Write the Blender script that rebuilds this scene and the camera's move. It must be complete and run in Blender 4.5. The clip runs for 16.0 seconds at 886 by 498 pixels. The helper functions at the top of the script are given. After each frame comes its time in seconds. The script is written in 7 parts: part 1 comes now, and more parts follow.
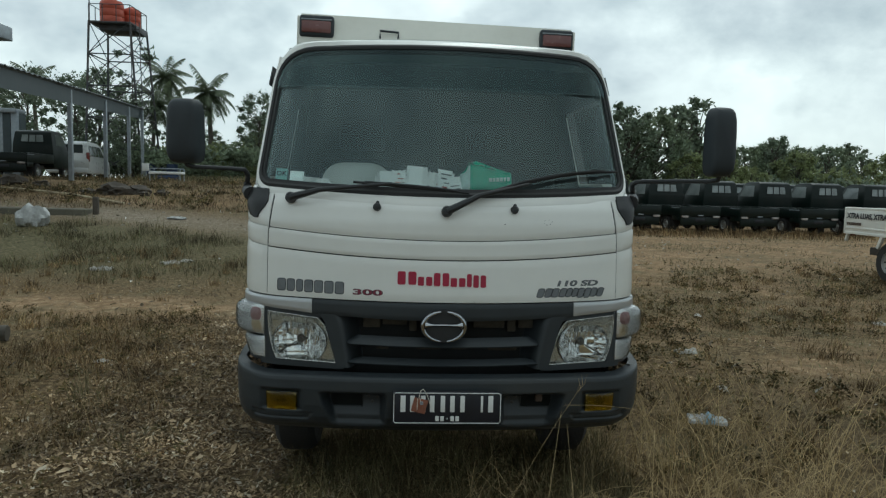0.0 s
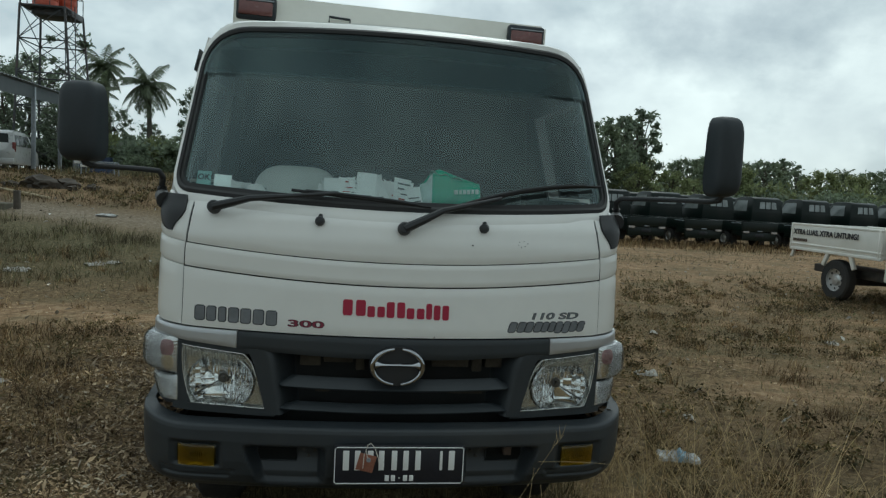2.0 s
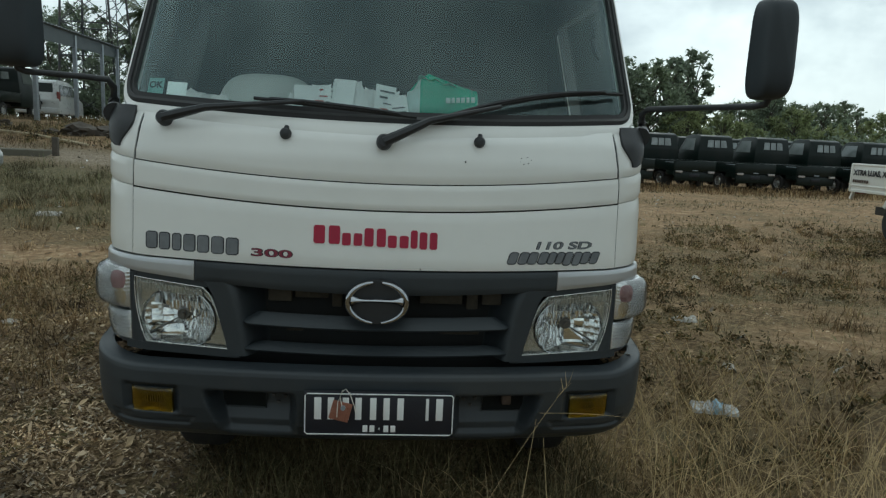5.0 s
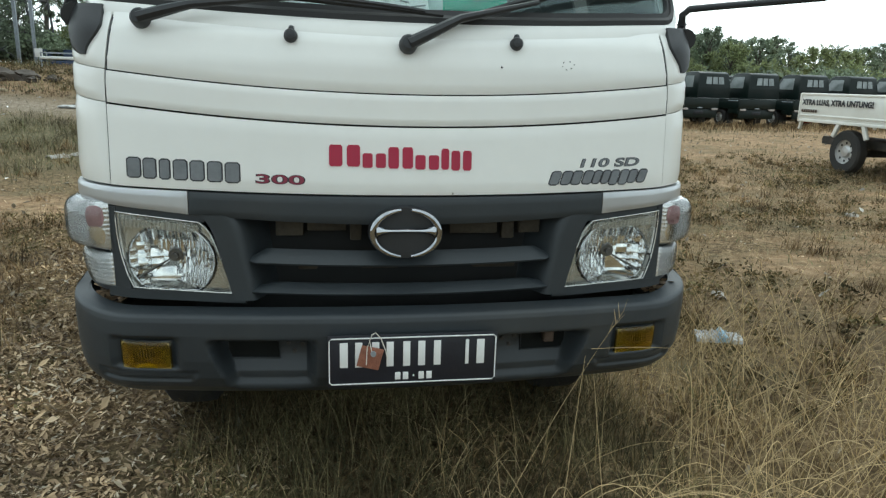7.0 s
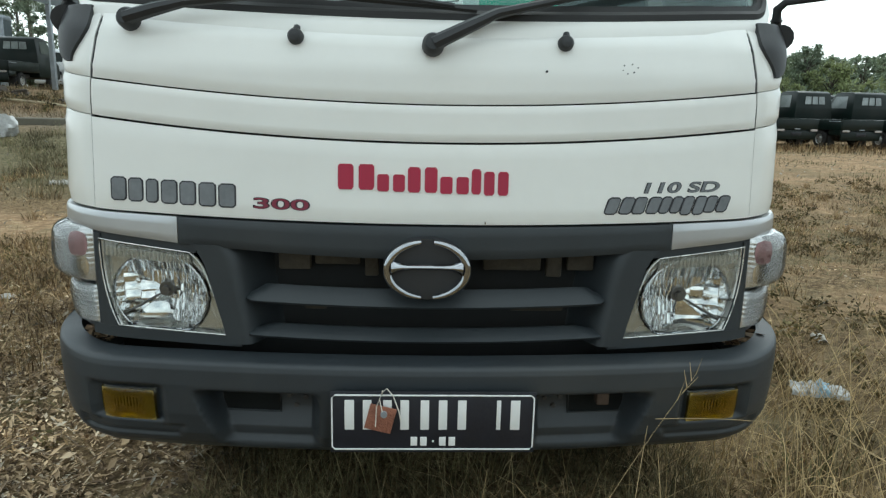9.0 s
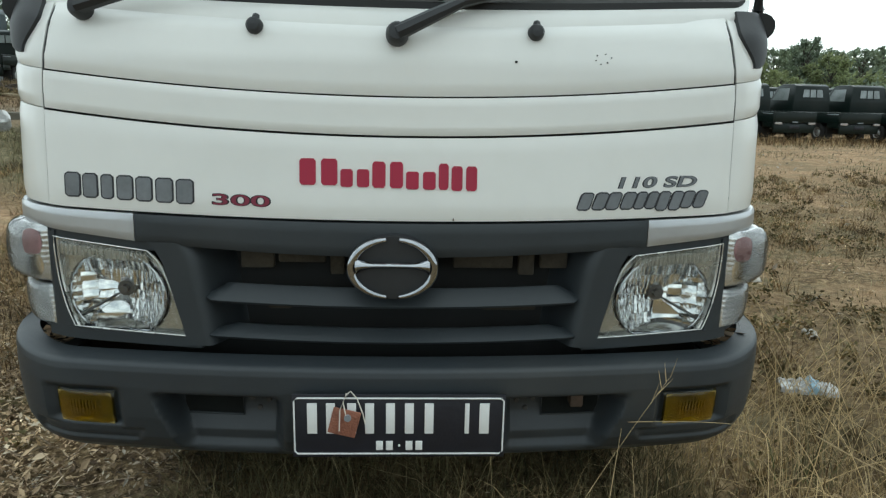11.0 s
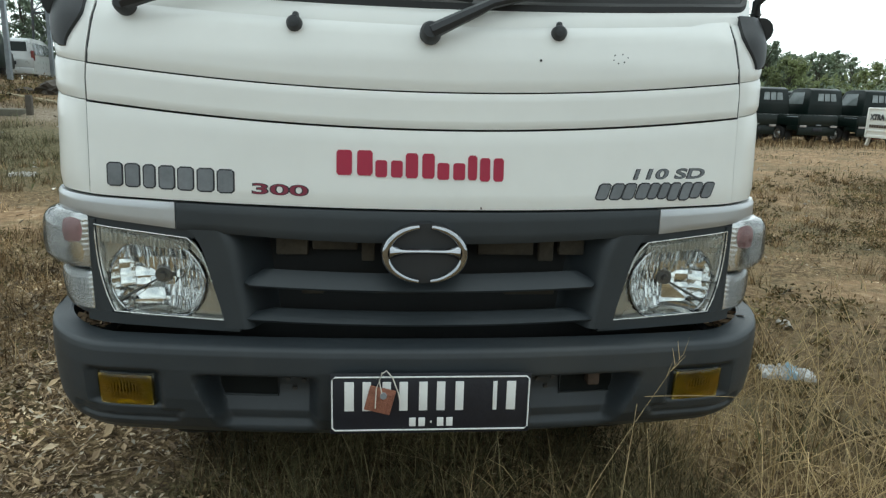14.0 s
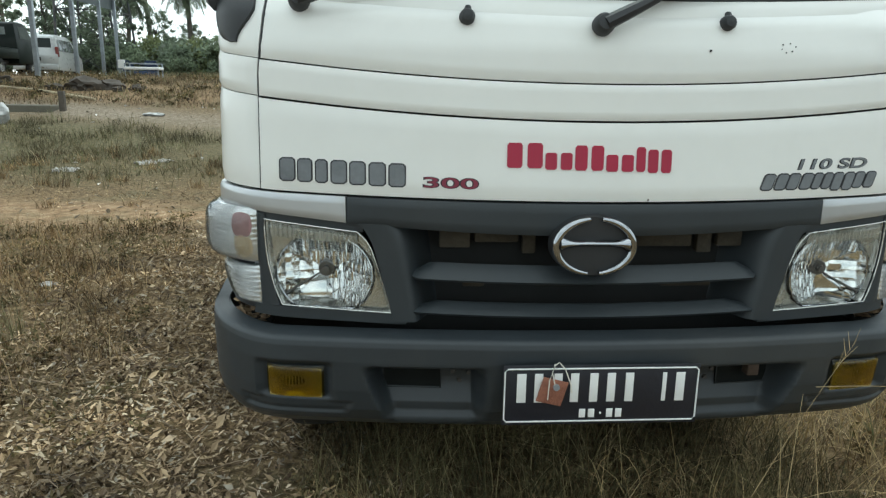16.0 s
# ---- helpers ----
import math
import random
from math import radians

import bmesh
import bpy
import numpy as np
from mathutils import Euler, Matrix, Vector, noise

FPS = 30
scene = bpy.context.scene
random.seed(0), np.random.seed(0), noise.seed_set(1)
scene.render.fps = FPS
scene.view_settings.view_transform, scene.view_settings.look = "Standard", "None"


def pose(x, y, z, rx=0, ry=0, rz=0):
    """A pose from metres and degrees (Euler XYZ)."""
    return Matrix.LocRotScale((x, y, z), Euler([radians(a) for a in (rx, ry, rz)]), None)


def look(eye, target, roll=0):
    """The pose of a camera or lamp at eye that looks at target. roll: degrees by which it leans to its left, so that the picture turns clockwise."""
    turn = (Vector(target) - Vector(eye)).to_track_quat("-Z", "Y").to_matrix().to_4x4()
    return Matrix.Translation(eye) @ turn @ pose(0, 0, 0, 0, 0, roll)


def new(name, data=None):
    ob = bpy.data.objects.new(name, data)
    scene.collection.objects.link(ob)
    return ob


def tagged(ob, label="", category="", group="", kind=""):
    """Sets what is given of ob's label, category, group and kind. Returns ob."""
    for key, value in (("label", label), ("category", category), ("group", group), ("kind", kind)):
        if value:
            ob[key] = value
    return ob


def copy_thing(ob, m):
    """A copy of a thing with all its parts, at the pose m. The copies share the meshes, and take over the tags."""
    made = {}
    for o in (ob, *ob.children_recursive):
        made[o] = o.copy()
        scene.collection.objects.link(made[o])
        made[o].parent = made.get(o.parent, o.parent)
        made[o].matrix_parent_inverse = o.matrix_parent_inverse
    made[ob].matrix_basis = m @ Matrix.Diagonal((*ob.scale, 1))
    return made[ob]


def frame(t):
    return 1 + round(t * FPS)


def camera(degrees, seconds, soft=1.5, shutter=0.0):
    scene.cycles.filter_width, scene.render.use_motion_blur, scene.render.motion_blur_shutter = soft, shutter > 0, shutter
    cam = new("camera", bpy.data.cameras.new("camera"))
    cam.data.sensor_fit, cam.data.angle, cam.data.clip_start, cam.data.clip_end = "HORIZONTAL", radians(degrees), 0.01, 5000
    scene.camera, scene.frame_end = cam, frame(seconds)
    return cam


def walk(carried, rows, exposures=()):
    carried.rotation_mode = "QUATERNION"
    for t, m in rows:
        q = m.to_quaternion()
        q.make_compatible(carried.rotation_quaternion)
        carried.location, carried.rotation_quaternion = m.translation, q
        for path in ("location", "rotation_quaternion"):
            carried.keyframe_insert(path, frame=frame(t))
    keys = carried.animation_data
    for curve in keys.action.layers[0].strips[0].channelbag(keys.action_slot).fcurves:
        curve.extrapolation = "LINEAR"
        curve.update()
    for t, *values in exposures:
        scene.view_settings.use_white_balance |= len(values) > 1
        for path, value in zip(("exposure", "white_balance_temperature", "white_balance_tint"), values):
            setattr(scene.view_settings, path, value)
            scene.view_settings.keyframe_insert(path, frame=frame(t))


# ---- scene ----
cam = camera(65.1, 16.0, soft=1.3)
PATH = [
    (0, (-0.19, -2.672, 1.434), (-0.071, -0.684, 1.252), 1.4),
    (0.5, (-0.128, -2.597, 1.449), (-0.027, -0.612, 1.228), 2.6),
    (1, (-0.122, -2.519, 1.45), (0.047, -0.54, 1.211), 3.2),
    (1.5, (-0.163, -2.363, 1.45), (0.012, -0.385, 1.216), 3.2),
    (2, (-0.199, -2.211, 1.466), (0.075, -0.237, 1.298), 3.1),
    (2.5, (-0.178, -2.118, 1.467), (0.082, -0.141, 1.308), 3.2),
    (3, (-0.103, -2.048, 1.469), (0.076, -0.061, 1.326), 3.2),
    (3.5, (-0.035, -1.991, 1.457), (0.105, 0.0, 1.341), 3.4),
    (4, (-0.003, -1.952, 1.429), (0.13, 0.035, 1.249), 3.3),
    (4.5, (0.009, -1.923, 1.396), (0.139, 0.06, 1.17), 3.2),
    (5, (0.016, -1.9, 1.352), (0.169, 0.068, 1.034), 2.6),
    (5.2, (0.012, -1.894, 1.34), (0.141, 0.068, 0.971), 2.0),
    (7.3, (-0.212, -1.583, 1.238), (0.117, 0.334, 0.768), 1.6),
    (7.5, (-0.204, -1.551, 1.235), (0.092, 0.375, 0.785), 0.9),
    (8, (-0.198, -1.481, 1.222), (0.048, 0.449, 0.758), 0.6),
    (8.5, (-0.121, -1.396, 1.219), (0.024, 0.548, 0.772), 0.7),
    (9, (-0.045, -1.353, 1.217), (0.041, 0.602, 0.802), 1.3),
    (9.5, (0.006, -1.333, 1.213), (0.071, 0.626, 0.816), 1.5),
    (9.7, (0.022, -1.325, 1.213), (0.127, 0.63, 0.806), 1.4),
    (11.8, (0.024, -1.302, 1.215), (0.105, 0.649, 0.782), 1.1),
    (12, (0.005, -1.307, 1.2), (0.094, 0.646, 0.779), 1.1),
    (12.5, (-0.015, -1.315, 1.195), (0.102, 0.632, 0.755), 1.4),
    (13, (-0.047, -1.324, 1.195), (0.078, 0.621, 0.75), 1.4),
    (13.5, (-0.082, -1.355, 1.201), (0.045, 0.593, 0.764), 1.6),
    (14, (-0.114, -1.384, 1.203), (0.071, 0.56, 0.773), 1.7),
    (14.5, (-0.153, -1.402, 1.203), (0.098, 0.536, 0.777), 1.9),
    (15, (-0.241, -1.427, 1.21), (0.046, 0.502, 0.766), 1.4),
    (15.5, (-0.346, -1.432, 1.209), (-0.139, 0.501, 0.742), 2.6),
    (16, (-0.447, -1.363, 1.199), (-0.302, 0.579, 0.744), 1.0),
]
walk(cam, [(t, look(eye, target, roll)) for t, eye, target, roll in PATH],
     [(0.0, -0.66, 5960, -4), (0.5, -0.78, 5960, -4), (1.0, -0.56, 5960, -4), (1.5, -0.68, 5960, -4), (3.0, -0.80, 5920, -4), (5.2, -0.50, 5960, -4), (7.3, 0.36, 6010, -2), (9.0, 0.34, 6010, -2), (12.0, 0.24, 6050, -2), (13.0, 0.31, 6050, -2), (14.5, 0.25, 6050, -2), (16.0, 0.42, 6070, -2)])

# ---- world and sun: a bright broken overcast ----
world = bpy.data.worlds.new("sky")
scene.world = world
world.use_nodes = True
wt = world.node_tree
wt.nodes.clear()
SUN_EL, SUN_AZ = radians(57), radians(27)


def wnode(kind, **kw):
    n = wt.nodes.new(kind)
    for k, v in kw.items():
        n.inputs[k].default_value = v
    return n


w_out = wnode("ShaderNodeOutputWorld")
w_bg = wnode("ShaderNodeBackground", Strength=1.0)
w_sky = wnode("ShaderNodeTexSky")
w_sky.sky_type, w_sky.sun_disc = "NISHITA", False
w_sky.sun_elevation, w_sky.sun_rotation = SUN_EL, SUN_AZ
w_scale = wt.nodes.new("ShaderNodeVectorMath")
w_scale.operation = "SCALE"
w_scale.inputs["Scale"].default_value = 0.09
w_co = wnode("ShaderNodeTexCoord")
w_map = wnode("ShaderNodeMapping")
w_map.inputs["Scale"].default_value = (1.0, 1.0, 1.5)
w_n1 = wnode("ShaderNodeTexNoise", Scale=3.6, Detail=11.0, Roughness=0.55, Distortion=0.0)
w_n2 = wnode("ShaderNodeTexNoise", Scale=5.5, Detail=6.0, Roughness=0.6, Distortion=0.2)
w_r1 = wnode("ShaderNodeValToRGB")
w_r1.color_ramp.elements[0].position, w_r1.color_ramp.elements[0].color = 0.38, (0.85, 0.91, 0.96, 1)
w_r1.color_ramp.elements[1].position, w_r1.color_ramp.elements[1].color = 0.585, (1.52, 1.53, 1.52, 1)
e_mid = w_r1.color_ramp.elements.new(0.50)
e_mid.color = (1.22, 1.25, 1.27, 1)
w_r2 = wnode("ShaderNodeValToRGB")
w_r2.color_ramp.elements[0].position, w_r2.color_ramp.elements[0].color = 0.36, (0.80, 0.81, 0.83, 1)
w_r2.color_ramp.elements[1].position, w_r2.color_ramp.elements[1].color = 0.70, (1.10, 1.10, 1.08, 1)
w_mul = wt.nodes.new("ShaderNodeMix")
w_mul.data_type, w_mul.blend_type = "RGBA", "MULTIPLY"
w_mul.inputs[0].default_value = 1.0
# thin cloud is brighter towards the sun than away from it
w_dot = wt.nodes.new("ShaderNodeVectorMath")
w_dot.operation = "DOT_PRODUCT"
w_dot.inputs[1].default_value = (-0.22, 0.77, 0.60)
w_sunward = wt.nodes.new("ShaderNodeMapRange")
w_sunward.inputs["From Min"].default_value, w_sunward.inputs["From Max"].default_value = -0.4, 0.9
w_sunward.inputs["To Min"].default_value, w_sunward.inputs["To Max"].default_value = 0.74, 1.20
w_bright = wt.nodes.new("ShaderNodeVectorMath")
w_bright.operation = "SCALE"
w_mix = wt.nodes.new("ShaderNodeMix")
w_mix.data_type = "RGBA"
w_mix.inputs[0].default_value = 0.86
lk = wt.links.new
lk(w_co.outputs["Generated"], w_map.inputs["Vector"])
lk(w_map.outputs["Vector"], w_n1.inputs["Vector"])
lk(w_map.outputs["Vector"], w_n2.inputs["Vector"])
lk(w_n1.outputs["Fac"], w_r1.inputs["Fac"])
lk(w_n2.outputs["Fac"], w_r2.inputs["Fac"])
lk(w_r1.outputs["Color"], w_mul.inputs[6])
lk(w_r2.outputs["Color"], w_mul.inputs[7])
lk(w_sky.outputs["Color"], w_scale.inputs[0])
lk(w_scale.outputs["Vector"], w_mix.inputs[6])
lk(w_co.outputs["Generated"], w_dot.inputs[0])
lk(w_dot.outputs["Value"], w_sunward.inputs["Value"])
lk(w_mul.outputs[2], w_bright.inputs[0])
lk(w_sunward.outputs["Result"], w_bright.inputs["Scale"])
lk(w_bright.outputs["Vector"], w_mix.inputs[7])
lk(w_mix.outputs[2], w_bg.inputs["Color"])
lk(w_bg.outputs["Background"], w_out.inputs["Surface"])

sun_data = bpy.data.lights.new("sun", "SUN")
sun_data.energy, sun_data.angle, sun_data.color = 0.9, radians(25), (1.0, 0.96, 0.9)
sun = new("sun", sun_data)
sun.matrix_world = look((4, 8, 14), (0, 0, 0))


# ---- materials ----
def nodes_of(name):
    m = bpy.data.materials.new(name)
    m.use_nodes = True
    t = m.node_tree
    return m, t, t.nodes["Principled BSDF"]


def pbr(name, col, rough=0.5, metal=0.0, var=0.15, vscale=6.0, bump=0.0, bscale=60.0, stain=None, stain_amt=0.5, stain_scale=2.0,
        coat=0.0, spec=0.5, rand=0.0, trans=0.0, island=False):
    """A surface with fine grain, a coarser drift of tone, and, where told, stains of another colour."""
    m, t, b = nodes_of(name)
    L = t.links.new
    co = t.nodes.new("ShaderNodeTexCoord")
    n1 = t.nodes.new("ShaderNodeTexNoise")
    n1.inputs["Scale"].default_value, n1.inputs["Detail"].default_value = vscale, 6
    L(co.outputs["Object"], n1.inputs["Vector"])
    n2 = t.nodes.new("ShaderNodeTexNoise")
    n2.inputs["Scale"].default_value, n2.inputs["Detail"].default_value = vscale * 9, 3
    L(co.outputs["Object"], n2.inputs["Vector"])
    add = t.nodes.new("ShaderNodeMath")
    add.operation = "MULTIPLY_ADD"
    add.inputs[1].default_value = 0.35
    L(n2.outputs["Fac"], add.inputs[0])
    L(n1.outputs["Fac"], add.inputs[2])
    rng = t.nodes.new("ShaderNodeMapRange")
    rng.inputs["From Min"].default_value, rng.inputs["From Max"].default_value = 0.42, 0.95
    rng.inputs["To Min"].default_value, rng.inputs["To Max"].default_value = 1 - var, 1 + var
    L(add.outputs[0], rng.inputs["Value"])
    out = rng.outputs["Result"]
    if rand or island:
        src = t.nodes.new("ShaderNodeNewGeometry").outputs["Random Per Island"] if island else t.nodes.new("ShaderNodeObjectInfo").outputs["Random"]
        r2 = t.nodes.new("ShaderNodeMapRange")
        r2.inputs["To Min"].default_value, r2.inputs["To Max"].default_value = 1 - rand, 1 + rand
        L(src, r2.inputs["Value"])
        mm = t.nodes.new("ShaderNodeMath")
        mm.operation = "MULTIPLY"
        L(out, mm.inputs[0])
        L(r2.outputs["Result"], mm.inputs[1])
        out = mm.outputs[0]
    hue = t.nodes.new("ShaderNodeHueSaturation")
    hue.inputs["Color"].default_value = (*col, 1)
    L(out, hue.inputs["Value"])
    colour = hue.outputs["Color"]
    if stain:
        n3 = t.nodes.new("ShaderNodeTexNoise")
        n3.inputs["Scale"].default_value, n3.inputs["Detail"].default_value = stain_scale, 9
        L(co.outputs["Object"], n3.inputs["Vector"])
        r3 = t.nodes.new("ShaderNodeMapRange")
        r3.inputs["From Min"].default_value, r3.inputs["From Max"].default_value = 0.5, 0.72
        r3.inputs["To Max"].default_value = stain_amt
        L(n3.outputs["Fac"], r3.inputs["Value"])
        mx = t.nodes.new("ShaderNodeMix")
        mx.data_type = "RGBA"
        mx.inputs[7].default_value = (*stain, 1)
        L(r3.outputs["Result"], mx.inputs[0])
        L(colour, mx.inputs[6])
        colour = mx.outputs[2]
    L(colour, b.inputs["Base Color"])
    b.inputs["Roughness"].default_value, b.inputs["Metallic"].default_value = rough, metal
    b.inputs["Coat Weight"].default_value, b.inputs["Specular IOR Level"].default_value = coat, spec
    b.inputs["Coat Roughness"].default_value = 0.12
    if trans:
        b.inputs["Subsurface Weight"].default_value = 0.0
        b.inputs["Transmission Weight"].default_value = trans
    rr = t.nodes.new("ShaderNodeMapRange")
    rr.inputs["To Min"].default_value, rr.inputs["To Max"].default_value = max(rough - 0.1, 0.02), min(rough + 0.1, 1)
    L(n1.outputs["Fac"], rr.inputs["Value"])
    L(rr.outputs["Result"], b.inputs["Roughness"])
    if bump:
        nb = t.nodes.new("ShaderNodeTexNoise")
        nb.inputs["Scale"].default_value, nb.inputs["Detail"].default_value = bscale, 5
        L(co.outputs["Object"], nb.inputs["Vector"])
        bp = t.nodes.new("ShaderNodeBump")
        bp.inputs["Strength"].default_value, bp.inputs["Distance"].default_value = bump, 0.01
        L(nb.outputs["Fac"], bp.inputs["Height"])
        L(bp.outputs["Normal"], b.inputs["Normal"])
    return m


def clear(name, tint, gloss=0.04, ior=1.45, dust_glare=0.0, sheen=(1, 1, 1)):
    """A thin clear pane: what lies behind it shows through, tinted, under a Fresnel gloss."""
    m, t, b = nodes_of(name)
    t.nodes.remove(b)
    L = t.links.new
    tr = t.nodes.new("ShaderNodeBsdfTransparent")
    tr.inputs["Color"].default_value = (*tint, 1)
    gl = t.nodes.new("ShaderNodeBsdfGlossy")
    gl.inputs["Roughness"].default_value = gloss
    fr = t.nodes.new("ShaderNodeFresnel")
    fr.inputs["IOR"].default_value = ior
    mx = t.nodes.new("ShaderNodeMixShader")
    L(fr.outputs["Fac"], mx.inputs["Fac"])
    behind = tr.outputs["BSDF"]
    gl.inputs["Color"].default_value = (*sheen, 1)
    # diffuse dust film that also carries the sky's reflection as a painted veil
    if dust_glare:
        df = t.nodes.new("ShaderNodeBsdfDiffuse")
        df.inputs["Color"].default_value = (0.42, 0.53, 0.53, 1)
        co = t.nodes.new("ShaderNodeTexCoord")
        nz = t.nodes.new("ShaderNodeTexNoise")
        nz.inputs["Scale"].default_value, nz.inputs["Detail"].default_value = 3.0, 8
        L(co.outputs["Object"], nz.inputs["Vector"])
        mr = t.nodes.new("ShaderNodeMapRange")
        mr.inputs["From Min"].default_value, mr.inputs["From Max"].default_value = 0.3, 0.7
        mr.inputs["To Min"].default_value, mr.inputs["To Max"].default_value = dust_glare * 0.6, dust_glare * 1.4
        L(nz.outputs["Fac"], mr.inputs["Value"])
        xyz = t.nodes.new("ShaderNodeSeparateXYZ")
        L(co.outputs["Object"], xyz.inputs["Vector"])
        # painted reflection: the veil is stronger to the left, weaker to the right
        side = t.nodes.new("ShaderNodeMapRange")
        side.inputs["From Min"].default_value, side.inputs["From Max"].default_value = -0.5, 0.6
        side.inputs["To Min"].default_value, side.inputs["To Max"].default_value = 1.40, 0.5
        L(xyz.outputs["X"], side.inputs["Value"])
        film = t.nodes.new("ShaderNodeMath")
        film.operation = "MULTIPLY"
        L(mr.outputs["Result"], film.inputs[0])
        L(side.outputs["Result"], film.inputs[1])
        dm = t.nodes.new("ShaderNodeMixShader")
        L(film.outputs["Value"], dm.inputs["Fac"])
        L(behind, dm.inputs[1])
        L(df.outputs["BSDF"], dm.inputs[2])
        behind = dm.outputs["Shader"]
    L(behind, mx.inputs[1])
    L(gl.outputs["BSDF"], mx.inputs[2])
    L(mx.outputs["Shader"], t.nodes["Material Output"].inputs["Surface"])
    return m


M_WHITE = pbr("white_truck_paint", (0.80, 0.795, 0.755), 0.32, var=0.03, vscale=2.5, coat=0.5, stain=(0.62, 0.60, 0.54), stain_amt=0.22, stain_scale=3.0)
M_SILVER = pbr("silver_paint", (0.50, 0.51, 0.52), 0.34, 0.55, var=0.04, vscale=5, coat=0.4)
M_CREAM = pbr("cream_box_paint", (0.84, 0.83, 0.75), 0.5, var=0.05, vscale=3, stain=(0.5, 0.48, 0.4), stain_amt=0.3)
M_BUMPER = pbr("grey_bumper_plastic", (0.0275, 0.0330, 0.0375), 0.46, var=0.12, vscale=5, bump=0.08, bscale=500, stain=(0.085, 0.082, 0.072), stain_amt=0.22, stain_scale=4)
M_GRILLE = pbr("grille_plastic", (0.0250, 0.0305, 0.0345), 0.48, var=0.1, vscale=7, bump=0.06, bscale=500, stain=(0.08, 0.076, 0.068), stain_amt=0.16)
M_BLACK = pbr("black_plastic", (0.022, 0.023, 0.025), 0.5, var=0.2, vscale=9, bump=0.05, bscale=400)
M_MIRROR_SHELL = pbr("mirror_shell_plastic", (0.020, 0.026, 0.031), 0.55, var=0.12, vscale=9, bump=0.06, bscale=500)
M_RUBBER = pbr("rubber", (0.018, 0.018, 0.018), 0.65, var=0.2, vscale=12)
# near-black for gaps and openings: the darkness of their depth is in the colour
M_GAP = pbr("void_shade", (0.016, 0.017, 0.017), 0.9, var=0.2)
M_CHASSIS = pbr("dirty_chassis", (0.05, 0.045, 0.04), 0.8, var=0.4, vscale=9, stain=(0.13, 0.10, 0.07), stain_amt=0.6, stain_scale=6)
M_RUST = pbr("rusty_core", (0.075, 0.05, 0.035), 0.8, var=0.5, vscale=14)
M_DUCT = pbr("dusty_brown_duct", (0.048, 0.040, 0.028), 0.85, var=0.5, vscale=18, bump=0.3, bscale=60)
M_EMBLEM = pbr("dark_chrome", (0.40, 0.41, 0.43), 0.08, 1.0, var=0.03)
M_CHROME = pbr("chrome", (0.66, 0.67, 0.69), 0.07, 1.0, var=0.03)
M_REFLECT = pbr("lamp_reflector", (0.95, 0.96, 0.97), 0.10, 1.0, var=0.05, vscale=20)
M_TURNIN = pbr("turn_lamp_inside", (0.80, 0.80, 0.80), 0.20, 0.8, var=0.1, vscale=20)
M_HOUSING = pbr("lamp_housing", (0.62, 0.62, 0.585), 0.26, 0.75, var=0.1, vscale=20)
M_BULBCAP = pbr("bulb_shield", (0.16, 0.16, 0.16), 0.35, 0.6, var=0.1)
M_TURNLENS = clear("turn_lens", (0.93, 0.93, 0.92), 0.06, 1.45, 0.05)
M_LENS = clear("lamp_lens", (0.93, 0.94, 0.92), 0.03)
M_GLASS = clear("windscreen_glass", (0.92, 0.97, 0.955), 0.02, 1.62, 0.082, (0.80, 1.0, 1.0))
M_SUNBAND = clear("dark_window_film", (0.36, 0.40, 0.40), 0.05, 1.35, 0.10)
M_BAND = clear("sun_band_film", (0.38, 0.45, 0.47), 0.01, 1.38, 0.035, (0.78, 1.0, 1.0))
bt = M_BAND.node_tree
b_co, b_sep, b_mr, b_rp = (bt.nodes.new(k) for k in ("ShaderNodeTexCoord", "ShaderNodeSeparateXYZ", "ShaderNodeMapRange", "ShaderNodeValToRGB"))
bt.links.new(b_co.outputs["Object"], b_sep.inputs["Vector"])
bt.links.new(b_sep.outputs["Z"], b_mr.inputs["Value"])
b_mr.inputs["From Min"].default_value, b_mr.inputs["From Max"].default_value = 1.858, 1.866
b_rp.color_ramp.elements[0].color, b_rp.color_ramp.elements[1].color = (0.80, 0.85, 0.86, 1), (0.46, 0.52, 0.53, 1)
bt.links.new(b_mr.outputs["Result"], b_rp.inputs["Fac"])
bt.links.new(b_rp.outputs["Color"], next(n for n in bt.nodes if n.type == "BSDF_TRANSPARENT").inputs["Color"])
M_SIDEGLASS = clear("side_glass", (0.92, 0.95, 0.94), 0.02, 1.2)
M_AMBER = clear("amber_lens", (0.60, 0.47, 0.045), 0.05)
M_INTAKE = pbr("intake_slot_shade", (0.008, 0.0095, 0.0090), 0.75, spec=0.15, var=0.3, vscale=14, stain=(0.03, 0.03, 0.024), stain_amt=0.5, stain_scale=12)
M_AMBER_IN = pbr("amber_reflector", (0.55, 0.48, 0.20), 0.16, 0.75, var=0.3, vscale=40)
M_BULB = pbr("reddish_bulb", (0.30, 0.17, 0.17), 0.3, var=0.4, vscale=30)
M_REDLENS = pbr("red_brown_lens", (0.17, 0.065, 0.06), 0.25, var=0.15, vscale=30, coat=0.5)
M_PLATE = pbr("plate_black", (0.012, 0.013, 0.020), 0.42, var=0.2, vscale=15, bump=0.1, bscale=80)
M_PLATE_W = pbr("plate_white", (0.78, 0.78, 0.76), 0.5, var=0.06)
M_RED = pbr("decal_red", (0.36, 0.010, 0.045), 0.4, var=0.06)
M_MAROON = pbr("decal_maroon", (0.20, 0.02, 0.045), 0.4, var=0.06)
M_DECAL = pbr("decal_grey", (0.18, 0.19, 0.20), 0.35, 0.4, var=0.25, vscale=14)
M_DECAL_EDGE = pbr("decal_edge", (0.02, 0.02, 0.025), 0.4)
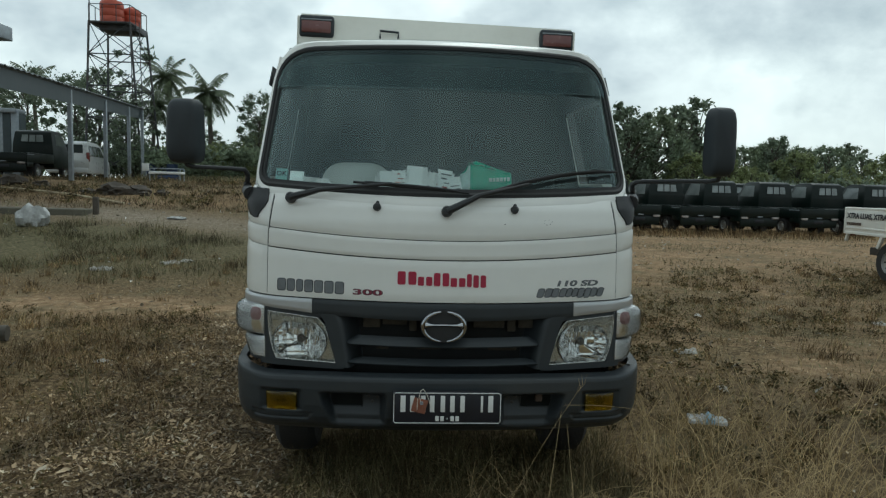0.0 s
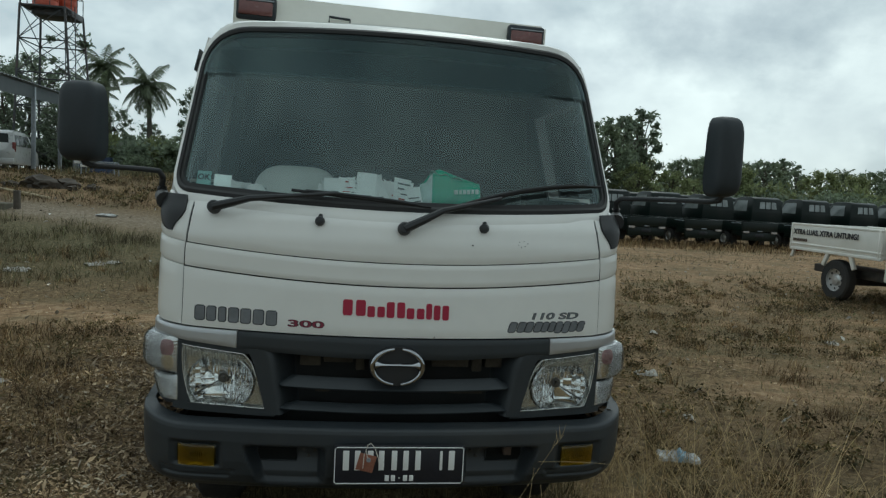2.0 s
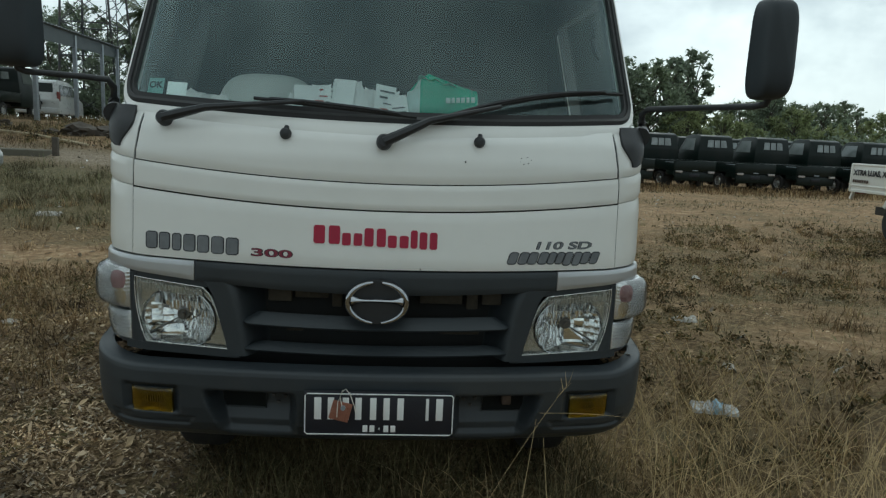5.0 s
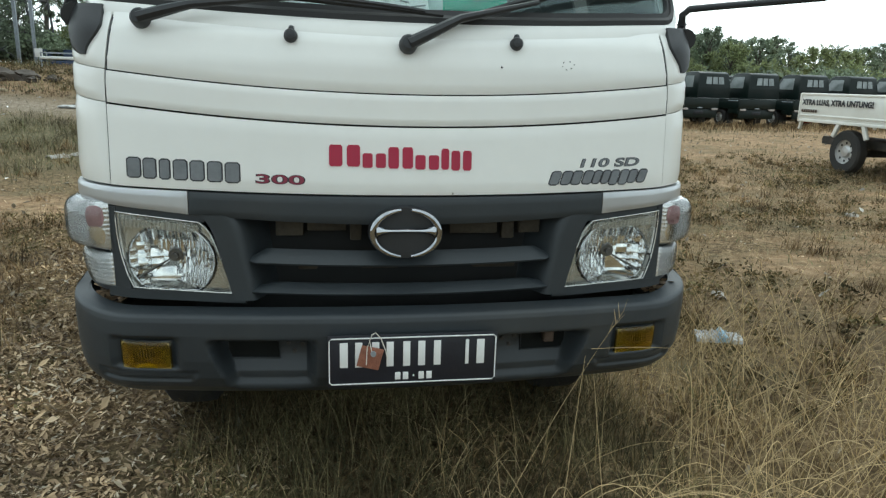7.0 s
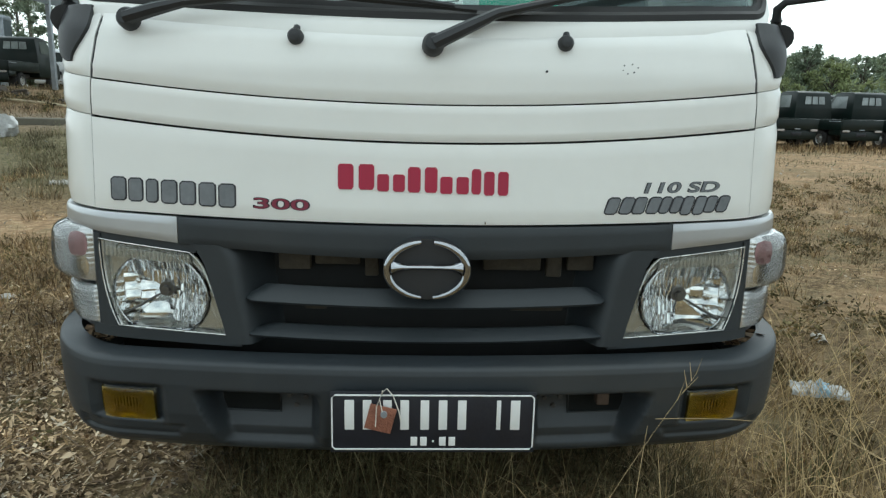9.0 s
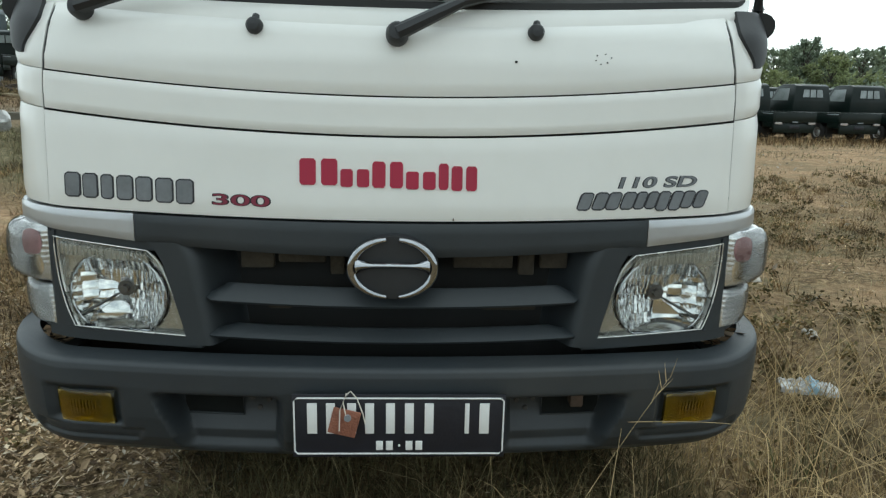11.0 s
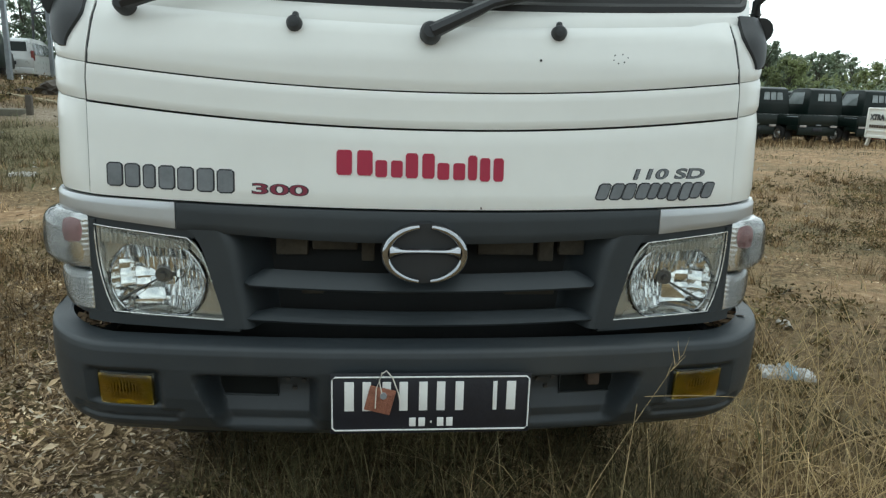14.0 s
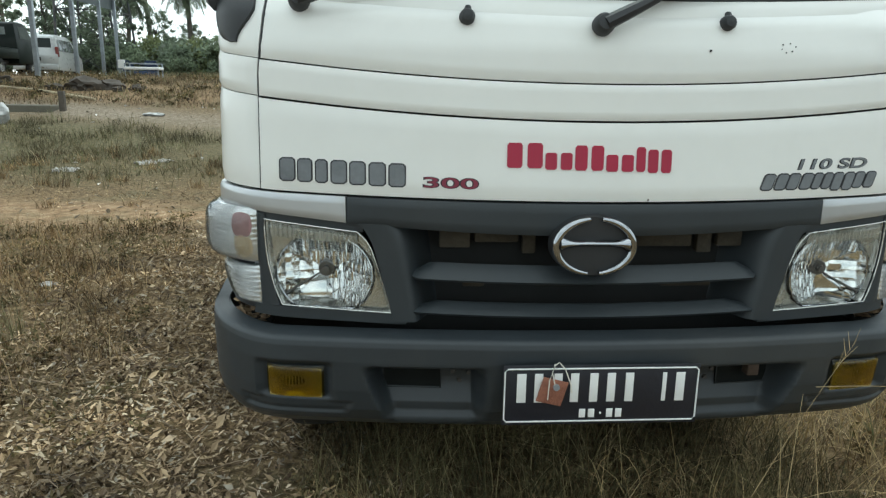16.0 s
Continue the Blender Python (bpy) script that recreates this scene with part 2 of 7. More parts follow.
M_DASH = pbr("dash_grey", (0.24, 0.25, 0.235), 0.7, var=0.1, bump=0.1, bscale=300)
M_CABIN = pbr("cabin_dark", (0.065, 0.070, 0.068), 0.85, var=0.2)
M_SEAT = pbr("seat_vinyl", (0.022, 0.024, 0.023), 0.7, var=0.15, bump=0.1, bscale=200)
M_COWL = pbr("pale_cowl", (0.60, 0.62, 0.58), 0.7, var=0.1)
M_PAPER = pbr("paper", (0.92, 0.92, 0.90), 0.8, var=0.05, vscale=30, rand=0.12)
M_GREEN = pbr("green_plastic_wrap", (0.025, 0.40, 0.235), 0.22, var=0.2, vscale=18, bump=0.3, bscale=25)
M_PALEGREEN = pbr("pale_green_wrap", (0.60, 0.76, 0.71), 0.25, var=0.15, vscale=18)
M_TEAL = pbr("teal_sticker", (0.25, 0.50, 0.46), 0.5)
M_TAG = pbr("brown_leather_tag", (0.30, 0.12, 0.075), 0.7, var=0.3, vscale=40, bump=0.4, bscale=200)
M_STRING = pbr("cotton_string", (0.70, 0.66, 0.58), 0.9)
M_TYRE = pbr("tyre", (0.025, 0.024, 0.023), 0.85, var=0.3, vscale=9, bump=0.3, bscale=90, stain=(0.08, 0.06, 0.04), stain_amt=0.25)
M_STEEL = pbr("galvanised_steel", (0.30, 0.33, 0.36), 0.5, 0.4, var=0.2, vscale=8)
M_BLACKCAR = pbr("black_car_paint", (0.004, 0.010, 0.008), 0.35, var=0.2, spec=0.3, stain=(0.02, 0.02, 0.016), stain_amt=0.3)
M_WHITECAR = pbr("white_car_paint", (0.72, 0.71, 0.66), 0.35, var=0.05, coat=0.4, stain=(0.5, 0.46, 0.38), stain_amt=0.3)
M_SILVERCAR = pbr("silver_car_paint", (0.6, 0.61, 0.6), 0.3, 0.2, var=0.05, coat=0.5)
M_DARKGLASS = pbr("dark_car_glass", (0.03, 0.035, 0.035), 0.06, var=0.1, spec=0.8)
M_RIM = pbr("steel_rim", (0.5, 0.5, 0.49), 0.4, 0.7, var=0.15)
M_TAIL = pbr("tail_lamp_red", (0.20, 0.035, 0.028), 0.25, coat=0.5)
M_TAILW = pbr("tail_lamp_white", (0.40, 0.36, 0.34), 0.25, coat=0.5)


# ---- mesh helpers ----
def thing(name, loc, label, category, group="", kind=""):
    e = new(name)
    e.empty_display_size = 0.2
    e.location = loc
    return tagged(e, label, category, group, kind)


def mesh_of(name, verts, faces, mats, smooth=True, idx=None):
    me = bpy.data.meshes.new(name)
    me.from_pydata([tuple(v) for v in verts], [], faces)
    for m in mats if isinstance(mats, (list, tuple)) else [mats]:
        me.materials.append(m)
    if idx is not None:
        me.polygons.foreach_set("material_index", idx)
    if smooth:
        me.polygons.foreach_set("use_smooth", [True] * len(me.polygons))
        me.set_sharp_from_angle(angle=radians(38))
    me.update()
    return me


class Mesh:
    """Gathers the vertices and faces of one part."""

    def __init__(self):
        self.v, self.f = [], []

    def add(self, verts, faces, m=None):
        o = len(self.v)
        self.v += [tuple(m @ Vector(p)) if m else tuple(p) for p in verts]
        self.f += [tuple(i + o for i in f) for f in faces]
        return self

    def bm(self, bm, m=None):
        bm.verts.index_update()
        self.add([v.co.copy() for v in bm.verts], [[v.index for v in f.verts] for f in bm.faces], m)
        bm.free()
        return self

    def box(self, size, at=(0, 0, 0), r=0.0, m=None, seg=2):
        b = bmesh.new()
        bmesh.ops.create_cube(b, size=1)
        bmesh.ops.scale(b, vec=size, verts=b.verts)
        if r:
            bmesh.ops.bevel(b, geom=b.edges[:], offset=r, segments=seg, profile=0.5, affect="EDGES")
        bmesh.ops.translate(b, vec=at, verts=b.verts)
        return self.bm(b, m)

    def cyl(self, r1, r2, h, m=None, n=20, at=(0, 0, 0), cap=True):
        vs, fs = [], []
        for k in range(n):
            a = 2 * math.pi * k / n
            vs += [(r1 * math.cos(a) + at[0], r1 * math.sin(a) + at[1], at[2]), (r2 * math.cos(a) + at[0], r2 * math.sin(a) + at[1], at[2] + h)]
        fs = [(2 * k, 2 * ((k + 1) % n), 2 * ((k + 1) % n) + 1, 2 * k + 1) for k in range(n)]
        if cap:
            fs += [tuple(range(0, 2 * n, 2))[::-1], tuple(range(1, 2 * n, 2))]
        return self.add(vs, fs, m)

    def lathe(self, prof, m=None, n=28):
        """Turns a profile of (radius, height) round z."""
        vs, k = [], len(prof)
        for i in range(n):
            a = 2 * math.pi * i / n
            vs += [(r * math.cos(a), r * math.sin(a), z) for r, z in prof]
        fs = [(i * k + j, ((i + 1) % n) * k + j, ((i + 1) % n) * k + j + 1, i * k + j + 1) for i in range(n) for j in range(k - 1)]
        return self.add(vs, fs, m)

    def tube(self, pts, rad, n=10, cap=True):
        pts = [Vector(p) for p in pts]
        rads = rad if isinstance(rad, (list, tuple)) else [rad] * len(pts)
        vs, fs = [], []
        up = Vector((0, 0, 1))
        for i, p in enumerate(pts):
            d = (pts[min(i + 1, len(pts) - 1)] - pts[max(i - 1, 0)]).normalized()
            a = d.cross(up if abs(d.z) < 0.95 else Vector((1, 0, 0))).normalized()
            b = d.cross(a)
            vs += [p + rads[i] * (math.cos(2 * math.pi * k / n) * a + math.sin(2 * math.pi * k / n) * b) for k in range(n)]
        for i in range(len(pts) - 1):
            fs += [(i * n + k, i * n + (k + 1) % n, (i + 1) * n + (k + 1) % n, (i + 1) * n + k) for k in range(n)]
        if cap:
            fs += [tuple(range(n))[::-1], tuple(range(len(vs) - n, len(vs)))]
        return self.add(vs, fs)

    def grid(self, fn, nu, nv):
        vs = [fn(i / nu, j / nv) for j in range(nv + 1) for i in range(nu + 1)]
        w = nu + 1
        return self.add(vs, [(j * w + i, j * w + i + 1, (j + 1) * w + i + 1, (j + 1) * w + i) for j in range(nv) for i in range(nu)])

    def slab(self, fn, nu, nv):
        """A curved plate: fn(u, v, 0) is its outside, fn(u, v, 1) its inside."""
        w, h = nu + 1, nv + 1
        vs = [fn(i / nu, j / nv, k) for k in (0, 1) for j in range(h) for i in range(w)]
        n = w * h
        fs = []
        for j in range(nv):
            for i in range(nu):
                a, b, c, d = j * w + i, j * w + i + 1, (j + 1) * w + i + 1, (j + 1) * w + i
                fs += [(a, b, c, d), (n + d, n + c, n + b, n + a)]
        rim = [i for i in range(w)] + [j * w + nu for j in range(1, h)] + [nv * w + i for i in range(nu - 1, -1, -1)] + [j * w for j in range(nv - 1, 0, -1)]
        for p, q in zip(rim, rim[1:] + rim[:1]):
            fs.append((q, p, n + p, n + q))
        return self.add(vs, fs)


def part(name, shape, material, parent, label="", smooth=True):
    """Links a shape as one mesh object under a thing or under a part."""
    ob = new(name, mesh_of(name, shape.v, shape.f, material, smooth) if isinstance(shape, Mesh) else shape)
    ob.parent = parent
    if parent is not None and parent.type == "EMPTY":
        ob.matrix_parent_inverse = Matrix.Translation(-parent.location)
    return tagged(ob, label)


def lone(name, shape, material, label, category, group="", kind="", smooth=True):
    """A thing that is one mesh."""
    ob = new(name, mesh_of(name, shape.v, shape.f, material, smooth) if isinstance(shape, Mesh) else shape)
    return tagged(ob, label, category, group, kind)


def letters(text, size, m, depth=0.002, bold=0.0):
    """Built-in lettering as a mesh, laid by the pose m (x along the line, y up it)."""
    c = bpy.data.curves.new("lettering", "FONT")
    c.body, c.size, c.extrude, c.offset = text, size, depth, bold
    ob = new("lettering", c)
    me = bpy.data.meshes.new_from_object(ob)
    bpy.data.objects.remove(ob)
    me.transform(m)
    return me


def smooth01(x):
    x = min(max(x, 0.0), 1.0)
    return x * x * (3 - 2 * x)


def lerp(a, b, t):
    return a + (b - a) * t


def curve_at(pts, z):
    """A smooth height-to-value table."""
    for (z0, v0), (z1, v1) in zip(pts, pts[1:]):
        if z <= z1:
            return lerp(v0, v1, min(max((z - z0) / (z1 - z0), 0), 1))
    return pts[-1][1]


# ---- the delivery truck ----
CX = -0.012                      # the cab's middle
FACE = [(0.60, 0.085), (0.96, 0.096), (1.06, 0.105), (1.17, 0.114), (1.28, 0.120), (1.345, 0.142), (1.38, 0.168), (2.07, 0.560), (2.12, 0.64)]


def half(z):
    return 0.833 if z < 1.3 else 0.833 - (z - 1.3) * 0.075


def skin(a, z, off=0.0):
    """The cab's outer skin: a metres round from its middle, at height z, pushed out by off."""
    def at(a, z):
        s, d, h = (1 if a >= 0 else -1), abs(a), half(z)
        flat = h - 0.175
        if d <= flat:
            x, y = d, 0.105 * d * d
        elif d <= flat + 0.248:
            w = (d - flat) / 0.248 * math.pi / 2
            x, y = flat + 0.175 * math.sin(w), 0.105 * (flat + 0.175 * math.sin(w)) ** 2 + 0.14 * (1 - math.cos(w))
        else:
            x, y = h, 0.105 * h * h + 0.14 + (d - flat - 0.248)
        return Vector((CX + s * x, curve_at(FACE, z) + y, z))
    p = at(a, z)
    if off:
        n = (at(a + 0.004, z) - at(a - 0.004, z)).cross(at(a, z + 0.006) - at(a, z - 0.006)).normalized()
        p = p + n * off
    return p


def panel(a0, a1, z0, z1, nu=30, nv=8, off=0.0, thick=0.014):
    """A plate of the skin between two rounds and two heights, each a number or a rule."""
    g = lambda r, k: r(k) if callable(r) else r  # noqa: E731

    def fn(u, v, k):
        zz = lerp(g(z0, 0.5), g(z1, 0.5), v)
        a = lerp(g(a0, zz), g(a1, zz), u)
        z = lerp(g(z0, a), g(z1, a), v)
        e = 0.004 if (u in (0, 1) or v in (0, 1)) else 0.0
        return skin(a, z, off - e - (thick if k else 0))
    return Mesh().slab(fn, nu, nv)


truck = thing("delivery_truck", (0, 2.4, 0), "white small delivery truck with a grey bumper, parked in dry grass", "truck")

g_low = lambda a: 0.962 + 0.03 * a * a  # noqa: E731
g_mid = lambda a: 1.134 + 0.08 * a * a  # noqa: E731
g_high = lambda a: 1.212 + 0.08 * a * a  # noqa: E731
g_top = lambda a: 1.350 + 0.085 * a * a  # noqa: E731
seam = lambda z: 0.718 - 0.10 * max(z - 1.2, 0)  # noqa: E731
GAP = 0.0026

part("lower_front_panel", panel(lambda z: -seam(z) + GAP, lambda z: seam(z) - GAP, g_low, lambda a: g_mid(a) - 0.0048, 44, 10, 0.004), M_WHITE, truck)
part("front_flap", panel(lambda z: -seam(z) + GAP, lambda z: seam(z) - GAP, g_mid, lambda a: g_high(a) - 0.0035, 44, 8, 0.002), M_WHITE, truck)
part("upper_front_panel", panel(lambda z: -seam(z) + GAP, lambda z: seam(z) - GAP, g_high, g_top, 44, 10, 0.0), M_WHITE, truck)
for s in (-1, 1):
    lo, hi = (lambda z: seam(z) + GAP), (lambda z: 1.12)
    if s < 0:
        lo, hi = (lambda z: -1.12), (lambda z: -seam(z) - GAP)
    clamp = lambda f: (lambda a: f(max(min(a, 0.9), -0.9)))  # noqa: E731
    part("corner_panel", panel(lo, hi, clamp(g_low), lambda a: clamp(g_mid)(a) - 0.002, 26, 8, 0.0), M_WHITE, truck)
    part("corner_panel", panel(lo, hi, clamp(g_mid), lambda a: clamp(g_high)(a) - 0.0015, 26, 6, 0.0), M_WHITE, truck)
    part("corner_panel", panel(lo, hi, clamp(g_high), clamp(g_top), 26, 8, 0.0), M_WHITE, truck)
# black strips added in the open seams for the darkness of the gap
for s in (-1, 1):
    lo, hi = (lambda z: seam(z) - 1.6 * GAP), (lambda z: seam(z) + 1.6 * GAP)
    if s < 0:
        lo, hi = (lambda z: -seam(z) - 1.6 * GAP), (lambda z: -seam(z) + 1.6 * GAP)
    part("seam_rubber", panel(lo, hi, 0.985, 1.385, 2, 20, -0.0022, 0.01), M_BLACK, truck)
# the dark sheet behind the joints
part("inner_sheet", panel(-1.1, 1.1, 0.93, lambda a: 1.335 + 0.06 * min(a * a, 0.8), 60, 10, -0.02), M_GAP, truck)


# windscreen, its seal and the white frame round it
def outline(grow, n=9):
    """The windscreen's rounded outline as (round, height), grown outwards."""
    zb, zt = 1.392 - grow, 2.062 + grow
    wb, wt_ = 0.800 + grow, 0.768 + grow
    rb, rt = 0.07 + grow, 0.185 + grow
    corners = [(-wb, zb, rb), (wb, zb, rb), (wt_, zt, rt), (-wt_, zt, rt)]
    pts = []
    for i, (x, z, r) in enumerate(corners):
        p, a, b = Vector((x, z)), Vector(corners[i - 1][:2]), Vector(corners[(i + 1) % 4][:2])
        da, db = (a - p).normalized(), (b - p).normalized()
        ang = da.angle(db)
        cut = r / math.tan(ang / 2)
        c = p + (da + db).normalized() * (r / math.sin(ang / 2))
        s, e = p + da * cut - c, p + db * cut - c
        turn = math.atan2(s.x * e.y - s.y * e.x, s.dot(e))
        for k in range(n):
            t = turn * k / (n - 1)
            pts.append(c + Vector((s.x * math.cos(t) - s.y * math.sin(t), s.x * math.sin(t) + s.y * math.cos(t))))
        nxt = corners[(i + 1) % 4]
        far = (b - p).length - cut - nxt[2] / math.tan(math.pi / 4)
        if far > 0:
            for k in range(1, 14):
                pts.append(p + db * lerp(cut, cut + far * 0.98, k / 14))
    out = []
    for q in pts:
        v = (q.y - 1.39) / 0.67
        out.append((q.x, q.y + lerp(0.055, -0.055, min(max(v, 0), 1)) * q.x * q.x))
    return out


def ring(g0, g1, o0, o1, o2=None):
    """A band round the windscreen between two outlines, with its edges turned in."""
    A, B = outline(g0), outline(g1)
    n = len(A)
    prof = [(A, o0 - 0.012), (A, o0), ([((p[0] + q[0]) / 2, (p[1] + q[1]) / 2) for p, q in zip(A, B)], o2 if o2 is not None else (o0 + o1) / 2), (B, o1), (B, o1 - 0.012)]
    vs = [skin(a, z, o) for loop, o in prof for a, z in loop]
    fs = [(j * n + i, j * n + (i + 1) % n, (j + 1) * n + (i + 1) % n, (j + 1) * n + i) for j in range(4) for i in range(n)]
    return Mesh().add(vs, [f[::-1] for f in fs])


def pane(grow, off, z_from=None, rings=9):
    loop = outline(grow)
    if z_from:
        loop = [(a, max(z, z_from)) for a, z in loop]
    zc = 1.73 if not z_from else 1.99
    n = len(loop)
    vs = [skin(0, zc, off)]
    for k in range(1, rings + 1):
        vs += [skin(a * k / rings, zc + (z - zc) * k / rings, off) for a, z in loop]
    fs = [(0, 1 + i, 1 + (i + 1) % n) for i in range(n)]
    for k in range(rings - 1):
        o, p = 1 + k * n, 1 + (k + 1) * n
        fs += [(o + i, p + i, p + (i + 1) % n, o + (i + 1) % n) for i in range(n)]
    return Mesh().add(vs, fs)


glass = part("windscreen", pane(-0.004, -0.010), M_GLASS, truck, "green-tinted windscreen")
glass.visible_shadow = False
part("windscreen_seal", ring(-0.014, 0.007, 0.001, 0.001, 0.006), M_RUBBER, truck)
part("glass_border", ring(-0.030, -0.006, -0.004, -0.004), M_RUBBER, truck)
top_line = sorted((a, z) for a, z in outline(-0.012) if z > 1.88)
band_half = top_line[-1][0]


def band_fn(u, v):
    a = lerp(-band_half, band_half, u)
    return skin(a, lerp(1.858, curve_at(top_line, a), v), -0.003)


band = part("sun_band", Mesh().grid(band_fn, 60, 8), M_BAND, truck, "dark tinted sun band along the top of the glass")
band.visible_shadow = False
part("windscreen_frame", ring(0.005, 0.044, -0.001, -0.006, 0.004), M_WHITE, truck)

# roof, sides with window openings, and back wall of the cab
roof_fn = lambda u, v, k: Vector((CX + (u - 0.5) * 2 * (0.70 - 0.04 * v), 0.64 + 0.9 * v + 0.05 * (2 * u - 1) ** 2, 2.085 + 0.055 * math.sin(math.pi * min(v * 0.8 + 0.15, 1)) - 0.06 * abs(2 * u - 1) ** 3 - k * 0.02))  # noqa: E731
part("roof", Mesh().slab(roof_fn, 16, 10), M_WHITE, truck)
for s in (-1, 1):
    def side(a0, a1, z0, z1, off=-0.003, thick=0.03):
        return panel(a0, a1, z0, z1, 10, 8, off, thick) if s > 0 else panel(-a1, -a0, z0, z1, 10, 8, off, thick)
    door = part("cab_door", side(1.125, 2.05, 0.72, 1.46), M_WHITE, truck)
    part("door_liner", side(1.0, 2.05, 0.75, 1.45, -0.04, 0.01), M_CABIN, door)
    part("screen_pillar", side(0.80, 0.855, 1.42, 2.02), M_WHITE, door)
    part("pillar_liner", side(0.79, 0.86, 1.40, 2.04, -0.036, 0.01), M_CABIN, door)
    part("door_top", side(0.98, 2.05, 1.90, 2.07), M_WHITE, door)
    part("door_top_liner", side(0.76, 2.05, 1.862, 2.09, -0.032, 0.02), M_CABIN, door)
    part("door_pillar", side(1.72, 2.05, 1.44, 2.0), M_WHITE, door)
    part("door_pillar_liner", side(1.56 if s > 0 else 1.46, 2.05, 1.42, 2.02, -0.036, 0.01), M_CABIN, door)
    gl_ = Mesh().grid(lambda u, v: skin(s * lerp(0.85, 1.75, u), lerp(1.44, 1.98, v), -0.015), 6, 4)
    if s < 0:
        gl_.f = [f[::-1] for f in gl_.f]
    pane_ob = part("door_glass", gl_, M_SIDEGLASS if s > 0 else M_SUNBAND, door)
    pane_ob.visible_shadow = False
    part("rain_visor", side(0.93, 1.55, 1.89, 1.985, 0.040, 0.004), M_BLACK, door, "dark plastic rain visor")
part("grab_handle", Mesh().tube([(0.735, 0.60, 1.655), (0.712, 0.58, 1.675), (0.703, 0.58, 1.715), (0.706, 0.59, 1.765), (0.730, 0.61, 1.805)], 0.011, 8), M_BLACK, truck)
part("headliner", Mesh().slab(lambda u, v, k: Vector((CX + (u - 0.5) * 1.52, 0.585 + 0.15 * (2 * u - 1) ** 2 + 0.80 * v, 1.992 - 0.012 * k)), 8, 6), M_CABIN, truck)
part("cab_back_wall", Mesh().box((1.62, 0.04, 1.5), (CX, 1.52, 1.46), 0.01), M_CABIN, truck)
part("cab_floor", Mesh().box((1.5, 1.2, 0.05), (CX, 0.9, 0.86), 0.01), M_CABIN, truck)

# dashboard, wheel and seats behind the glass
dash_fn = lambda u, v, k: Vector((CX + (u - 0.5) * 1.46, 0.235 + 0.10 * (2 * u - 1) ** 2 + 0.5 * v, 1.372 + 0.05 * (2 * u - 1) ** 2 * (1 - v) + 0.015 * math.sin(v * 3) - 0.25 * max(v - 0.8, 0) / 0.2 * 0.4 - 0.03 * k))  # noqa: E731
part("dashboard", Mesh().slab(dash_fn, 30, 12), M_DASH, truck)
part("dashboard_face", Mesh().box((1.46, 0.05, 0.45), (CX, 0.74, 1.1), 0.02), M_CABIN, truck)
hood = Mesh().grid(lambda u, v: Vector((-0.395 + 0.165 * math.cos(math.pi * u) * math.cos(v * math.pi / 2) ** 0.5, 0.46 - 0.13 * math.sin(math.pi * u) * math.cos(v * math.pi / 2) ** 0.5, 1.385 + 0.142 * math.sin(v * math.pi / 2))), 24, 10)
part("instrument_hood", hood, M_COWL, truck, "pale rounded instrument hood")
wheel = Mesh()
wm = Matrix.Translation((-0.42, 0.86, 1.30)) @ Matrix.Rotation(radians(-32), 4, "X")
ringpts = [wm @ Vector((0.21 * math.cos(t * math.pi / 18), 0.21 * math.sin(t * math.pi / 18), 0)) for t in range(37)]
wheel.tube(ringpts, 0.015, 8, False)
for t in (0, 120, 240):
    wheel.tube([wm @ Vector((0, 0, -0.03)), wm @ Vector((0.21 * math.cos(radians(t + 90)), 0.21 * math.sin(radians(t + 90)), 0))], 0.012, 6)
wheel.cyl(0.06, 0.05, 0.03, wm @ Matrix.Translation((0, 0, -0.04)))
part("steering_wheel", wheel, M_BLACK, truck)
for x, w in ((-0.42, 0.5), (0.30, 0.78)):
    seat = part("cab_seat", Mesh().box((w, 0.14, 0.55), (x, 1.36, 1.30), 0.05, seg=3), M_SEAT, truck)
    part("headrest", Mesh().box((0.27, 0.09, 0.17), (x, 1.36, 1.70), 0.04, seg=3), M_SEAT, seat)

# silver strips and grille
EDGE = [(0.0, 0.437), (0.2, 0.446), (0.42, 0.459), (0.65, 0.472), (0.83, 0.484), (0.93, 0.497), (1.0, 0.512)]


def lamp_edge(v):
    """The headlamp's inner edge, from its foot (0) to its top (1)."""
    return curve_at(EDGE, v)


def lamp_out(v):
    """The headlamp's outer edge."""
    return 0.710 - 0.033 * (1 - v) ** 2.5


for s in (-1, 1):
    a0, a1 = (0.536, 1.1) if s > 0 else (-1.1, -0.536)
    strip = panel(a0, a1, lambda a: 0.909 + 0.020 * min(abs(a) - 0.536, 0.25) / 0.19, lambda a: 0.957 + 0.03 * min(a * a, 0.7), 30, 6, 0.006, 0.02)
    part("silver_strip", strip, M_SILVER, truck, "silver painted strip over the headlamp")
grille = part("grille", panel(-0.533, 0.533, lambda a: 0.887 + 0.080 * a * a, lambda a: 0.957 + 0.03 * a * a, 40, 6, 0.008, 0.05), M_GRILLE, truck, "dark grey plastic grille with two louvres")


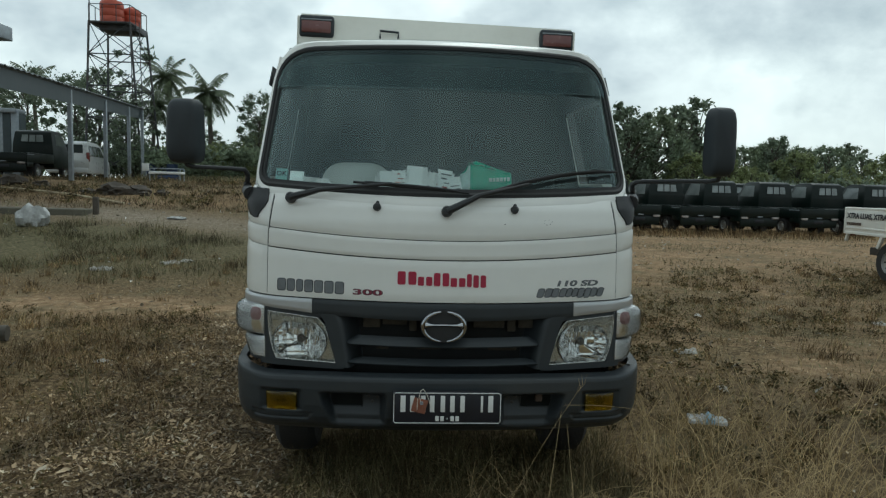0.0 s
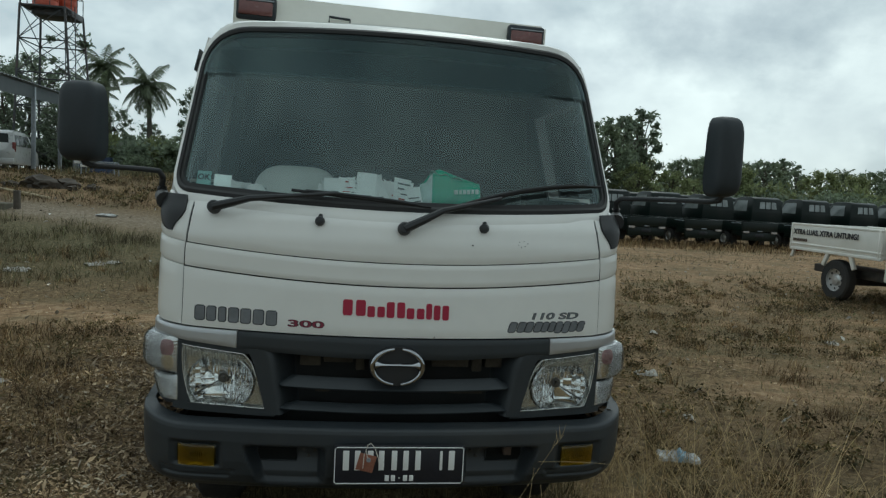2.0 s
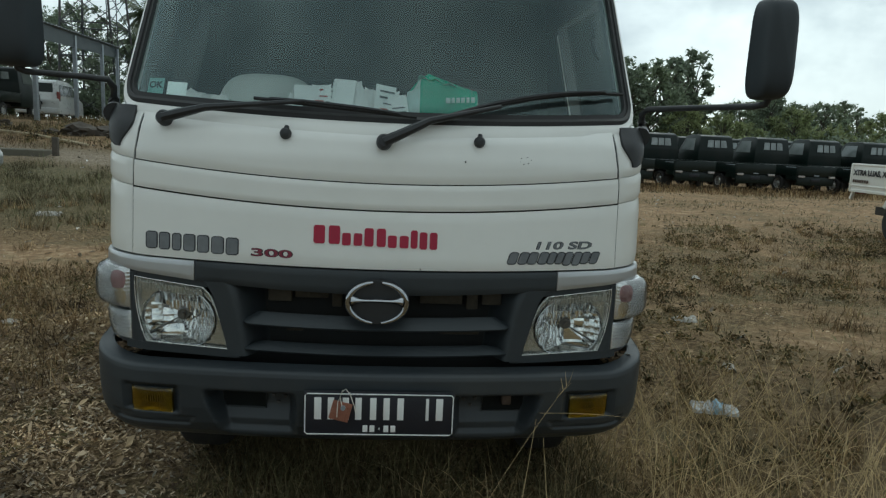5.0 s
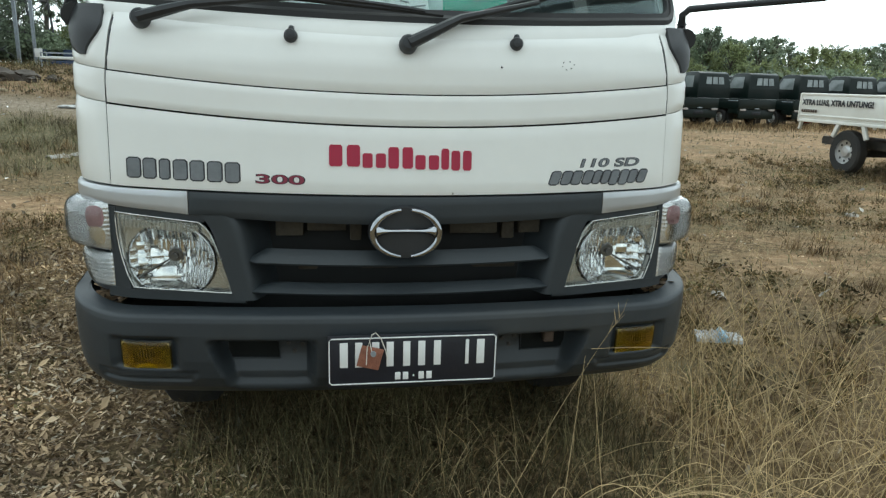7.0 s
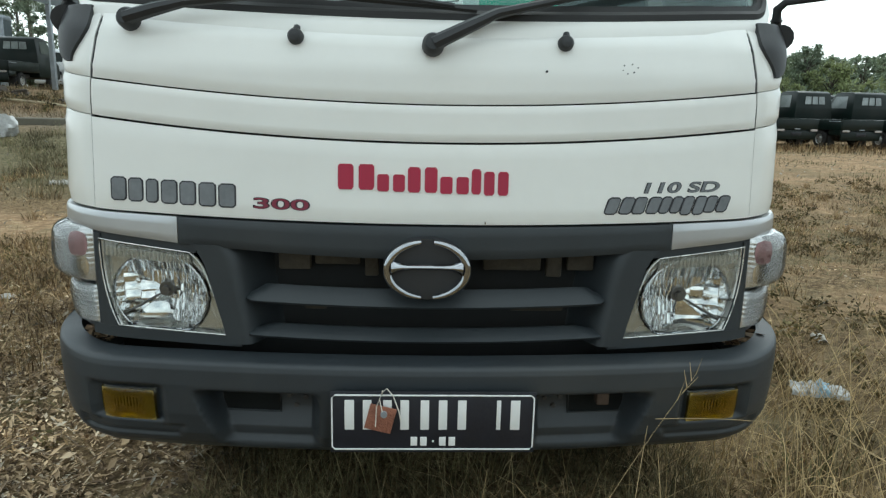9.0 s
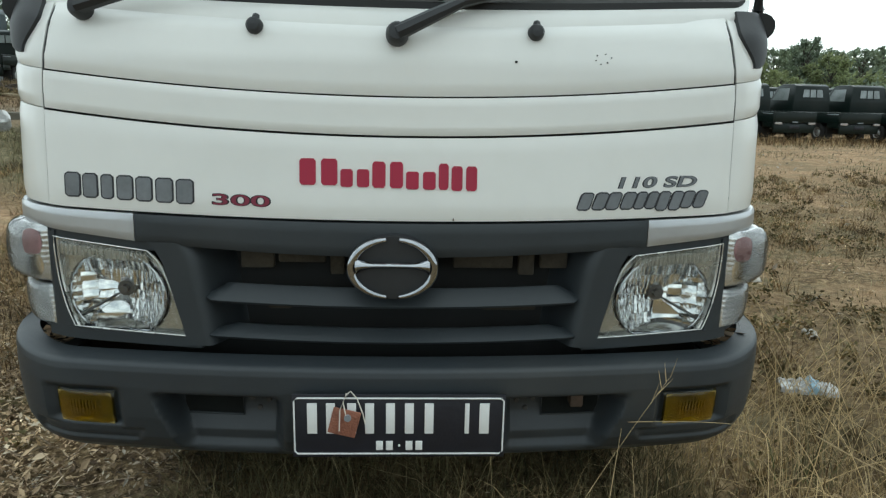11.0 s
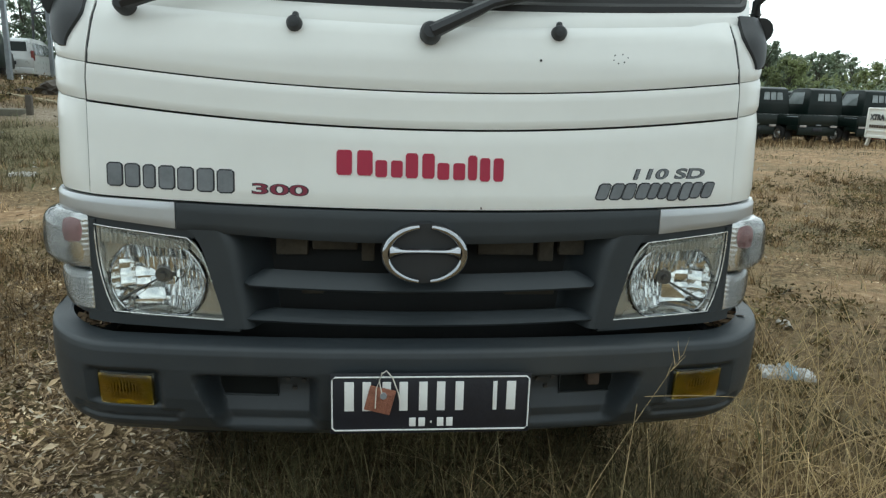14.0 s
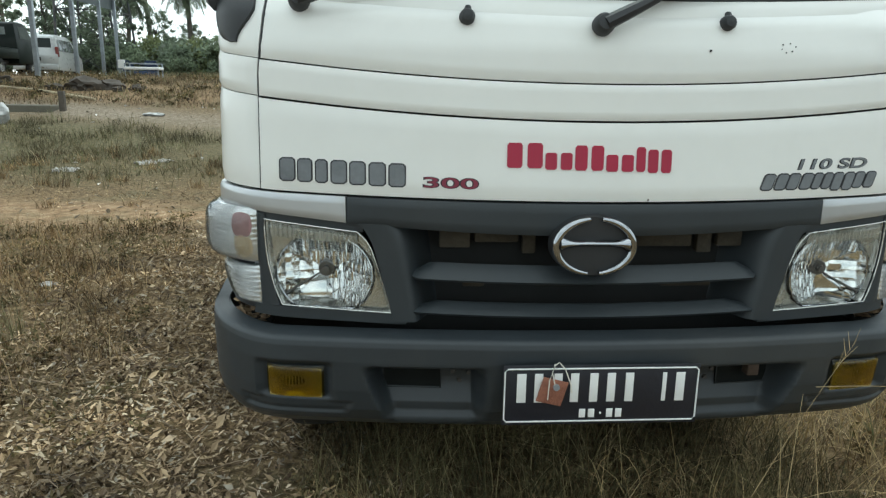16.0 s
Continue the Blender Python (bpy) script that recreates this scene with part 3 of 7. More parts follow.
def louvre(zt, zb, w0, w1, out):
    """A louvre: a blade that leans forwards and down, wider at its lower lip."""
    prof = [(0.020, zt - 0.004, 0), (0.004, zt, 0), (-out * 0.6, lerp(zt, zb, 0.5), 0.6), (-out, zb + 0.005, 1), (-out + 0.004, zb, 1), (0.020, zb + 0.004, 1)]
    n = 40

    def fn(i, j):
        dy, z, k = prof[j]
        end = smooth01((1 - abs(2 * i / n - 1)) * 9)
        z, dy = lerp(zb + 0.012, z, end), lerp(0.014, dy, end)
        x = (2 * i / n - 1) * lerp(w0, w1, k)
        return Vector((CX + x, curve_at(FACE, z) + 0.02 + dy + 0.105 * x * x, z + 0.010 * (x / 0.42) ** 2))
    vs = [fn(i, j) for i in range(n + 1) for j in range(6)]
    fs = [(i * 6 + j, (i + 1) * 6 + j, (i + 1) * 6 + (j + 1) % 6, i * 6 + (j + 1) % 6) for i in range(n) for j in range(6)]
    return Mesh().add(vs, fs + [tuple(range(6)), tuple(range(n * 6 + 5, n * 6 - 1, -1))])


part("louvre", louvre(0.814, 0.777, 0.392, 0.424, 0.026), M_GRILLE, grille)
part("louvre", louvre(0.726, 0.700, 0.376, 0.430, 0.026), M_GRILLE, grille)
for s in (-1, 1):
    cheek = Mesh()

    def cheek_fn(u, v, k, s=s):
        z = lerp(0.690, 0.908, v)
        inner = 0.322 + 0.020 * v
        outer = lamp_edge(v) - 0.003
        x = s * lerp(inner, outer, u)
        dip = 0.125 * smooth01((0.66 - u) / 0.66) ** 1.3
        return Vector((CX + x, curve_at(FACE, z) + 0.105 * x * x - 0.006 + dip + 0.012 * k, z))
    cheek.slab(cheek_fn, 22, 16)
    if s < 0:
        cheek.f = [f[::-1] for f in cheek.f]
    part("grille_cheek", cheek, M_GRILLE, grille)
# flat near-black sheet stands in for the shaded depth behind the grille
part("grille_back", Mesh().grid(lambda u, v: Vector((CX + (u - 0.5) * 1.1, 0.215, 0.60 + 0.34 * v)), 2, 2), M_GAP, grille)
for x, w, z, h in ((-0.295, 0.07, 0.868, 0.045), (-0.20, 0.10, 0.874, 0.032), (-0.125, 0.03, 0.862, 0.06), (0.19, 0.13, 0.870, 0.042), (0.285, 0.035, 0.862, 0.055), (0.345, 0.06, 0.868, 0.036), (-0.25, 0.05, 0.768, 0.028), (-0.06, 0.10, 0.764, 0.018), (0.07, 0.07, 0.768, 0.024), (0.25, 0.12, 0.764, 0.020)):
    part("radiator_duct", Mesh().box((w, 0.02, h), (CX + x, 0.168, z), 0.004), M_DUCT, grille, "brown dusty duct behind the grille")
# round chrome emblem: a plain ring with one bar
ec = Vector((CX - 0.003, 0.060, 0.871))
base = Mesh()
base.grid(lambda u, v: ec + Vector((0.094 * min(v * 1.06, 1) * math.cos(2 * math.pi * u), 0.006 + 0.03 * max(v - 0.9, 0) * 10, 0.0685 * min(v * 1.06, 1) * math.sin(2 * math.pi * u))), 48, 10)
base.f = [f[::-1] for f in base.f]
emblem = part("emblem", base, M_BLACK, truck, "oval chrome emblem with a bar across")
for s in (-1, 1):
    def arc(u, v, s=s):
        t, b = radians(lerp(-81, 81, u)), 2 * math.pi * v
        r = 0.0034 + 0.0062 * math.cos(t) ** 0.9
        return ec + Vector((s * (0.0835 + r * math.cos(b)) * math.cos(t), -0.002 - r * 0.9 * math.sin(b) * s, (0.0600 + r * math.cos(b)) * math.sin(t)))
    part("emblem_arc", Mesh().grid(arc, 40, 10), M_EMBLEM, emblem)
bar = Mesh().grid(lambda u, v: Vector((ec.x + (u - 0.5) * 0.150, ec.y - 0.005 - 0.009 * math.sin(math.pi * v), ec.z + 0.008 + (v - 0.5) * (0.013 + 0.020 * abs(2 * u - 1) ** 5) - 0.004 * abs(2 * u - 1) ** 4)), 24, 8)
part("emblem_bar", bar, M_EMBLEM, emblem)


# headlamps and turn lamps
def lamp_skin(a, z, off=0.0):
    return skin(a, z, off) + Vector((0, 0.012 * (0.92 - z), 0))


R, RZ, FLOOR = 0.107, 0.094, -0.074        # the reflector bowl: half width, half height, flat foot


def bowl_y(x, z, s, cells):
    """Depth of the cut reflector: a bowl whose sectors carry flutes, scallops and small steps."""
    o = s * x
    y = 0.054 - 4.4 * (x * x + z * z) + 0.20 * x * s
    ang = math.degrees(math.atan2(z, -o))           # 0 towards the grille, 90 up
    if 25 < ang < 150:
        w, h, tz, tx, amp = 0.0105, 0.045, 0.12, 0.35, 0.0016
    elif ang >= 150 or ang < -142:
        w, h, tz, tx, amp = 0.030, 0.021, 0.26, 0.10, 0.0022
    elif ang < -75:
        w, h, tz, tx, amp = 0.060, 0.050, -0.50, 0.05, 0.0010
    else:
        w, h, tz, tx, amp = 0.0125, 0.021, 0.10, 0.26, 0.0013
    i, j = math.floor(x / w), math.floor(z / h)
    key = (i, j, round(w * 1e4))
    if key not in cells:
        q = random.Random(i * 71 + j * 1009 + round(w * 1e4) * 13 + (5 if s > 0 else 0))
        cells[key] = (q.uniform(-tx, tx), tz + q.uniform(-0.22, 0.22))
    cx, cz = cells[key]
    u, v = x / w - i, z / h - j
    return y + cx * (u - 0.5) * w + cz * (v - 0.5) * h - amp * math.sin(math.pi * u) - amp * 0.6 * math.sin(math.pi * v)


for s in (-1, 1):
    def face(u, v, off, s=s):
        return lamp_skin(s * lerp(lamp_edge(v), lamp_out(v), u), lerp(0.708 + 0.012 * u, 0.889 + 0.022 * u, v), off)
    c = lamp_skin(s * 0.587, 0.788, -0.012)

    def shell(u, v, k, s=s, c=c):
        p = face(u, v, -0.014)
        r = math.hypot((p.x - c.x) / (R + 0.002), (p.z - c.z) / (RZ + 0.002))
        inside = r < 1 and p.z - c.z > FLOOR - 0.002
        edge = smooth01(max(abs(2 * u - 1), abs(2 * v - 1)) * 14 - 13)
        return face(u, v, -0.090 if inside else -0.014 + 0.010 * edge - 0.006 * k)
    lamp = part("headlamp", Mesh().slab(shell, 64, 52), M_HOUSING, truck, "clear headlamp with a cut chrome reflector")
    lens = Mesh().grid(lambda u, v: face(u, v, 0.004 - 0.012 * (max(abs(2 * u - 1), abs(2 * v - 1)) > 0.99)), 18, 14)
    if s < 0:
        lamp.data.flip_normals()
        lens.f = [f[::-1] for f in lens.f]
    part("lens", lens, M_LENS, lamp, "clear lens").visible_shadow = False
    lip = [face(0, k / 10, 0.002) for k in range(11)] + [face(k / 10, 1, 0.002) for k in range(1, 11)] + [face(1, 1 - k / 10, 0.002) for k in range(1, 11)] + [face(1 - k / 10, 0, 0.002) for k in range(1, 11)]
    part("lens_edge", Mesh().tube(lip, 0.0017, 6, False), M_HOUSING, lamp)
    cells, bowl = {}, Mesh()
    nx, nz = 150, 118
    index = {}
    for j in range(nz + 1):
        for i in range(nx + 1):
            x, z = lerp(-R, R, i / nx), lerp(FLOOR, RZ, j / nz)
            if math.hypot(x / R, z / RZ) <= 1.0:
                index[i, j] = len(bowl.v)
                bowl.v.append(tuple(c + Vector((x, bowl_y(x, z, s, cells), z))))
    for (i, j), a in index.items():
        if (i + 1, j) in index and (i, j + 1) in index and (i + 1, j + 1) in index:
            bowl.f.append((a, index[i + 1, j], index[i + 1, j + 1], index[i, j + 1]))
    part("reflector", bowl, M_REFLECT, lamp, "cut chrome reflector", smooth=False)
    xw = R * math.sqrt(1 - (FLOOR / RZ) ** 2)
    part("reflector_floor", Mesh().grid(lambda u, v: c + Vector((lerp(-xw, xw, u), lerp(bowl_y(lerp(-xw, xw, u), FLOOR, s, cells), 0.0, v), FLOOR + 0.012 * (1 - v) * math.sin(math.pi * u))), 16, 6), M_HOUSING, lamp)
    ring_pts = []
    for k in range(61):
        t = 2 * math.pi * k / 60
        x, z = R * math.cos(t), max(RZ * math.sin(t), FLOOR)
        ring_pts.append(c + Vector((x, 0.20 * x * s - 0.001, z)))
    part("reflector_rim", Mesh().tube(ring_pts, 0.0022, 6, False), M_CHROME, lamp)
    cap = Matrix.Translation(c + Vector((0, 0.050, 0.004))) @ Matrix.Rotation(radians(90), 4, "X")
    part("bulb_cap", Mesh().cyl(0.019, 0.017, 0.010, cap, 20).cyl(0.010, 0.008, 0.022, cap, 16), M_BULBCAP, lamp, "grey bulb shield")
    fin = [c + Vector((s * 0.012, 0.052, -0.006)), c + Vector((s * 0.05, 0.046, -0.028)), c + Vector((s * 0.092, 0.020, -0.050))]
    part("reflector_fin", Mesh().tube(fin, [0.0016, 0.0028, 0.0034], 6), M_BULBCAP, lamp)
    flutes = Mesh().grid(lambda u, v: lamp_skin(s * lerp(0.512, 0.702, u), lerp(0.862 + 0.012 * u, 0.884 + 0.021 * u, v), -0.006 + 0.0045 * abs(math.sin(math.pi * 20 * u))), 160, 2)
    bez = Mesh().slab(lambda u, v, k: lamp_skin(s * lerp(0.405, 0.74, u), lerp(0.682, 0.706, v) + 0.012 * u, 0.002 - 0.03 * k), 16, 2)
    pillar = Mesh().slab(lambda u, v, k: lamp_skin(s * lerp(lamp_out(v) + 0.001, 0.729, u), lerp(0.700, 0.922, v), 0.004 * math.sin(math.pi * u) - 0.002 - 0.03 * k), 6, 12)
    if s < 0:
        for q in (flutes, bez, pillar):
            q.f = [f[::-1] for f in q.f]
    part("lens_flutes", flutes, M_HOUSING, lamp)
    brow = Mesh().slab(lambda u, v, k: lamp_skin(s * lerp(0.500, 0.735, u), lerp(0.888 + 0.022 * u, 0.912 + 0.022 * u, v), -0.005 - 0.02 * k), 14, 2)
    if s < 0:
        brow.f = [f[::-1] for f in brow.f]
    part("lamp_brow", brow, M_GRILLE, lamp)
    part("headlamp_bezel", bez, M_GRILLE, lamp)
    part("lamp_pillar", pillar, M_GRILLE, lamp)

    # turn lamp: two clear chambers bulging round the corner over ribbed reflectors
    def chamber(z0, z1, a0, a1, out, inset, ribs, s=s):
        def fn(u, v):
            e = (1 - abs(2 * u - 1) ** 5) * (1 - abs(2 * v - 1) ** 4)
            a = lerp(a0, a1 - 0.075 * (1 - v), u)
            off = -0.004 + out * math.sqrt(max(e, 0)) * (0.75 + 0.25 * smooth01(u * 2))
            if inset:
                off -= inset * e - 0.0042 * abs(math.sin(math.pi * ribs * v)) * e
            return skin(s * a, lerp(z0, z1, v), off)
        m = Mesh().grid(fn, 22, 14 if not inset else ribs * 5)
        if s < 0:
            m.f = [f[::-1] for f in m.f]
        return m
    turn = part("turn_lamp", chamber(0.808, 0.938, 0.729, 1.03, 0.048, 0.0, 0), M_TURNLENS, truck, "clear ribbed turn lamp wrapped round the corner")
    turn.visible_shadow = False
    part("turn_reflector", chamber(0.810, 0.936, 0.731, 1.02, 0.046, 0.010, 11), M_TURNIN, turn, "ribbed silver reflector")
    low = part("lower_lens", chamber(0.714, 0.806, 0.722, 0.866, 0.018, 0.0, 0), M_TURNLENS, turn, "smaller clear lower lens")
    low.visible_shadow = False
    part("turn_reflector", chamber(0.716, 0.804, 0.724, 0.861, 0.016, 0.008, 8), M_TURNIN, turn, "ribbed silver reflector")

    def patch(u0, u1, v0, v1, grain, s=s):
        """A rounded piece lying just before the upper reflector."""
        def fn(u, v):
            p, q = 2 * u - 1, 2 * v - 1
            uu, vv = lerp(u0, u1, 0.5 + 0.5 * p * math.sqrt(1 - 0.35 * q * q)), lerp(v0, v1, 0.5 + 0.5 * q * math.sqrt(1 - 0.35 * p * p))
            e = (1 - abs(2 * uu - 1) ** 5) * (1 - abs(2 * vv - 1) ** 4)
            off = -0.004 + 0.046 * math.sqrt(max(e, 0)) * (0.75 + 0.25 * smooth01(uu * 2)) - 0.0040 * e + grain * math.sin(u * 38) * math.sin(v * 38)
            return skin(s * lerp(0.731, 1.02 - 0.075 * (1 - vv), uu), lerp(0.810, 0.936, vv), off)
        m = Mesh().grid(fn, 24, 24)
        if s < 0:
            m.f = [f[::-1] for f in m.f]
        return m
    part("turn_bulb", patch(0.015, 0.15, 0.46, 0.90, 0.0002), M_BULB, turn, "dull reddish bulb behind the lens")
    part("bulb_reflector", patch(0.015, 0.15, 0.10, 0.50, 0.0003), M_REFLECT, turn, "bright cut reflector under the bulb")
    part("turn_seat", panel(*((0.75, 1.04) if s > 0 else (-1.04, -0.75)), 0.70, 0.918, 14, 8, -0.012, 0.01), M_BLACK, truck)

# bumper with its recesses
BFACE = [(0.41, 0.135), (0.432, 0.094), (0.456, 0.062), (0.49, 0.038), (0.54, 0.026), (0.61, 0.020), (0.645, 0.021), (0.657, 0.024), (0.664, 0.032), (0.667, 0.060)]


def bump_skin(a, z, off=0.0, deep=True):
    s, d = (1 if a >= 0 else -1), abs(a)
    flat, hh = 0.668, 0.860
    if d <= flat:
        x, y = d, 0.115 * d * d
    elif d <= flat + 0.285:
        w = (d - flat) / 0.285 * math.pi / 2
        x, y = flat + (hh - flat) * math.sin(w), 0.115 * (flat + 0.2 * math.sin(w)) ** 2 + 0.165 * (1 - math.cos(w))
    else:
        x, y = hh, 0.115 * 0.86 ** 2 + 0.165 + (d - flat - 0.285)
    p = Vector((CX + s * x, curve_at(BFACE, z) + y, z))
    n = Vector((s * (0.0 if d <= flat else math.sin((min(d, flat + 0.285) - flat) / 0.285 * math.pi / 2)), -1 if d <= flat else -math.cos((min(d, flat + 0.285) - flat) / 0.285 * math.pi / 2), 0)).normalized()
    if deep:
        box = lambda a0, a1, z0, z1, e: smooth01((d - a0) / e) * smooth01((a1 - d) / e) * smooth01((z - z0) / e) * smooth01((z1 - z) / e)  # noqa: E731
        off -= (0.034 + 0.050 * smooth01((z - 0.45) / 0.10)) * box(0.222, 0.505 - 0.36 * max(0.592 - z, 0), 0.436, 0.604, 0.036)          # intakes
        off -= 0.024 * box(0.560, 0.740, 0.500, 0.612, 0.024)         # fog lamps
        off -= 0.010 * box(0.54 - 0.6 * max(z - 0.47, 0), 0.78, 0.470, 0.514, 0.014)
    return p + n * off


def bumper_fn(u, v, k):
    a = lerp(-1.19, 1.19, u)
    end = smooth01((abs(a) - 0.72) / 0.4)
    zb, zt = 0.418 + 0.060 * end, 0.671 + 0.016 * smooth01((abs(a) - 0.70) / 0.2) + 0.024 * smooth01((abs(a) - 0.86) / 0.2)
    zp = lerp(0.41, 0.667, v)
    return bump_skin(a, zp, -0.03 * k, True) + Vector((0, 0, lerp(zb, zt, v) - zp))


bumper = part("bumper", Mesh().slab(bumper_fn, 400, 104), M_BUMPER, truck, "dark grey moulded plastic bumper")
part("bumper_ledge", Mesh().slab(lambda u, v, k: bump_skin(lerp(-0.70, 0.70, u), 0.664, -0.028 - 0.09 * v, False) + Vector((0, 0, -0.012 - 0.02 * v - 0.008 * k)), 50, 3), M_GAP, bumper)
for s in (-1, 1):
    fog = part("fog_lamp", Mesh().slab(lambda u, v, k: bump_skin(s * lerp(0.591, 0.711, u), lerp(0.519, 0.592, v), -0.014 - 0.012 * (1 - (2 * u - 1) ** 2) * (1 - (2 * v - 1) ** 2) - 0.004 * k, False), 14, 10), M_AMBER_IN, bumper, "amber fog lamp")
    fl = Mesh().grid(lambda u, v: bump_skin(s * lerp(0.586, 0.716, u), lerp(0.515, 0.596, v), -0.010 - 0.006 * (abs(2 * u - 1) ** 6 + abs(2 * v - 1) ** 6), False), 16, 8)
    if s < 0:
        fl.f = [f[::-1] for f in fl.f]
    part("lens", fl, M_AMBER, fog).visible_shadow = False
    ribs = Mesh()
    for k in range(9):
        ribs.tube([bump_skin(s * (0.628 + 0.007 * k), z, -0.016, False) for z in (0.534, 0.553, 0.572)], 0.0022, 5)
    part("lens_ribs", ribs, M_AMBER_IN, fog)
    tray = Mesh().box((0.085, 0.16, 0.008), (CX + s * 0.765, 0.295, 0.640), 0.002)
    part("corner_tray", tray, M_GAP, bumper)
    # framed slot in the intake: a near-black plate carries the opening's shade
    deep_ = lambda z: -(0.033 + 0.050 * smooth01((z - 0.45) / 0.10))  # noqa: E731
    slot = Mesh().slab(lambda u, v, k: bump_skin(s * lerp(0.325, 0.455, u), lerp(0.528, 0.580, v), deep_(lerp(0.528, 0.580, v)) + 0.0025 - 0.006 * k, False), 8, 5)
    if s < 0:
        slot.f = [f[::-1] for f in slot.f]
    opening = part("intake_opening", slot, M_INTAKE, bumper, "dark plate standing in for the shaded air intake slot")
    rim_ = [bump_skin(s * a, z, deep_(z) + 0.005, False) for a, z in ((0.455, 0.528), (0.325, 0.528), (0.325, 0.580))]
    part("intake_rim", Mesh().tube(rim_, 0.0022, 5), M_BUMPER, opening)
    for x, z in ((0.30, 0.578), (0.285, 0.556), (0.265, 0.574)):
        part("bolt", Mesh().cyl(0.006, 0.005, 0.006, Matrix.Translation((CX + s * x, 0.090, z)) @ Matrix.Rotation(radians(90), 4, "X"), 8), M_CHASSIS, bumper)
part("tow_eye", Mesh().box((0.028, 0.03, 0.034), (CX + 0.395, 0.092, 0.578), 0.004), M_RUST, bumper, "rusty tow bracket")
under = Mesh().box((1.3, 0.05, 0.10), (CX, 0.36, 0.44), 0.01)
under.box((0.09, 3.6, 0.16), (-0.37, 2.4, 0.60), 0.01).box((0.09, 3.6, 0.16), (0.37, 2.4, 0.60), 0.01)
under.box((1.2, 0.12, 0.10), (0, 1.0, 0.38), 0.02).box((0.7, 0.5, 0.35), (0, 0.75, 0.62), 0.04)
for x in (-0.37, 0.37):
    under.box((0.06, 1.2, 0.05), (x, 1.0, 0.42), 0.01)
part("chassis", under, M_CHASSIS, truck)
# near-black sheet across the cab's underside, its shade put into the colour
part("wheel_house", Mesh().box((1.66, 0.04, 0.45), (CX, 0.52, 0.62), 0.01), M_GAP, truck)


def road_wheel(x, y, r, w, parent):
    m = Matrix.Translation((x, y, r)) @ Matrix.Rotation(radians(90), 4, "Y") @ Matrix.Translation((0, 0, -w / 2))
    t = part("wheel", Mesh().lathe([(r * 0.55, 0), (r * 0.9, -0.004), (r * 0.985, w * 0.12), (r, w * 0.3), (r, w * 0.7), (r * 0.985, w * 0.88), (r * 0.9, w + 0.004), (r * 0.55, w)], m, 36), M_TYRE, parent)
    part("rim", Mesh().lathe([(r * 0.56, w), (r * 0.54, w * 0.8), (r * 0.3, w * 0.72), (r * 0.22, w * 0.9), (0, w * 0.95)], m, 24), M_RIM, t)
    part("rim", Mesh().lathe([(r * 0.56, 0), (r * 0.54, w * 0.2), (r * 0.3, w * 0.28), (r * 0.22, w * 0.1), (0, w * 0.05)], m, 24), M_RIM, t)
    for k in range(8):
        a = 2 * math.pi * k / 8
        for zz in (w * 0.78, w * 0.22):
            part("rim_hole", Mesh().cyl(r * 0.055, r * 0.055, w * 0.03, m @ Matrix.Translation((r * 0.41 * math.cos(a), r * 0.41 * math.sin(a), zz - w * 0.015)), 8), M_GAP, t)
    return t


for x in (-0.70, 0.70):
    road_wheel(x + CX, 1.06, 0.375, 0.19, truck)
    road_wheel(x + CX, 3.45, 0.375, 0.36, truck)

# number plate with plain bars
plate = part("number_plate", Mesh().box((0.43, 0.003, 0.137), (0.002, -0.004, 0.559), 0.0014), M_PLATE, truck, "black number plate with pale characters as bars")
edge = Mesh()
lp = [(0.205, 0.0605), (-0.205, 0.0605), (-0.211, 0.0545), (-0.211, -0.0545), (-0.205, -0.0605), (0.205, -0.0605), (0.211, -0.0545), (0.211, 0.0545), (0.205, 0.0605)]
edge.tube([(0.002 + x, -0.0065, 0.559 + z) for x, z in lp], 0.0018, 6, False)
part("plate_edge", edge, M_PLATE_W, plate)
for x, w in ((-0.175, 0.020), (-0.138, 0.018), (-0.096, 0.018), (-0.060, 0.018), (-0.018, 0.018), (0.020, 0.018), (0.060, 0.018), (0.137, 0.009), (0.172, 0.020)):
    part("plate_bar", Mesh().box((w, 0.002, 0.066), (0.002 + x, -0.0065, 0.576), 0.0008), M_PLATE_W, plate)
for x, w in ((-0.040, 0.014), (-0.020, 0.014), (0.0, 0.004), (0.020, 0.014), (0.040, 0.014)):
    part("plate_bar", Mesh().box((w, 0.002, 0.020 if w > 0.01 else 0.005), (0.002 + x, -0.0065, 0.5165), 0.0008), M_PLATE_W, plate)


# dead leaves caught in the bumper's corners
rl = np.random.RandomState(14)
M_CAUGHT = pbr("caught_leaves", (0.34, 0.235, 0.14), 0.8, var=0.3, vscale=30, rand=0.6, island=True)
for s in (-1, 1):
    cl = Mesh()
    for k in range(150):
        c = Vector((CX + s * rl.uniform(0.722, 0.812), rl.uniform(0.20, 0.375), 0.654 + abs(rl.normal(0, 0.016))))
        d = Vector(rl.normal(0, 1, 3)).normalized() * rl.uniform(0.008, 0.022)
        e = d.cross(Vector(rl.normal(0, 1, 3))).normalized() * rl.uniform(0.004, 0.012)
        d.z, e.z = d.z * 0.5, e.z * 0.5
        cl.add([c - d, c + e, c + d, c - e], [(0, 1, 2, 3)])
    lone("leaf_debris", cl, M_CAUGHT, "dry brown leaves caught behind the bumper's corner", "dead leaves", kind="stuff", smooth=False)


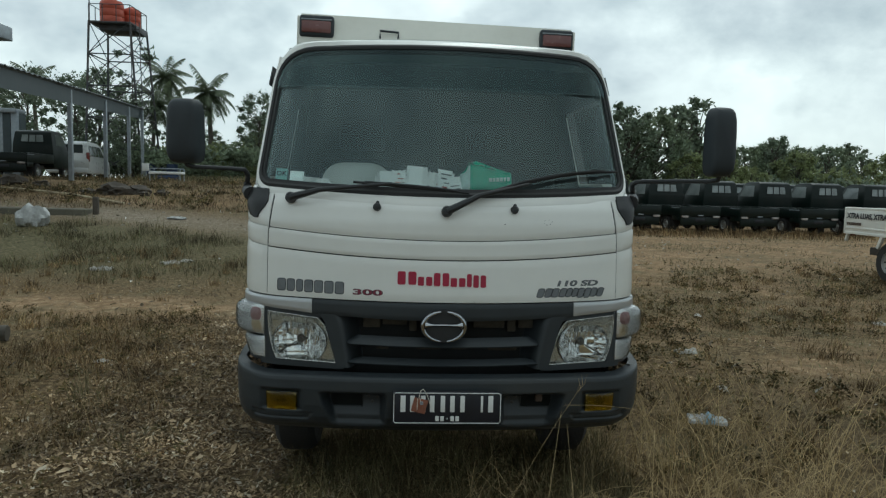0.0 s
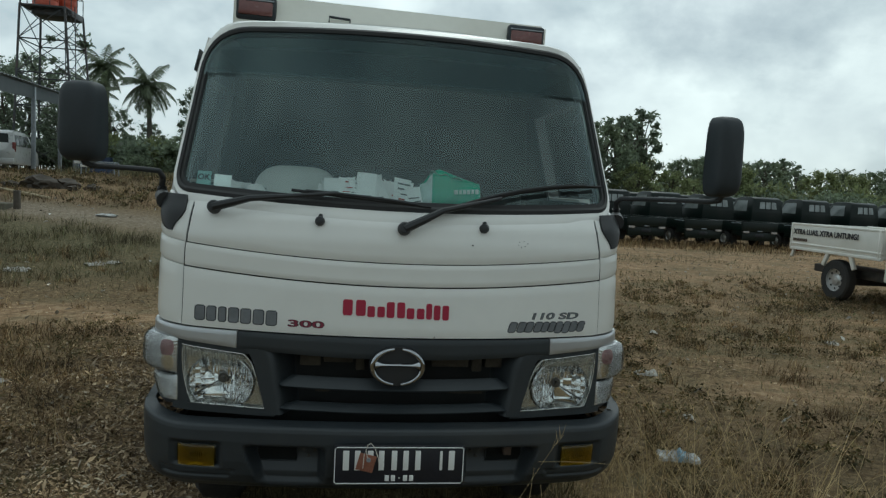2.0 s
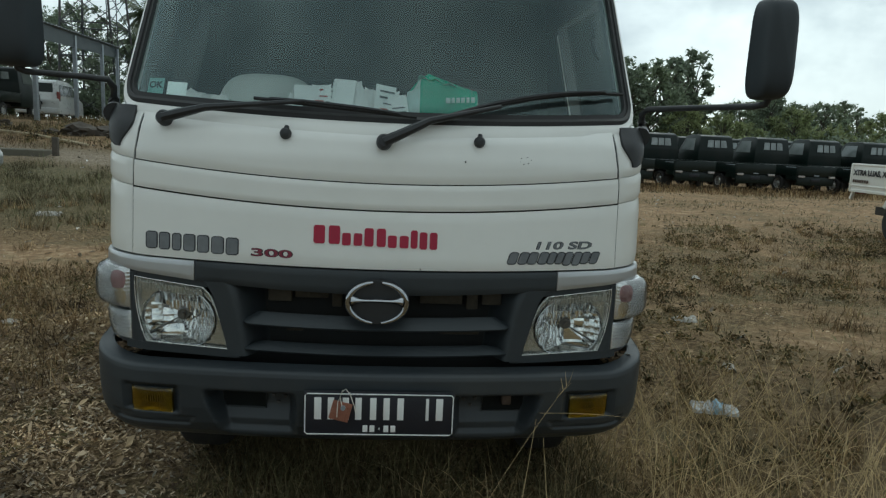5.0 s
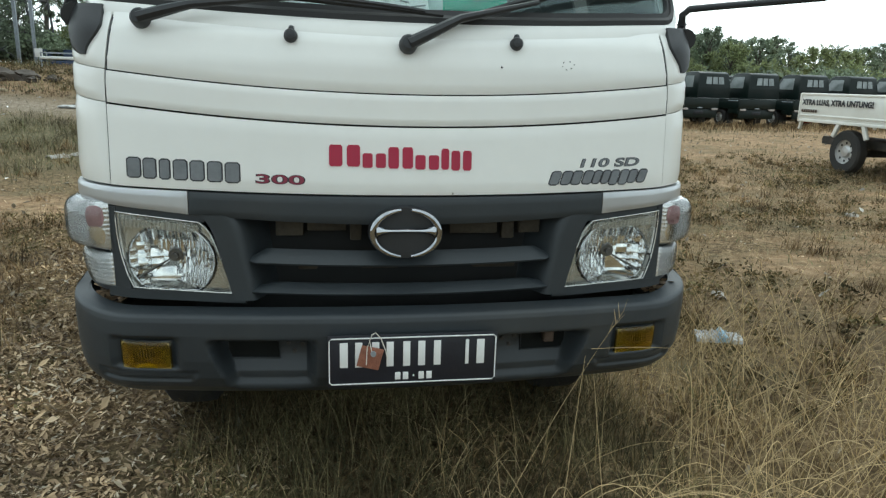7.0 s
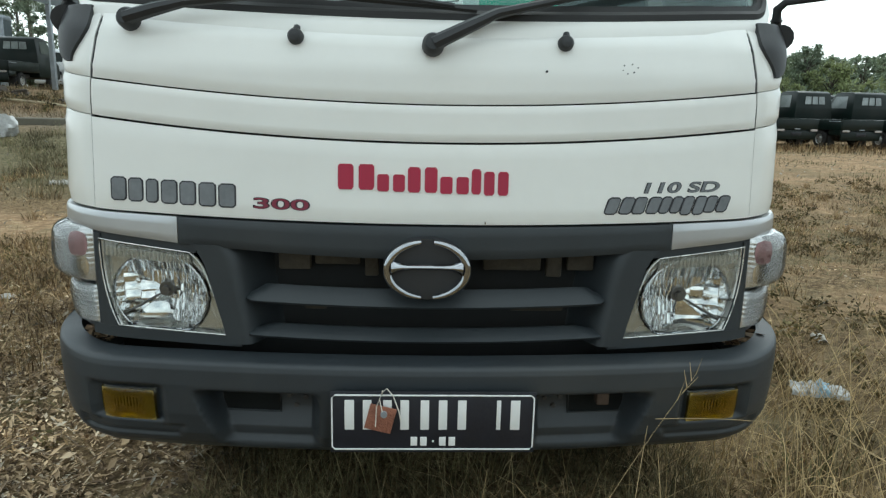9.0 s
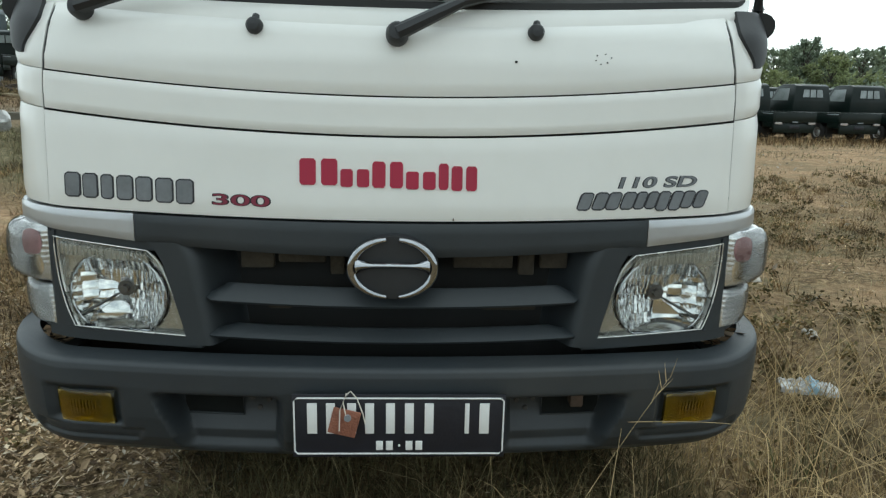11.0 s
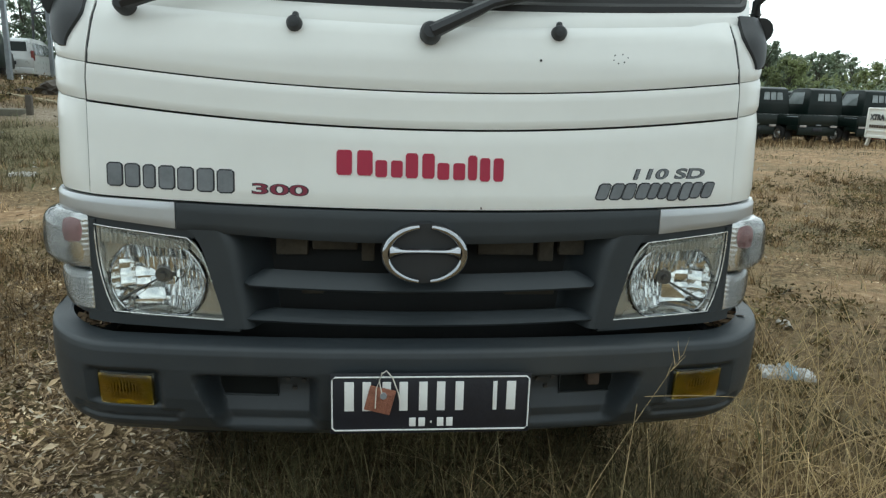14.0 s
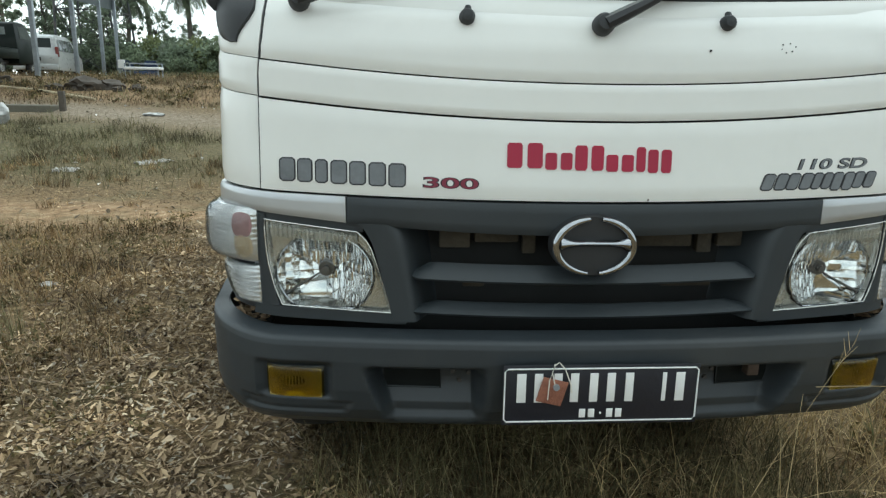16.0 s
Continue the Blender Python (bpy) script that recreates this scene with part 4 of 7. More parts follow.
# name marks on the front panel as plain blocks in their colours
def mark_row(a0, z0, blocks, material, slant=0.0, edge=None, fall=0.0, gap=0.005, off=0.0062):
    """A row of plain blocks, each (width, height, foot), in place of a maker's or product's name."""
    a = a0
    bars = []
    for w, h, foot in blocks:
        bars += [(w, h, foot, gap)] if w < 0.03 else [(w * 0.43, h, foot, w * 0.14), (w * 0.43, h, foot, gap)]
    for w, h, foot, space in bars:
        zz = z0 + foot + fall * (a - a0)
        for grow, mt, o in (((0.003, edge, off - 0.0012), (0, material, off)) if edge else ((0, material, off),)):
            c = min(0.3 * w, 0.004) + grow

            def fn(u, v, i, a=a, zz=zz, w=w, h=h, grow=grow, o=o, c=c):
                inset = c * (1 - math.sqrt(max(1 - max(0, (abs(2 * v - 1) - 1 + 2 * c / h) / (2 * c / h)) ** 2, 0)))
                return skin(lerp(a - grow + inset, a + w + grow - inset, u) + slant * v, lerp(zz - grow, zz + h + grow, v), o - 0.004 * i)
            part("name_block", Mesh().slab(fn, 4, 10), mt, truck)
        a += w + space


H4 = 0.045
mark_row(-0.672, 0.999, ((0.064, H4, 0), (0.022, H4, 0), (0.070, H4, 0), (0.074, H4, 0)), M_DECAL, 0, M_DECAL_EDGE, -0.035, 0.011)
mark_row(-0.192, 1.033, ((0.076, 0.053, 0), (0.058, 0.036, -0.003), (0.062, 0.053, -0.004), (0.060, 0.036, -0.006), (0.020, 0.053, -0.006), (0.052, 0.050, -0.008)), M_RED, 0.0, None, 0.0, 0.006)
mark_row(0.376, 0.989, ((0.056, 0.032, 0), (0.056, 0.032, 0), (0.044, 0.032, 0), (0.050, 0.036, -0.004), (0.050, 0.032, 0)), M_DECAL, 0.012, M_DECAL_EDGE, 0.02, 0.005)


def figures(text, a0, z0, width, height, slant, material, edge, off=0.0062):
    """Raised figures bent to the panel, over a dark edge a little larger."""
    for grow, mt, o in ((0.035, edge, off - 0.0015), (0.0, material, off)):
        me = letters(text, 1.0, Matrix.Identity(4), 0.0, 0.008 + grow)
        xs, ys = [v.co.x for v in me.vertices], [v.co.y for v in me.vertices]
        x0, x1, y0, y1 = min(xs) + grow, max(xs) - grow, min(ys) + grow, max(ys) - grow
        for v in me.vertices:
            u, q = (v.co.x - x0) / (x1 - x0), (v.co.y - y0) / (y1 - y0)
            v.co = skin(a0 + u * width + slant * q, z0 + q * height - 0.02 * u * width * (1 if a0 < 0 else -1.2), o)
        me.materials.append(mt)
        part("lettering", me, None, truck)


figures("300", -0.368, 0.989, 0.115, 0.022, 0.0, M_MAROON, M_DECAL_EDGE)
figures("110 SD", 0.464, 1.033, 0.168, 0.022, 0.007, M_DECAL, M_DECAL_EDGE)
for a, z, r in ((0.240, 1.283, 0.0028), (0.407, 1.300, 0.0016), (0.425, 1.303, 0.0014), (0.437, 1.296, 0.0015), (0.428, 1.286, 0.0018), (0.414, 1.283, 0.0015), (0.404, 1.290, 0.0012)):
    part("paint_chip", Mesh().cyl(r, r, 0.0012, Matrix.Translation(skin(a, z, 0.0005)) @ Matrix.Rotation(radians(90), 4, "X"), 8), M_BLACK, truck)
part("rust_streak", panel(0.118, 0.121, 0.964, 0.998, 1, 4, 0.0055, 0.002), M_RUST, truck, "thin rusty streak on the panel's lip")

# washer nozzles and wipers
for x, z in ((-0.292, 1.340), (0.268, 1.340)):
    p = skin(x - CX, z, 0.006)
    part("washer_nozzle", Mesh().lathe([(0, 0.016), (0.011, 0.014), (0.016, 0.006), (0.017, -0.008)], Matrix.Translation(p) @ Matrix.Rotation(radians(80), 4, "X"), 16).tube([p + Vector((0, -0.004, 0.0)), p + Vector((0.002, 0.012, 0.020))], [0.010, 0.007], 8), M_BLACK, truck)
for piv, elbow, tip, ba, bb_ in (((-0.640, 1.360), (-0.522, 1.388), (-0.240, 1.422), (-0.392, 1.434), (0.082, 1.400)),
                                 ((-0.010, 1.325), (0.120, 1.376), (0.330, 1.434), (0.060, 1.362), (0.728, 1.506))):
    p = skin(piv[0] - CX, piv[1], 0.02)
    wip = part("wiper", Mesh().lathe([(0, 0.022), (0.016, 0.020), (0.022, 0.008), (0.023, -0.012)], Matrix.Translation(p) @ Matrix.Rotation(radians(78), 4, "X"), 18), M_BLACK, truck, "black windscreen wiper")
    e, t = skin(elbow[0] - CX, elbow[1], 0.036), skin(tip[0] - CX, tip[1], 0.030)
    part("wiper_arm", Mesh().tube([p + Vector((0, -0.012, 0)), lerp(p, e, 0.5) + Vector((0, -0.014, 0.0)), e, lerp(e, t, 0.5) + Vector((0, -0.004, 0)), t], [0.016, 0.014, 0.011, 0.008, 0.006], 8), M_BLACK, wip)
    bow = 0.030 if piv[0] > -0.3 else 0.0

    def along(k, off):
        return skin(lerp(ba[0], bb_[0], k / 10) - CX, lerp(ba[1], bb_[1], k / 10) + bow * 4 * k / 10 * (1 - k / 10), off)
    pts = [along(k, 0.012) for k in range(11)]
    part("wiper_blade", Mesh().tube(pts, 0.006, 6), M_RUBBER, wip)
    part("wiper_bridge", Mesh().tube([along(k, 0.012 + 0.016 * math.sin(math.pi * k / 10) ** 0.6) for k in range(1, 10)], 0.0055, 6), M_BLACK, wip)

# mirrors on their arms
ARM_L = ((-0.864, 0.40, 1.395), (-0.864, 0.40, 1.427), (-0.859, 0.385, 1.460), (-0.866, 0.36, 1.481), (-0.916, 0.33, 1.484), (-1.000, 0.297, 1.486), (-1.060, 0.268, 1.487), (-1.076, 0.256, 1.494), (-1.080, 0.250, 1.515))
ARM_R = ((0.845, 0.41, 1.398), (0.840, 0.40, 1.430), (0.834, 0.39, 1.455), (0.846, 0.372, 1.471), (0.900, 0.290, 1.474), (0.960, 0.190, 1.476), (1.030, 0.040, 1.477), (1.047, 0.008, 1.482), (1.050, -0.004, 1.505))
for s, arm, mc, mw, mh, yaw in ((-1, ARM_L, (-1.078, 0.245, 1.630), 0.138, 0.262, -8), (1, ARM_R, (1.040, -0.005, 1.628), 0.100, 0.268, 8)):
    base = Mesh().slab(lambda u, v, k: skin(s * lerp(lerp(0.765, 0.722, smooth01(v * 1.6)), lerp(0.785, 0.905, v ** 0.6), u), lerp(1.285, 1.402, v), 0.016 * math.sin(math.pi * lerp(0.1, 0.9, u)) * math.sin(math.pi * lerp(0.12, 0.7, v)) + 0.003 - 0.02 * k), 12, 14)
    if s < 0:
        base.f = [f[::-1] for f in base.f]
    mir = part("side_mirror", base, M_BLACK, truck, "black side mirror on a bent arm")
    part("arm_socket", Mesh().tube([skin(s * 0.82, 1.375, 0.012), Vector(arm[0]), Vector(arm[1])], [0.030, 0.024, 0.016], 14), M_BLACK, mir)
    part("mirror_arm", Mesh().tube(arm, [0.013, 0.012, 0.011, 0.010, 0.0095, 0.0095, 0.0095, 0.010, 0.011], 10), M_BLACK, mir)
    mm = Matrix.Translation(mc) @ Matrix.Rotation(radians(yaw), 4, "Z")
    shell = Mesh()
    prof = [(1.0, 0.03), (1.0, 0.0), (0.99, -0.015), (0.965, -0.028), (0.92, -0.038), (0.84, -0.046), (0.7, -0.052), (0.45, -0.056), (0.0, -0.058)]
    n = 44
    vs = []
    for k, y in prof:
        for i in range(n):
            t = 2 * math.pi * i / n
            cx, sz = math.copysign(abs(math.cos(t)) ** 0.42, math.cos(t)), math.copysign(abs(math.sin(t)) ** 0.42, math.sin(t))
            vs.append(mm @ Vector((k * mw / 2 * cx * (1 - 0.05 * sz), y, k * mh / 2 * sz)))
    shell.add(vs, [(j * n + i, j * n + (i + 1) % n, (j + 1) * n + (i + 1) % n, (j + 1) * n + i) for j in range(len(prof) - 1) for i in range(n)])
    part("mirror_shell", shell, M_MIRROR_SHELL, mir)
    part("mirror_glass", Mesh().add([mm @ Vector((mw / 2 * 0.97 * math.copysign(abs(math.cos(t)) ** 0.42, math.cos(t)), 0.026, mh / 2 * 0.97 * math.copysign(abs(math.sin(t)) ** 0.42, math.sin(t)))) for t in [2 * math.pi * i / n for i in range(n)]], [tuple(range(n))]), M_CHROME, mir)

# cargo box with marker lamps
cargo = part("cargo_box", Mesh().box((1.69, 3.1, 1.62), (CX, 3.24, 1.585), 0.025), M_CREAM, truck, "cream sheet-metal cargo box")
trim = Mesh()
for x in (-0.835, 0.835):
    trim.box((0.03, 0.03, 1.60), (CX + x, 1.68, 1.585), 0.006)
part("box_edge", trim, M_CREAM, cargo)
# added sheet, tilted back so that the box front catches more sky light
part("front_fairing", Mesh().slab(lambda u, v, k: Vector((CX + (u - 0.5) * 1.66, lerp(1.598, 1.690, v) + 0.02 * k, lerp(2.17, 2.402, v))), 6, 2), M_CREAM, cargo, "cream sheet added before the box, leaning backwards to catch sky light")
for s in (-1, 1):
    ml = part("marker_lamp", Mesh().box((0.205, 0.06, 0.128), (CX + s * 0.728, 1.645, 2.318), 0.018, seg=3), M_MIRROR_SHELL, cargo, "grey marker lamp with a red-brown lens")
    part("lens", Mesh().box((0.175, 0.02, 0.070), (CX + s * 0.728, 1.612, 2.312), 0.008), M_REDLENS, ml)
    part("lamp_trim", Mesh().box((0.185, 0.012, 0.008), (CX + s * 0.728, 1.612, 2.354), 0.003), M_STEEL, ml)
part("box_bracket", Mesh().tube([(-0.36, 1.64, 2.27), (-0.36, 1.635, 2.315), (-0.25, 1.635, 2.31), (-0.25, 1.64, 2.265)], 0.007, 8), M_MIRROR_SHELL, cargo)

for ob_ in (cargo, *cargo.children_recursive):
    ob_.data.transform(Matrix.Translation((CX, 3.2, 1.6 + 0.032)) @ Matrix.Rotation(radians(1.3), 4, "Y") @ Matrix.Translation((-CX, -3.2, -1.6)))

# stickers inside the glass
def sticker(name, a0, a1, z0, z1, mt, label, tilt=0.0):
    me = Mesh().slab(lambda u, v, k: skin(lerp(a0, a1, u), lerp(z0, z1, v) + tilt * (u - 0.5), -0.014 - 0.001 * k), 6, 4)
    return part(name, me, mt, truck, label)


ok = sticker("ok_sticker", -0.712, -0.662, 1.446, 1.496, M_TEAL, "square teal sticker reading OK")
p0, p1 = skin(-0.708, 1.466, -0.0125), skin(-0.665, 1.466, -0.0125)
dx = (p1 - p0).normalized()
up = (skin(-0.68, 1.49, -0.0125) - skin(-0.68, 1.458, -0.0125)).normalized()
fm = Matrix((dx, up, dx.cross(up))).transposed().to_4x4()
part("sticker_letters", letters("OK", 0.031, Matrix.Translation(p0) @ fm, 0.0003, 0.0008), None, ok).data.materials.append(M_DECAL_EDGE)
sticker("white_sticker", -0.651, -0.592, 1.446, 1.486, M_PAPER, "small white paper sticker", -0.002)


# ---- loose things on the dashboard and the plate ----
rng = random.Random(5)


M_PRINT = pbr("grey_print", (0.14, 0.15, 0.145), 0.8)
M_REDPRINT = pbr("red_print", (0.42, 0.10, 0.08), 0.8)


def slip(x, y, z, w, h, lean, roll, yaw, prints):
    """One slip or booklet leaning on the dashboard, with rows of print as bars."""
    m = Matrix.Translation((x, y, z)) @ Matrix.Rotation(radians(yaw), 4, "Z") @ Matrix.Rotation(radians(lean), 4, "X") @ Matrix.Rotation(radians(roll), 4, "Y")
    bow = rng.uniform(-0.006, 0.012)
    me = Mesh().slab(lambda u, v, k: m @ Vector(((u - 0.5) * w, bow * math.sin(math.pi * u) * (0.3 + v) + 0.0016 * k, v * h)), 6, 2)
    ob = lone("paper_slip", me, M_PAPER, "white delivery slip leaning on the dashboard", "paper", "papers on the dashboard", smooth=False)
    for k in range(prints):
        bw = rng.uniform(0.3, 0.8) * w
        part("print_bar", Mesh().box((bw, 0.0012, h * rng.uniform(0.03, 0.06)), ((rng.uniform(-0.5, 0.5)) * (w - bw) * 0.8, bow - 0.006, h * (0.25 + 0.18 * k)), 0, m), M_REDPRINT if rng.random() < 0.2 else M_PRINT, ob)


for k in range(20):
    x = -0.66 + 0.0165 * k + rng.uniform(-0.012, 0.012)
    slip(x, 0.395 - 0.16 * (x + 0.66) / 0.33 * 0.6 + rng.uniform(-0.012, 0.03), 1.418 - 0.05 * (x + 0.66), rng.uniform(0.05, 0.10), rng.uniform(0.05, 0.075), rng.uniform(-66, -42), rng.uniform(-24, 24), rng.uniform(-22, 22), rng.randrange(1, 4))
for k in range(22):
    x = -0.285 + 0.0155 * k + rng.uniform(-0.008, 0.008)
    tall = 0.088 + 0.024 * math.sin(math.pi * min(max((x + 0.30) / 0.36, 0), 1)) - 0.03 * smooth01((x - 0.0) / 0.05)
    slip(x, 0.246 + rng.uniform(-0.01, 0.03), 1.400, rng.uniform(0.05, 0.085), 1.13 * tall + rng.uniform(-0.012, 0.008), rng.uniform(-48, -22), rng.uniform(-13, 13), rng.uniform(-18, 18), rng.randrange(1, 5))
for x, y, w, yaw in ((0.36, 0.40, 0.24, 4), (0.52, 0.42, 0.16, -8), (-0.62, 0.43, 0.14, 10), (-0.60, 0.335, 0.15, 18), (-0.50, 0.315, 0.14, -14), (0.30, 0.285, 0.20, 3), (0.46, 0.30, 0.14, -10), (0.60, 0.36, 0.12, 12)):
    lone("loose_sheet", Mesh().box((w, 0.09, 0.003), (0, 0, 0), 0, Matrix.Translation((x, y, 1.397 + 0.03 * x * x)) @ Matrix.Rotation(radians(yaw), 4, "Z")), M_PAPER, "flat white sheet lying on the dashboard", "paper", "papers on the dashboard")

pk = Mesh()


def pack_fn(u, v):
    t, h = 2 * math.pi * u, v
    x = 0.128 * math.copysign(abs(math.cos(t)) ** 0.45, math.cos(t))
    y = 0.05 * math.copysign(abs(math.sin(t)) ** 0.6, math.sin(t))
    k = 1 - 0.35 * abs(2 * h - 1) ** 4
    z = 0.008 + h * (0.128 - 0.045 * smooth01((x + 0.07) / 0.20) - 0.055 * smooth01((-0.06 - x) / 0.07)) + 0.004 * math.sin(9 * x * 20 + h * 5)
    return Vector((0.164 + x * 0.86 * (0.94 + 0.06 * k), 0.292 + y * k + 0.02 * h, 1.402 + z))


pk.grid(pack_fn, 40, 10)
n0 = len(pk.v)
pk.f += [tuple(range(40))[::-1], tuple(range(n0 - 41, n0 - 1))]
pack = lone("wipes_pack", pk, M_GREEN, "crumpled green plastic pack lying on the dashboard", "packet")
wrap = Mesh().grid(lambda u, v: Vector((0.085 + 0.12 * u, 0.262 + 0.05 * v + 0.004 * math.sin(u * 14), 1.532 - 0.026 * u + 0.005 * math.sin(u * 17) - 0.020 * v)), 14, 4)
part("pale_top", wrap, M_PALEGREEN, pack)
part("pale_end", Mesh().grid(lambda u, v: pack_fn(lerp(0.46, 0.69, u), lerp(0.04, 0.97, v)) + Vector((-0.0015, -0.003, 0)), 10, 8), M_PALEGREEN, pack, "clear pale end of the wrapping")
for k, w in enumerate((0.014, 0.010, 0.012, 0.012, 0.010, 0.012)):
    part("print_bar", Mesh().box((w, 0.002, 0.016), (0.178 + 0.015 * k, 0.2445, 1.462 + 0.001 * k), 0.0005), M_PALEGREEN, pack)

tag = thing("hanging_tag", (-0.105, -0.012, 0.60), "brown square leather tag tied to the number plate with string", "tag")
tm = Matrix.Translation((-0.108, -0.014, 0.571)) @ Matrix.Rotation(radians(14), 4, "Y") @ Matrix.Rotation(radians(4), 4, "X")
part("tag_body", Mesh().box((0.056, 0.004, 0.058), (0, 0, 0), 0.0015, tm), M_TAG, tag)
part("eyelet", Mesh().cyl(0.007, 0.007, 0.006, tm @ Matrix.Translation((0.004, -0.002, 0.014)) @ Matrix.Rotation(radians(90), 4, "X"), 14), M_STEEL, tag)
part("string", Mesh().tube([(-0.118, -0.019, 0.555), (-0.116, -0.020, 0.60), (-0.104, -0.014, 0.630), (-0.095, -0.010, 0.636), (-0.082, -0.014, 0.622), (-0.070, -0.018, 0.590), (-0.066, -0.018, 0.570)], 0.0013, 5)
     .tube([(-0.104, -0.020, 0.588), (-0.110, -0.016, 0.615), (-0.104, -0.010, 0.632)], 0.0013, 5), M_STRING, tag)

# ---- ground ----
def rise(x, y):
    return 1.31 * smooth01((y - 6.0) / 16.5) * smooth01((1.5 - x) / 5.0) + 0.03 * math.exp(-((y - 20.5 + 0.2 * (x + 8)) / 1.6) ** 2) * smooth01((-1 - x) / 5)


def ground_z(x, y):
    z = rise(x, y) + 0.035 * noise.noise(Vector((x * 0.35, y * 0.35, 1.7))) + 0.018 * noise.noise(Vector((x * 1.7, y * 1.7, 4.0)))
    return z - 0.03


def axis(lo, hi, step, far, k=1.13):
    pts = [lo + step * i for i in range(int((hi - lo) / step) + 1)]
    d = step
    while pts[-1] < far:
        d *= k
        pts.append(pts[-1] + d)
    d = step
    while pts[0] > -far:
        d *= k
        pts.insert(0, pts[0] - d)
    return pts


gx, gy = axis(-14, 14, 0.22, 2500), axis(-4, 26, 0.22, 2500)
gv = [(x, y, ground_z(x, y)) for y in gy for x in gx]
wgx = len(gx)
gf = [(j * wgx + i, j * wgx + i + 1, (j + 1) * wgx + i + 1, (j + 1) * wgx + i) for j in range(len(gy) - 1) for i in range(wgx - 1)]
gme = mesh_of("ground", gv, gf, [])


def zones(x, y):
    """How much bare earth, green grass and pale gravel lie at a place."""
    n = noise.noise(Vector((x * 0.22, y * 0.22, 9))) * 0.5 + noise.noise(Vector((x * 0.8, y * 0.8, 3))) * 0.3
    right = smooth01((x - 2.0) / 2.0) * smooth01((y - 5.5 - 0.2 * (x - 3)) / 5.0)
    strip = 1.35 * math.exp(-((y - 5.2 + 0.10 * (x + 3)) / 0.62) ** 2) * smooth01((-1.0 - x) / 1.2)
    bank = smooth01((y - 14.6) / 1.2) * smooth01((27 - y) / 3) * smooth01((0.5 - x) / 3)
    earth = max(right * (0.72 + 0.9 * n), strip * (0.9 + 0.8 * n), bank * (0.45 + 1.3 * n))
    road = math.exp(-((y - 13.6 + 0.30 * (x + 6)) / 1.0) ** 2) * smooth01((0.5 - x) / 3) * (0.85 + 0.9 * n)
    green = smooth01((-0.5 - x) / 2) * smooth01((y - 6.6) / 2) * smooth01((12.9 - 0.30 * (x + 6) - y) / 1.0) * (0.75 + 0.9 * n)
    return [min(max(v, 0), 1) for v in (earth, green, road)]


at = gme.color_attributes.new("zone", "FLOAT_COLOR", "POINT")
buf = np.zeros((len(gv), 4), np.float32)
for i, (x, y, z) in enumerate(gv):
    if abs(x) < 80 and -20 < y < 120:
        buf[i, :3] = zones(x, y)
buf[:, 3] = 1
at.data.foreach_set("color", buf.ravel())

M_GROUND, gt, gb = nodes_of("ground_soil")
GL = gt.links.new
gco = gt.nodes.new("ShaderNodeTexCoord")
gat = gt.nodes.new("ShaderNodeAttribute")
gat.attribute_name = "zone"
gsep = gt.nodes.new("ShaderNodeSeparateColor")
GL(gat.outputs["Color"], gsep.inputs["Color"])


def gnoise(scale, detail=8, rough=0.6):
    n = gt.nodes.new("ShaderNodeTexNoise")
    n.inputs["Scale"].default_value, n.inputs["Detail"].default_value, n.inputs["Roughness"].default_value = scale, detail, rough
    GL(gco.outputs["Object"], n.inputs["Vector"])
    return n.outputs["Fac"]


def gramp(src, stops):
    r = gt.nodes.new("ShaderNodeValToRGB")
    while len(r.color_ramp.elements) < len(stops):
        r.color_ramp.elements.new(0.5)
    for e, (p, c) in zip(r.color_ramp.elements, stops):
        e.position, e.color = p, (*c, 1)
    GL(src, r.inputs["Fac"])
    return r.outputs["Color"]


def gmix(f, a, b):
    m = gt.nodes.new("ShaderNodeMix")
    m.data_type = "RGBA"
    GL(f, m.inputs[0])
    GL(a, m.inputs[6])
    GL(b, m.inputs[7])
    return m.outputs[2]


litter = gramp(gnoise(22, 10, 0.75), [(0.32, (0.032, 0.021, 0.012)), (0.46, (0.110, 0.074, 0.038)), (0.57, (0.240, 0.170, 0.092)), (0.70, (0.42, 0.32, 0.185))])
earth = gramp(gnoise(7, 12, 0.72), [(0.30, (0.12, 0.075, 0.041)), (0.48, (0.28, 0.180, 0.100)), (0.60, (0.40, 0.285, 0.170)), (0.8, (0.56, 0.46, 0.32))])
green = gramp(gnoise(16, 10, 0.7), [(0.32, (0.036, 0.037, 0.018)), (0.5, (0.120, 0.104, 0.056)), (0.68, (0.24, 0.200, 0.120))])
road = gramp(gnoise(12, 10, 0.7), [(0.3, (0.115, 0.092, 0.066)), (0.52, (0.245, 0.200, 0.145)), (0.75, (0.43, 0.375, 0.30))])
c1 = gmix(gsep.outputs["Red"], litter, earth)
# bare streaks worn across the open side of the lot
bare_co, bare_map, bare_n, bare_x = (gt.nodes.new(k) for k in ("ShaderNodeTexCoord", "ShaderNodeMapping", "ShaderNodeTexNoise", "ShaderNodeSeparateXYZ"))
bare_map.inputs["Scale"].default_value = (0.45, 1.25, 1.0)
bare_n.inputs["Scale"].default_value, bare_n.inputs["Detail"].default_value, bare_n.inputs["Roughness"].default_value = 0.9, 9, 0.68
GL(bare_co.outputs["Object"], bare_map.inputs["Vector"])
GL(bare_map.outputs["Vector"], bare_n.inputs["Vector"])
GL(bare_co.outputs["Object"], bare_x.inputs["Vector"])
bare_a, bare_b, bare_m = gt.nodes.new("ShaderNodeMapRange"), gt.nodes.new("ShaderNodeMapRange"), gt.nodes.new("ShaderNodeMath")
bare_a.inputs["From Min"].default_value, bare_a.inputs["From Max"].default_value, bare_a.inputs["To Max"].default_value = 0.49, 0.60, 0.85
